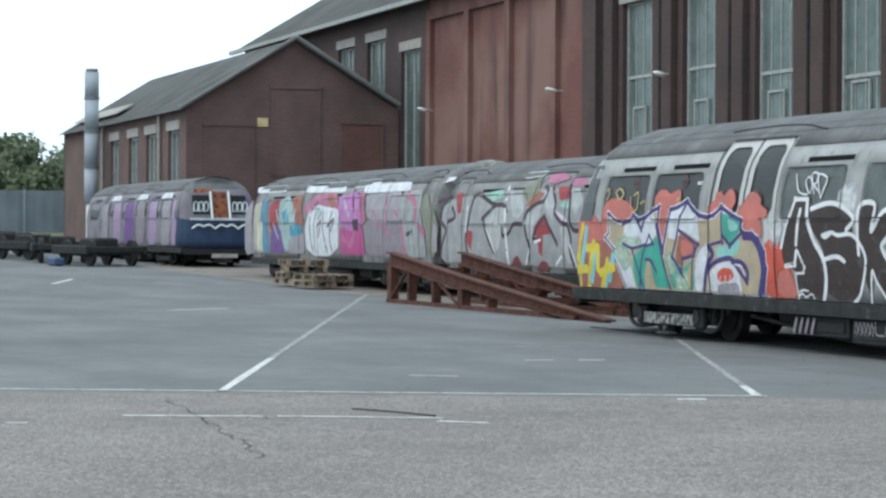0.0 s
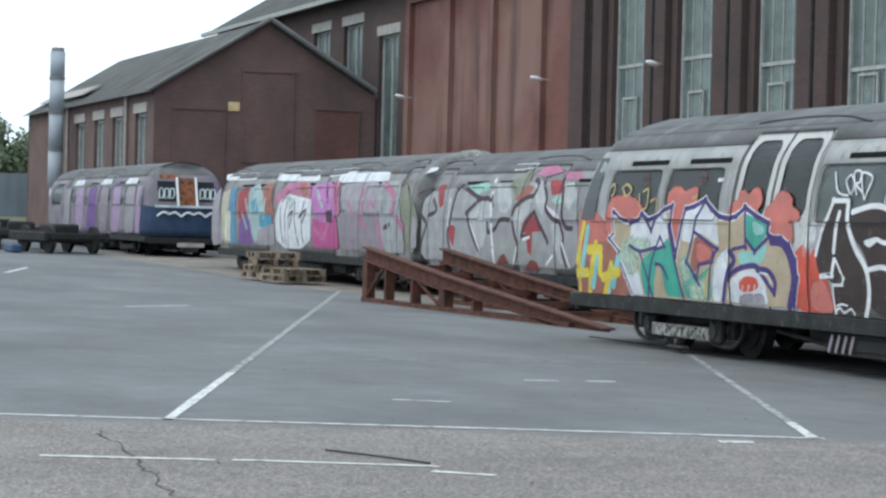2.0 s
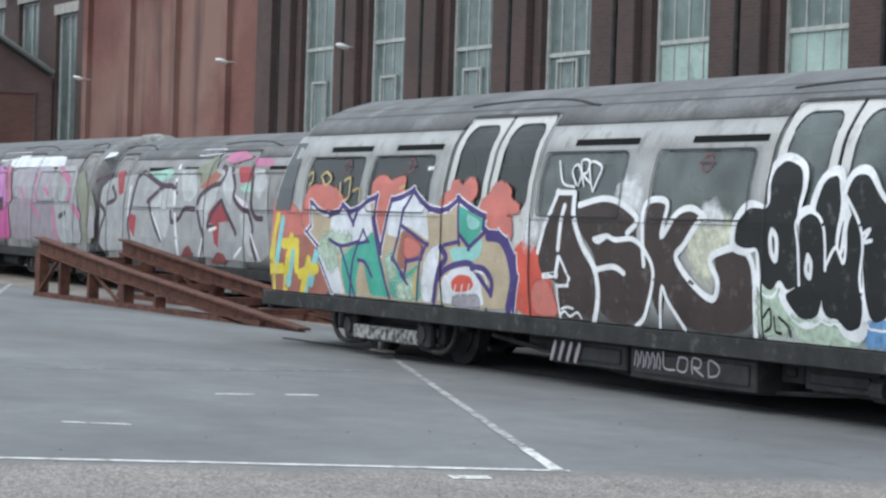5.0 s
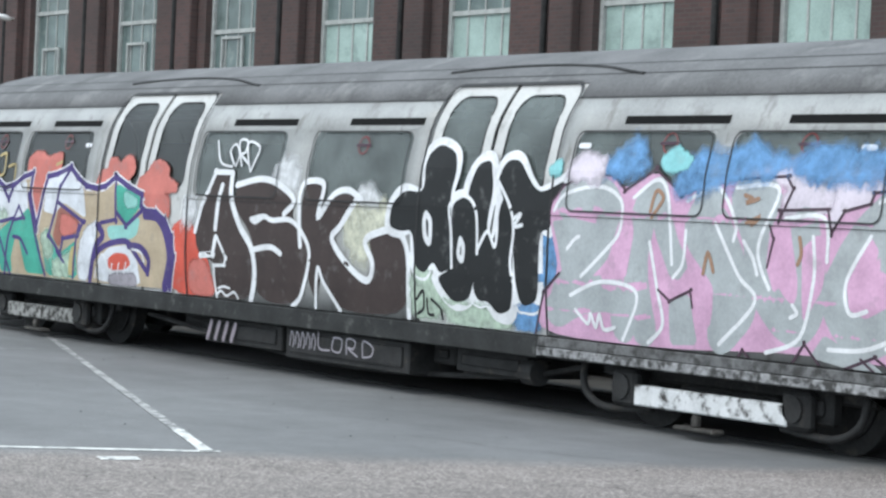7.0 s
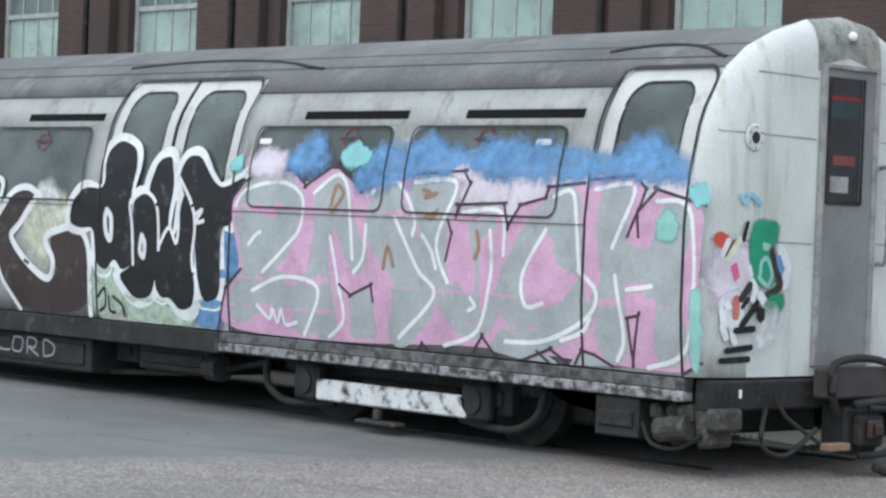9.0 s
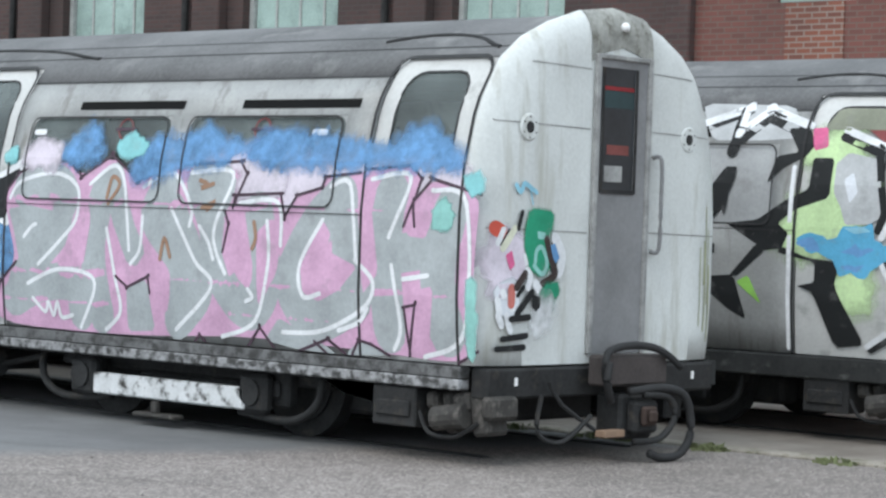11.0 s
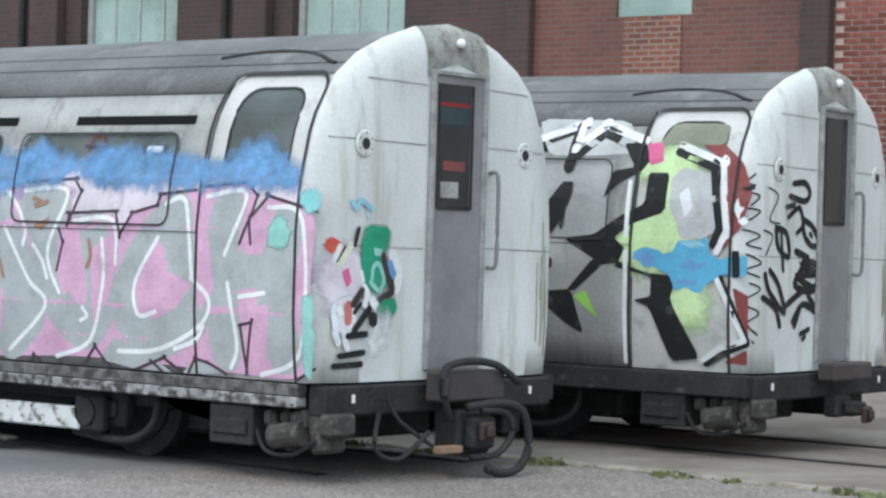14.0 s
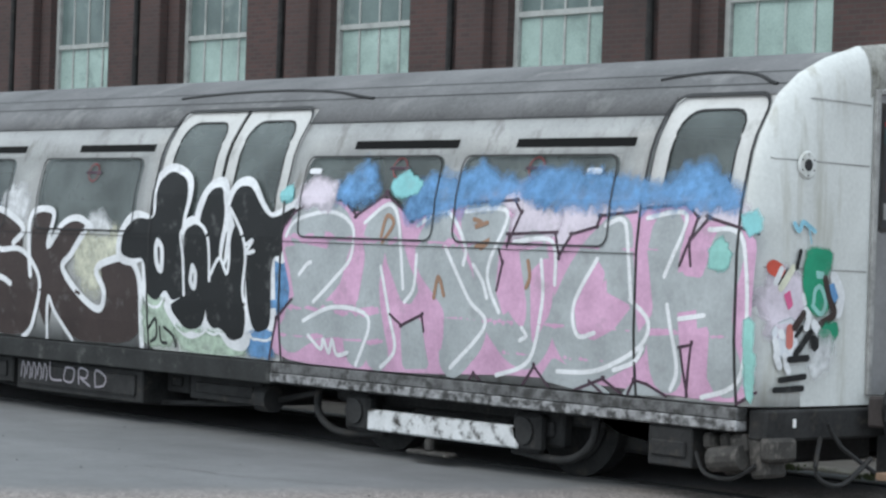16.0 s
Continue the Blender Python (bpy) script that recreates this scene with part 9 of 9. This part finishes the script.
def loading_ramp():
    """A long rusty ramp of two girders on trestles, its toe by the car's end."""
    ob = thing("loading_ramp", pose(-28.7, 1.45, 0), "long rusty steel loading ramp of two girders on trestles", "ramp")
    for y, x0 in ((0.0, 0.0), (1.4, 0.1)):
        bm = bmesh.new()
        ibeam(bm, (x0, y, 0.97), (x0 + 4.3, y, 0.57))
        part("girder", bm, M_RUST, ob, "rusty I-section girder")
        bm = bmesh.new()
        ibeam(bm, (x0 + 4.305, y, 0.569), (x0 + 10.7, y, 0.05), 0.2)
        part("girder", bm, M_RUST, ob, "rusty I-section girder")
        for x in (0.15, 1.3, 2.7, 4.2, 5.6):
            x += x0
            top = 0.97 - 0.093 * (x - x0) if x - x0 < 4.3 else 0.57 - 0.081 * (x - x0 - 4.3)
            if top - 0.26 > 0.08:
                w = 0.12 if abs(x - x0 - 0.15) < 0.01 or abs(x - x0 - 4.2) < 0.01 else 0.05
                part("post", boxes((x - w, x + w, y - 0.08, y + 0.08, 0.0, top - 0.248)), M_RUST, ob)
        part("brace", tube(bmesh.new(), (x0 + 0.2, y - 0.05, 0.08), (x0 + 1.1, y - 0.05, 0.6), 0.03, 6), M_RUST, ob)
        part("brace", tube(bmesh.new(), (x0 + 2.8, y - 0.05, 0.5), (x0 + 4.0, y - 0.05, 0.08), 0.03, 6), M_RUST, ob)
        part("foot_rail", boxes((x0, 9.5, y - 0.09, y + 0.09, 0.0, 0.07)), M_RUST, ob)
    for x in (-0.9, 0.4, 1.8, 3.2, 5.0, 6.6):
        part("cross_beam", boxes((x + 1.2 - 0.05, x + 1.2 + 0.05, 0.1, 1.36, max(0.08, 0.5 - 0.07 * x), max(0.16, 0.6 - 0.07 * x))), M_RUST, ob)


loading_ramp()


def pallet(m, label="weathered wooden pallet in a stack"):
    ob = thing("pallet", m, label, "pallet", "stacked pallets")
    for k in range(7):
        part("top_board", boxes((-0.6, 0.6, -0.5 + 0.152 * k, -0.4 + 0.152 * k, 0.122, 0.144)), M_WOOD, ob)
    for y in (-0.45, 0.0, 0.45):
        part("bottom_board", boxes((-0.6, 0.6, y - 0.05, y + 0.05, 0.0, 0.02)), M_WOOD, ob)
        for x in (-0.53, 0.0, 0.53):
            part("block", boxes((x - 0.07, x + 0.07, y - 0.05, y + 0.05, 0.022, 0.12)), M_WOOD, ob)
    return ob


PX, PY = -39.5, 2.72
proto = pallet(pose(PX, PY, ground_z(-44, 2), 0, 0, 8))
rnd = random.Random(3)
for n in range(1, 4):
    copy_thing(proto, pose(PX + rnd.uniform(-0.15, 0.15), PY + rnd.uniform(-0.1, 0.1), ground_z(-44, 2) + 0.146 * n, 0, 0, rnd.uniform(-12, 14)))
for n in range(2):
    copy_thing(proto, pose(PX + 1.75 + rnd.uniform(-0.1, 0.1), PY, ground_z(-42, 2) + 0.146 * n, 0, 0, rnd.uniform(-8, 10)))


def scrap_bogie(m):
    ob = thing("scrap_bogie", m, "black scrap railway bogie frame lying on the tarmac", "bogie", "scrapped bogies")
    part("frame", boxes((-1.4, 1.4, -1.0, -0.85, 0.35, 0.62), (-1.4, 1.4, 0.85, 1.0, 0.35, 0.62), (-0.4, 0.4, -0.85, 0.85, 0.3, 0.6), (-1.4, -1.3, -0.85, 0.85, 0.4, 0.6), (1.3, 1.4, -0.85, 0.85, 0.4, 0.6), bevel=0.03), M_UNDER, ob)
    for dx in (-0.95, 0.95):
        bm = tube(bmesh.new(), (dx, -0.74, 0.4), (dx, -0.62, 0.4), 0.4, 20)
        tube(bm, (dx, 0.62, 0.4), (dx, 0.74, 0.4), 0.4, 20)
        tube(bm, (dx, -0.9, 0.4), (dx, 0.9, 0.4), 0.08)
        part("wheelset", bm, M_UNDER, ob)
    part("motor", boxes((-0.6, 0.6, -0.4, 0.4, 0.55, 0.85), bevel=0.06), M_UNDER, ob)
    return ob


sb = scrap_bogie(pose(-58.0, 1.4, ground_z(-58, 1), 0, 0, 12))
for x, y, a in ((-61.6, 0.9, -8), (-65.5, 0.6, 20), (-69.5, 0.3, 5), (-73.5, 0.6, 70)):
    copy_thing(sb, pose(x, y, ground_z(x, y), 0, 0, a))
tarp = part("blue_sheet", boxes((-58.6, -57.2, -0.1, 0.2, ground_z(-58, 0), ground_z(-58, 0) + 0.25), bevel=0.05), mat("blue_plastic", (0.05, 0.08, 0.16), 0.6), None)
tagged(tarp, "crumpled dark blue plastic sheet beside the bogies", "plastic sheet")


def flue():
    x, y = -84.5, 6.1
    g = ground_z(x, y)
    ob = thing("flue_stack", pose(x, y, g), "tall galvanised metal flue stack beside the workshop", "flue")
    bm = bmesh.new()
    for a, b in ((1.9, 3.4), (3.43, 4.9), (4.93, 6.3), (6.33, 7.4)):
        tube(bm, (0, 0, a), (0, 0, b), 0.3, 20)
    part("pipe", bm, M_FLUE, ob, "", True)
    for z in (3.4, 4.9, 6.3):
        part("joint_band", tube(bmesh.new(), (0, 0, z - 0.03), (0, 0, z + 0.06), 0.325, 20), M_GREY_DOOR, ob)
    part("cap", tube(bmesh.new(), (0, 0, 7.4), (0, 0, 7.55), 0.26, 20), M_GREY_DOOR, ob)
    part("base", tube(bmesh.new(), (0, 0, 0), (0, 0, 1.9), 0.22, 16), M_WHITE, ob, "white painted base pipe")
    part("fan_box", boxes((-0.3, 0.5, 0.25, 0.9, 0.6, 1.9), bevel=0.05), mat("dark_teal_box", (0.03, 0.06, 0.065), 0.6), ob, "dark fan housing")


flue()


def fence():
    """A line of ribbed sheet fencing across the far end of the yard."""
    ob = thing("sheet_fence", pose(-108, 0, 0), "long grey ribbed sheet metal fence", "fence")
    y = -80.0
    k = 0
    while y < 22:
        g = ground_z(-108, y)
        bm = bmesh.new()
        n = 10
        vs = []
        for i in range(n + 1):
            yy = y + 3.0 * i / n
            xx = 0.04 if i % 2 else 0.0
            vs.append((bm.verts.new((xx, yy, g)), bm.verts.new((xx, yy, g + 2.15))))
        for a, b in zip(vs, vs[1:]):
            bm.faces.new((a[0], b[0], b[1], a[1]))
        bmesh.ops.solidify(bm, geom=bm.faces[:], thickness=0.02)
        part("panel", bm, M_FENCE, ob)
        part("post", boxes((0.06, 0.16, y - 0.05, y + 0.05, g, g + 2.2)), M_FENCE, ob)
        y += 3.0
        k += 1


fence()


def leaf_clumps(rnd, centre, radius, count, size):
    vs, fs = [], []
    cx, cy, cz = centre
    for _ in range(count):
        u = Vector((rnd.gauss(0, 1), rnd.gauss(0, 1), rnd.gauss(0, 1))).normalized()
        r = radius * (0.55 + 0.5 * noise.noise(u * 1.7 + Vector(centre))) * rnd.uniform(0.6, 1.15)
        p = Vector((cx, cy, cz)) + Vector((u.x * r, u.y * r, u.z * r * 0.85))
        a = Vector((rnd.gauss(0, 1), rnd.gauss(0, 1), rnd.gauss(0, 1))).normalized() * size * rnd.uniform(0.6, 1.3)
        b = a.cross(u if abs(u.z) < 0.9 else Vector((1, 0, 0))).normalized() * size * rnd.uniform(0.4, 0.8)
        i = len(vs)
        vs += [p - a, p + b, p + a, p - b]
        fs.append((i, i + 1, i + 2, i + 3))
    return vs, fs


def tree(x, y, h, r, seed):
    rnd = random.Random(seed)
    g = ground_z(max(x, -150), y)
    ob = thing("tree", pose(x, y, g), "leafy green tree beyond the fence", "tree", "trees beyond the fence")
    bm = tube(bmesh.new(), (0, 0, 0), (0, 0, h * 0.6), r * 0.09, 8, r * 0.04)
    for k in range(5):
        a = rnd.uniform(0, 6.28)
        tube(bm, (0, 0, h * (0.3 + 0.06 * k)), (math.cos(a) * r * 0.6, math.sin(a) * r * 0.6, h * (0.55 + 0.07 * k)), r * 0.035, 6, r * 0.012)
    part("trunk", bm, M_BARK, ob)
    vs, fs = [], []
    for k in range(9):
        a, q = rnd.uniform(0, 6.28), rnd.uniform(0, 0.65) * r
        c = (math.cos(a) * q, math.sin(a) * q, h * rnd.uniform(0.45, 0.85))
        v, f = leaf_clumps(rnd, c, r * 0.5, 420, 0.22)
        fs += [tuple(i + len(vs) for i in t) for t in f]
        vs += v
    me = bpy.data.meshes.new("crown")
    me.from_pydata([tuple(v) for v in vs], [], fs)
    me.materials.append(M_LEAF)
    cr = new("crown", me)
    cr.parent = ob


for n, (x, y, h, r) in enumerate(((-150, 6, 6.2, 4.6), (-146, 1, 4.6, 4), (-142, 9, 4.4, 4), (-150, 13, 6, 5), (-140, -4, 3.8, 3.4), (-145, -9, 4.2, 4), (-150, -15, 4.8, 4.4), (-143, 4, 4.2, 3.5), (-142, -14, 3.6, 3.4), (-139, 13, 4.0, 3.5), (-152, -26, 6, 5), (-146, 18, 5.4, 5))):
    tree(x, y, h * 0.8, r, 20 + n)


def far_house(x, y, w):
    g = ground_z(-150, 0)
    ob = thing("terraced_house", pose(x, y, g), "distant brick terraced house with chimney stacks", "house", "houses beyond the fence")
    part("wall", boxes((-8, 0, 0, w, 0, 4.6)), M_BRICK_RED, ob)
    bm = bmesh.new()
    v = [bm.verts.new(p) for p in ((0.4, -0.2, 4.4), (0.4, w + 0.2, 4.4), (-4, w + 0.2, 6.6), (-4, -0.2, 6.6), (-8.4, -0.2, 4.4), (-8.4, w + 0.2, 4.4))]
    bm.faces.new((v[0], v[1], v[2], v[3]))
    bm.faces.new((v[3], v[2], v[5], v[4]))
    bmesh.ops.solidify(bm, geom=bm.faces[:], thickness=0.15)
    roof = part("roof", bm, mat("brown_tile", (0.12, 0.07, 0.055), 0.9, vary=0.3), ob)
    part("chimney", boxes((-4.5, -3.5, 0.2, 1.4, 6.0, 7.9)), M_BRICK, roof)
    part("chimney", boxes((-4.5, -3.5, w - 1.4, w - 0.2, 6.0, 7.9)), M_BRICK, roof)
    for k in range(2):
        part("window", boxes((0.002, 0.05, 1.2 + k * w / 2, 2.4 + k * w / 2, 2.6, 4.0)), M_PANE_DARK, ob)


for k in range(4):
    far_house(-172, -22 + 9.5 * k, 9)


def lorry():
    ob = thing("box_trailer", pose(-128, -10.5, ground_z(-128, -10)), "white box trailer roof showing above the fence", "trailer")
    part("body", boxes((-2.6, 0, -8, 9.5, 0.9, 3.05), bevel=0.05), M_WHITE, ob)
    part("raised_unit", boxes((-2.2, -0.2, 2.0, 6.5, 3.06, 4.7), bevel=0.05), M_WHITE, ob)
    for y in (-6, -4.6, 6.5, 8):
        part("wheel", tube(bmesh.new(), (-0.1, y, 0.5), (-0.4, y, 0.5), 0.5, 18), M_BLACK, ob)
    part("chassis", boxes((-2.2, -0.4, -7.5, 9, 0.5, 0.9)), M_UNDER, ob)


lorry()
stick = bmesh.new()
pipe(stick, [(-2.36, -7.27, 0.015), (-2.0, -7.1, 0.018), (-1.58, -6.88, 0.012)], 0.007, 6, 4)
tagged(part("cable_offcut", stick, M_BLACK, None), "thin black cable offcut lying on the tarmac", "cable")

# thin algae streaks down the far edge of the white ends
rnd_s = random.Random(17)
for car_s in (car_1, car_r):
    for n in range(7):
        y = rnd_s.uniform(2.2, 2.34)
        z = rnd_s.uniform(0.65, 1.1)
        stroke(car_s, "algae_streak", "algae", 5 + n, ((y, z), (y + 0.006, z + 0.15), (y, z + rnd_s.uniform(0.25, 0.6))), rnd_s.uniform(0.008, 0.022), face="end")

# chalky tag on the equipment boxes
for n, pts in enumerate((((-7.66, 0.41), (-7.64, 0.28), (-7.48, 0.27)), ((-7.42, 0.38), (-7.44, 0.28), (-7.32, 0.27), (-7.3, 0.37), (-7.42, 0.38)), ((-7.22, 0.26), (-7.22, 0.38), (-7.1, 0.37), (-7.12, 0.31), (-7.2, 0.31), (-7.06, 0.25)), ((-6.98, 0.25), (-6.98, 0.38), (-6.84, 0.34), (-6.86, 0.27), (-6.98, 0.25)))):
    stroke(car_1, "graffiti_tag", "palegrey", 20 + n, pts, 0.016, face="box")
for n in range(5):
    x = -8.1 + 0.085 * n
    stroke(car_1, "graffiti_tag", "palegrey", 30 + n, ((x, 0.27 + 0.02 * (n % 2)), (x + 0.02, 0.39), (x + 0.06, 0.33), (x + 0.05, 0.26)), 0.014, face="box")
for n in range(4):
    x = -9.5 + 0.14 * n
    stroke(car_1, "graffiti_tag", "mauve2", 40 + n, ((x, 0.24), (x + 0.06, 0.38)), 0.05, face="box")

for n, (x, z) in enumerate(((-13.9, 1.98), (-12.4, 1.98), (-7.08, 1.97), (-3.3, 2.0), (-1.95, 2.0))):
    ring = tuple((x + 0.07 * math.cos(a), z + 0.07 * math.sin(a)) for a in [math.pi * k / 4 for k in range(8)])
    stroke(car_1, "window_sticker", "maroon", 2, ring, 0.012, closed=True)
    stroke(car_1, "window_sticker", "plum", 3, ((x - 0.1, z), (x + 0.1, z)), 0.02)
for n, (x, z) in enumerate(((-11.95, 1.95), (-4.22, 1.98), (-1.42, 1.98))):
    stroke(car_1, "window_sticker", "white", 2, ((x - 0.05, z), (x + 0.05, z)), 0.04)


def crack(pts, w):
    """A crack in the tarmac, wandering between the points."""
    rnd = random.Random(len(pts) + int(abs(pts[0][0]) * 100))
    line = []
    for a, b in zip(pts, pts[1:]):
        for k in range(8):
            line.append((a[0] + (b[0] - a[0]) * k / 8 + rnd.uniform(-0.05, 0.05), a[1] + (b[1] - a[1]) * k / 8 + rnd.uniform(-0.05, 0.05)))
    bm = bmesh.new()
    prev = None
    for x, y in line:
        h = w * rnd.uniform(0.3, 1.0)
        cur = (bm.verts.new((x, y - h, 0.003)), bm.verts.new((x, y + h, 0.003)))
        if prev:
            bm.faces.new((prev[0], prev[1], cur[1], cur[0]))
        prev = cur
    tagged(part("ground_crack", bm, M_CRACK, None), "dark crack wandering through the tarmac", "crack", "cracks in the tarmac", "structure")


M_CRACK = mat("crack_shadow", (0.05, 0.048, 0.046), 0.95, vary=0.3)
crack(((-3.9, -8.3), (-3.42, -8.42), (-2.13, -8.45), (-1.08, -8.6), (0.21, -8.72), (1.2, -8.9)), 0.008)
crack(((-2.6, -4.0), (-1.6, -3.2), (-0.9, -2.3), (0.1, -1.8)), 0.007)
crack(((-1.4, -8.55), (-1.0, -8.1), (-0.4, -7.9)), 0.006)
crack(((-3.6, -1.8), (-2.5, -1.5), (-1.2, -0.9)), 0.007)


def pebbles():
    """Loose grit and scraps on the tarmac."""
    rnd = random.Random(11)
    vs, fs = [], []
    for _ in range(130):
        x, y = rnd.uniform(-14, 5), rnd.uniform(-9, 0.2)
        r = rnd.uniform(0.004, 0.012)
        i = len(vs)
        vs += [(x - r, y, 0.002), (x + r, y - r * 0.4, 0.002), (x + r * 0.3, y + r, 0.002), (x, y, r * 0.9)]
        fs += [(i, i + 1, i + 3), (i + 1, i + 2, i + 3), (i + 2, i, i + 3)]
    me = bpy.data.meshes.new("grit")
    me.from_pydata(vs, [], fs)
    me.materials.append(M_UNDER)
    tagged(new("grit", me), "loose dark grit on the tarmac", "grit", kind="stuff")


pebbles()


def brickwork():
    """The clean wall's bricks in stretcher bond; the nearest stretch brick by brick, the rest joined."""
    proto_me = finish(boxes((0, 0.205, Y_WALL + 0.034, Y_WALL + 0.052, 0, 0.057), bevel=0.003), "brick", M_BRICK_UNIT)
    rest = bmesh.new()
    rnd = random.Random(4)
    for row in range(48):
        z = 1.205 + 0.075 * row
        for col in range(0, 24):
            x = -5.02 + 0.225 * col + (0.1125 if row % 2 else 0.0)
            if x < -3.45 and row < 42:
                b = new("brick", proto_me)
                b.parent = CLEAN_WALL
                b.location = (x, rnd.uniform(-0.002, 0.002), z)
            else:
                box(rest, x, x + 0.205, Y_WALL + 0.036, Y_WALL + 0.0515, z, z + 0.057)
    tagged(part("bricks", rest, M_BRICK_UNIT, CLEAN_WALL), kind="stuff")


brickwork()
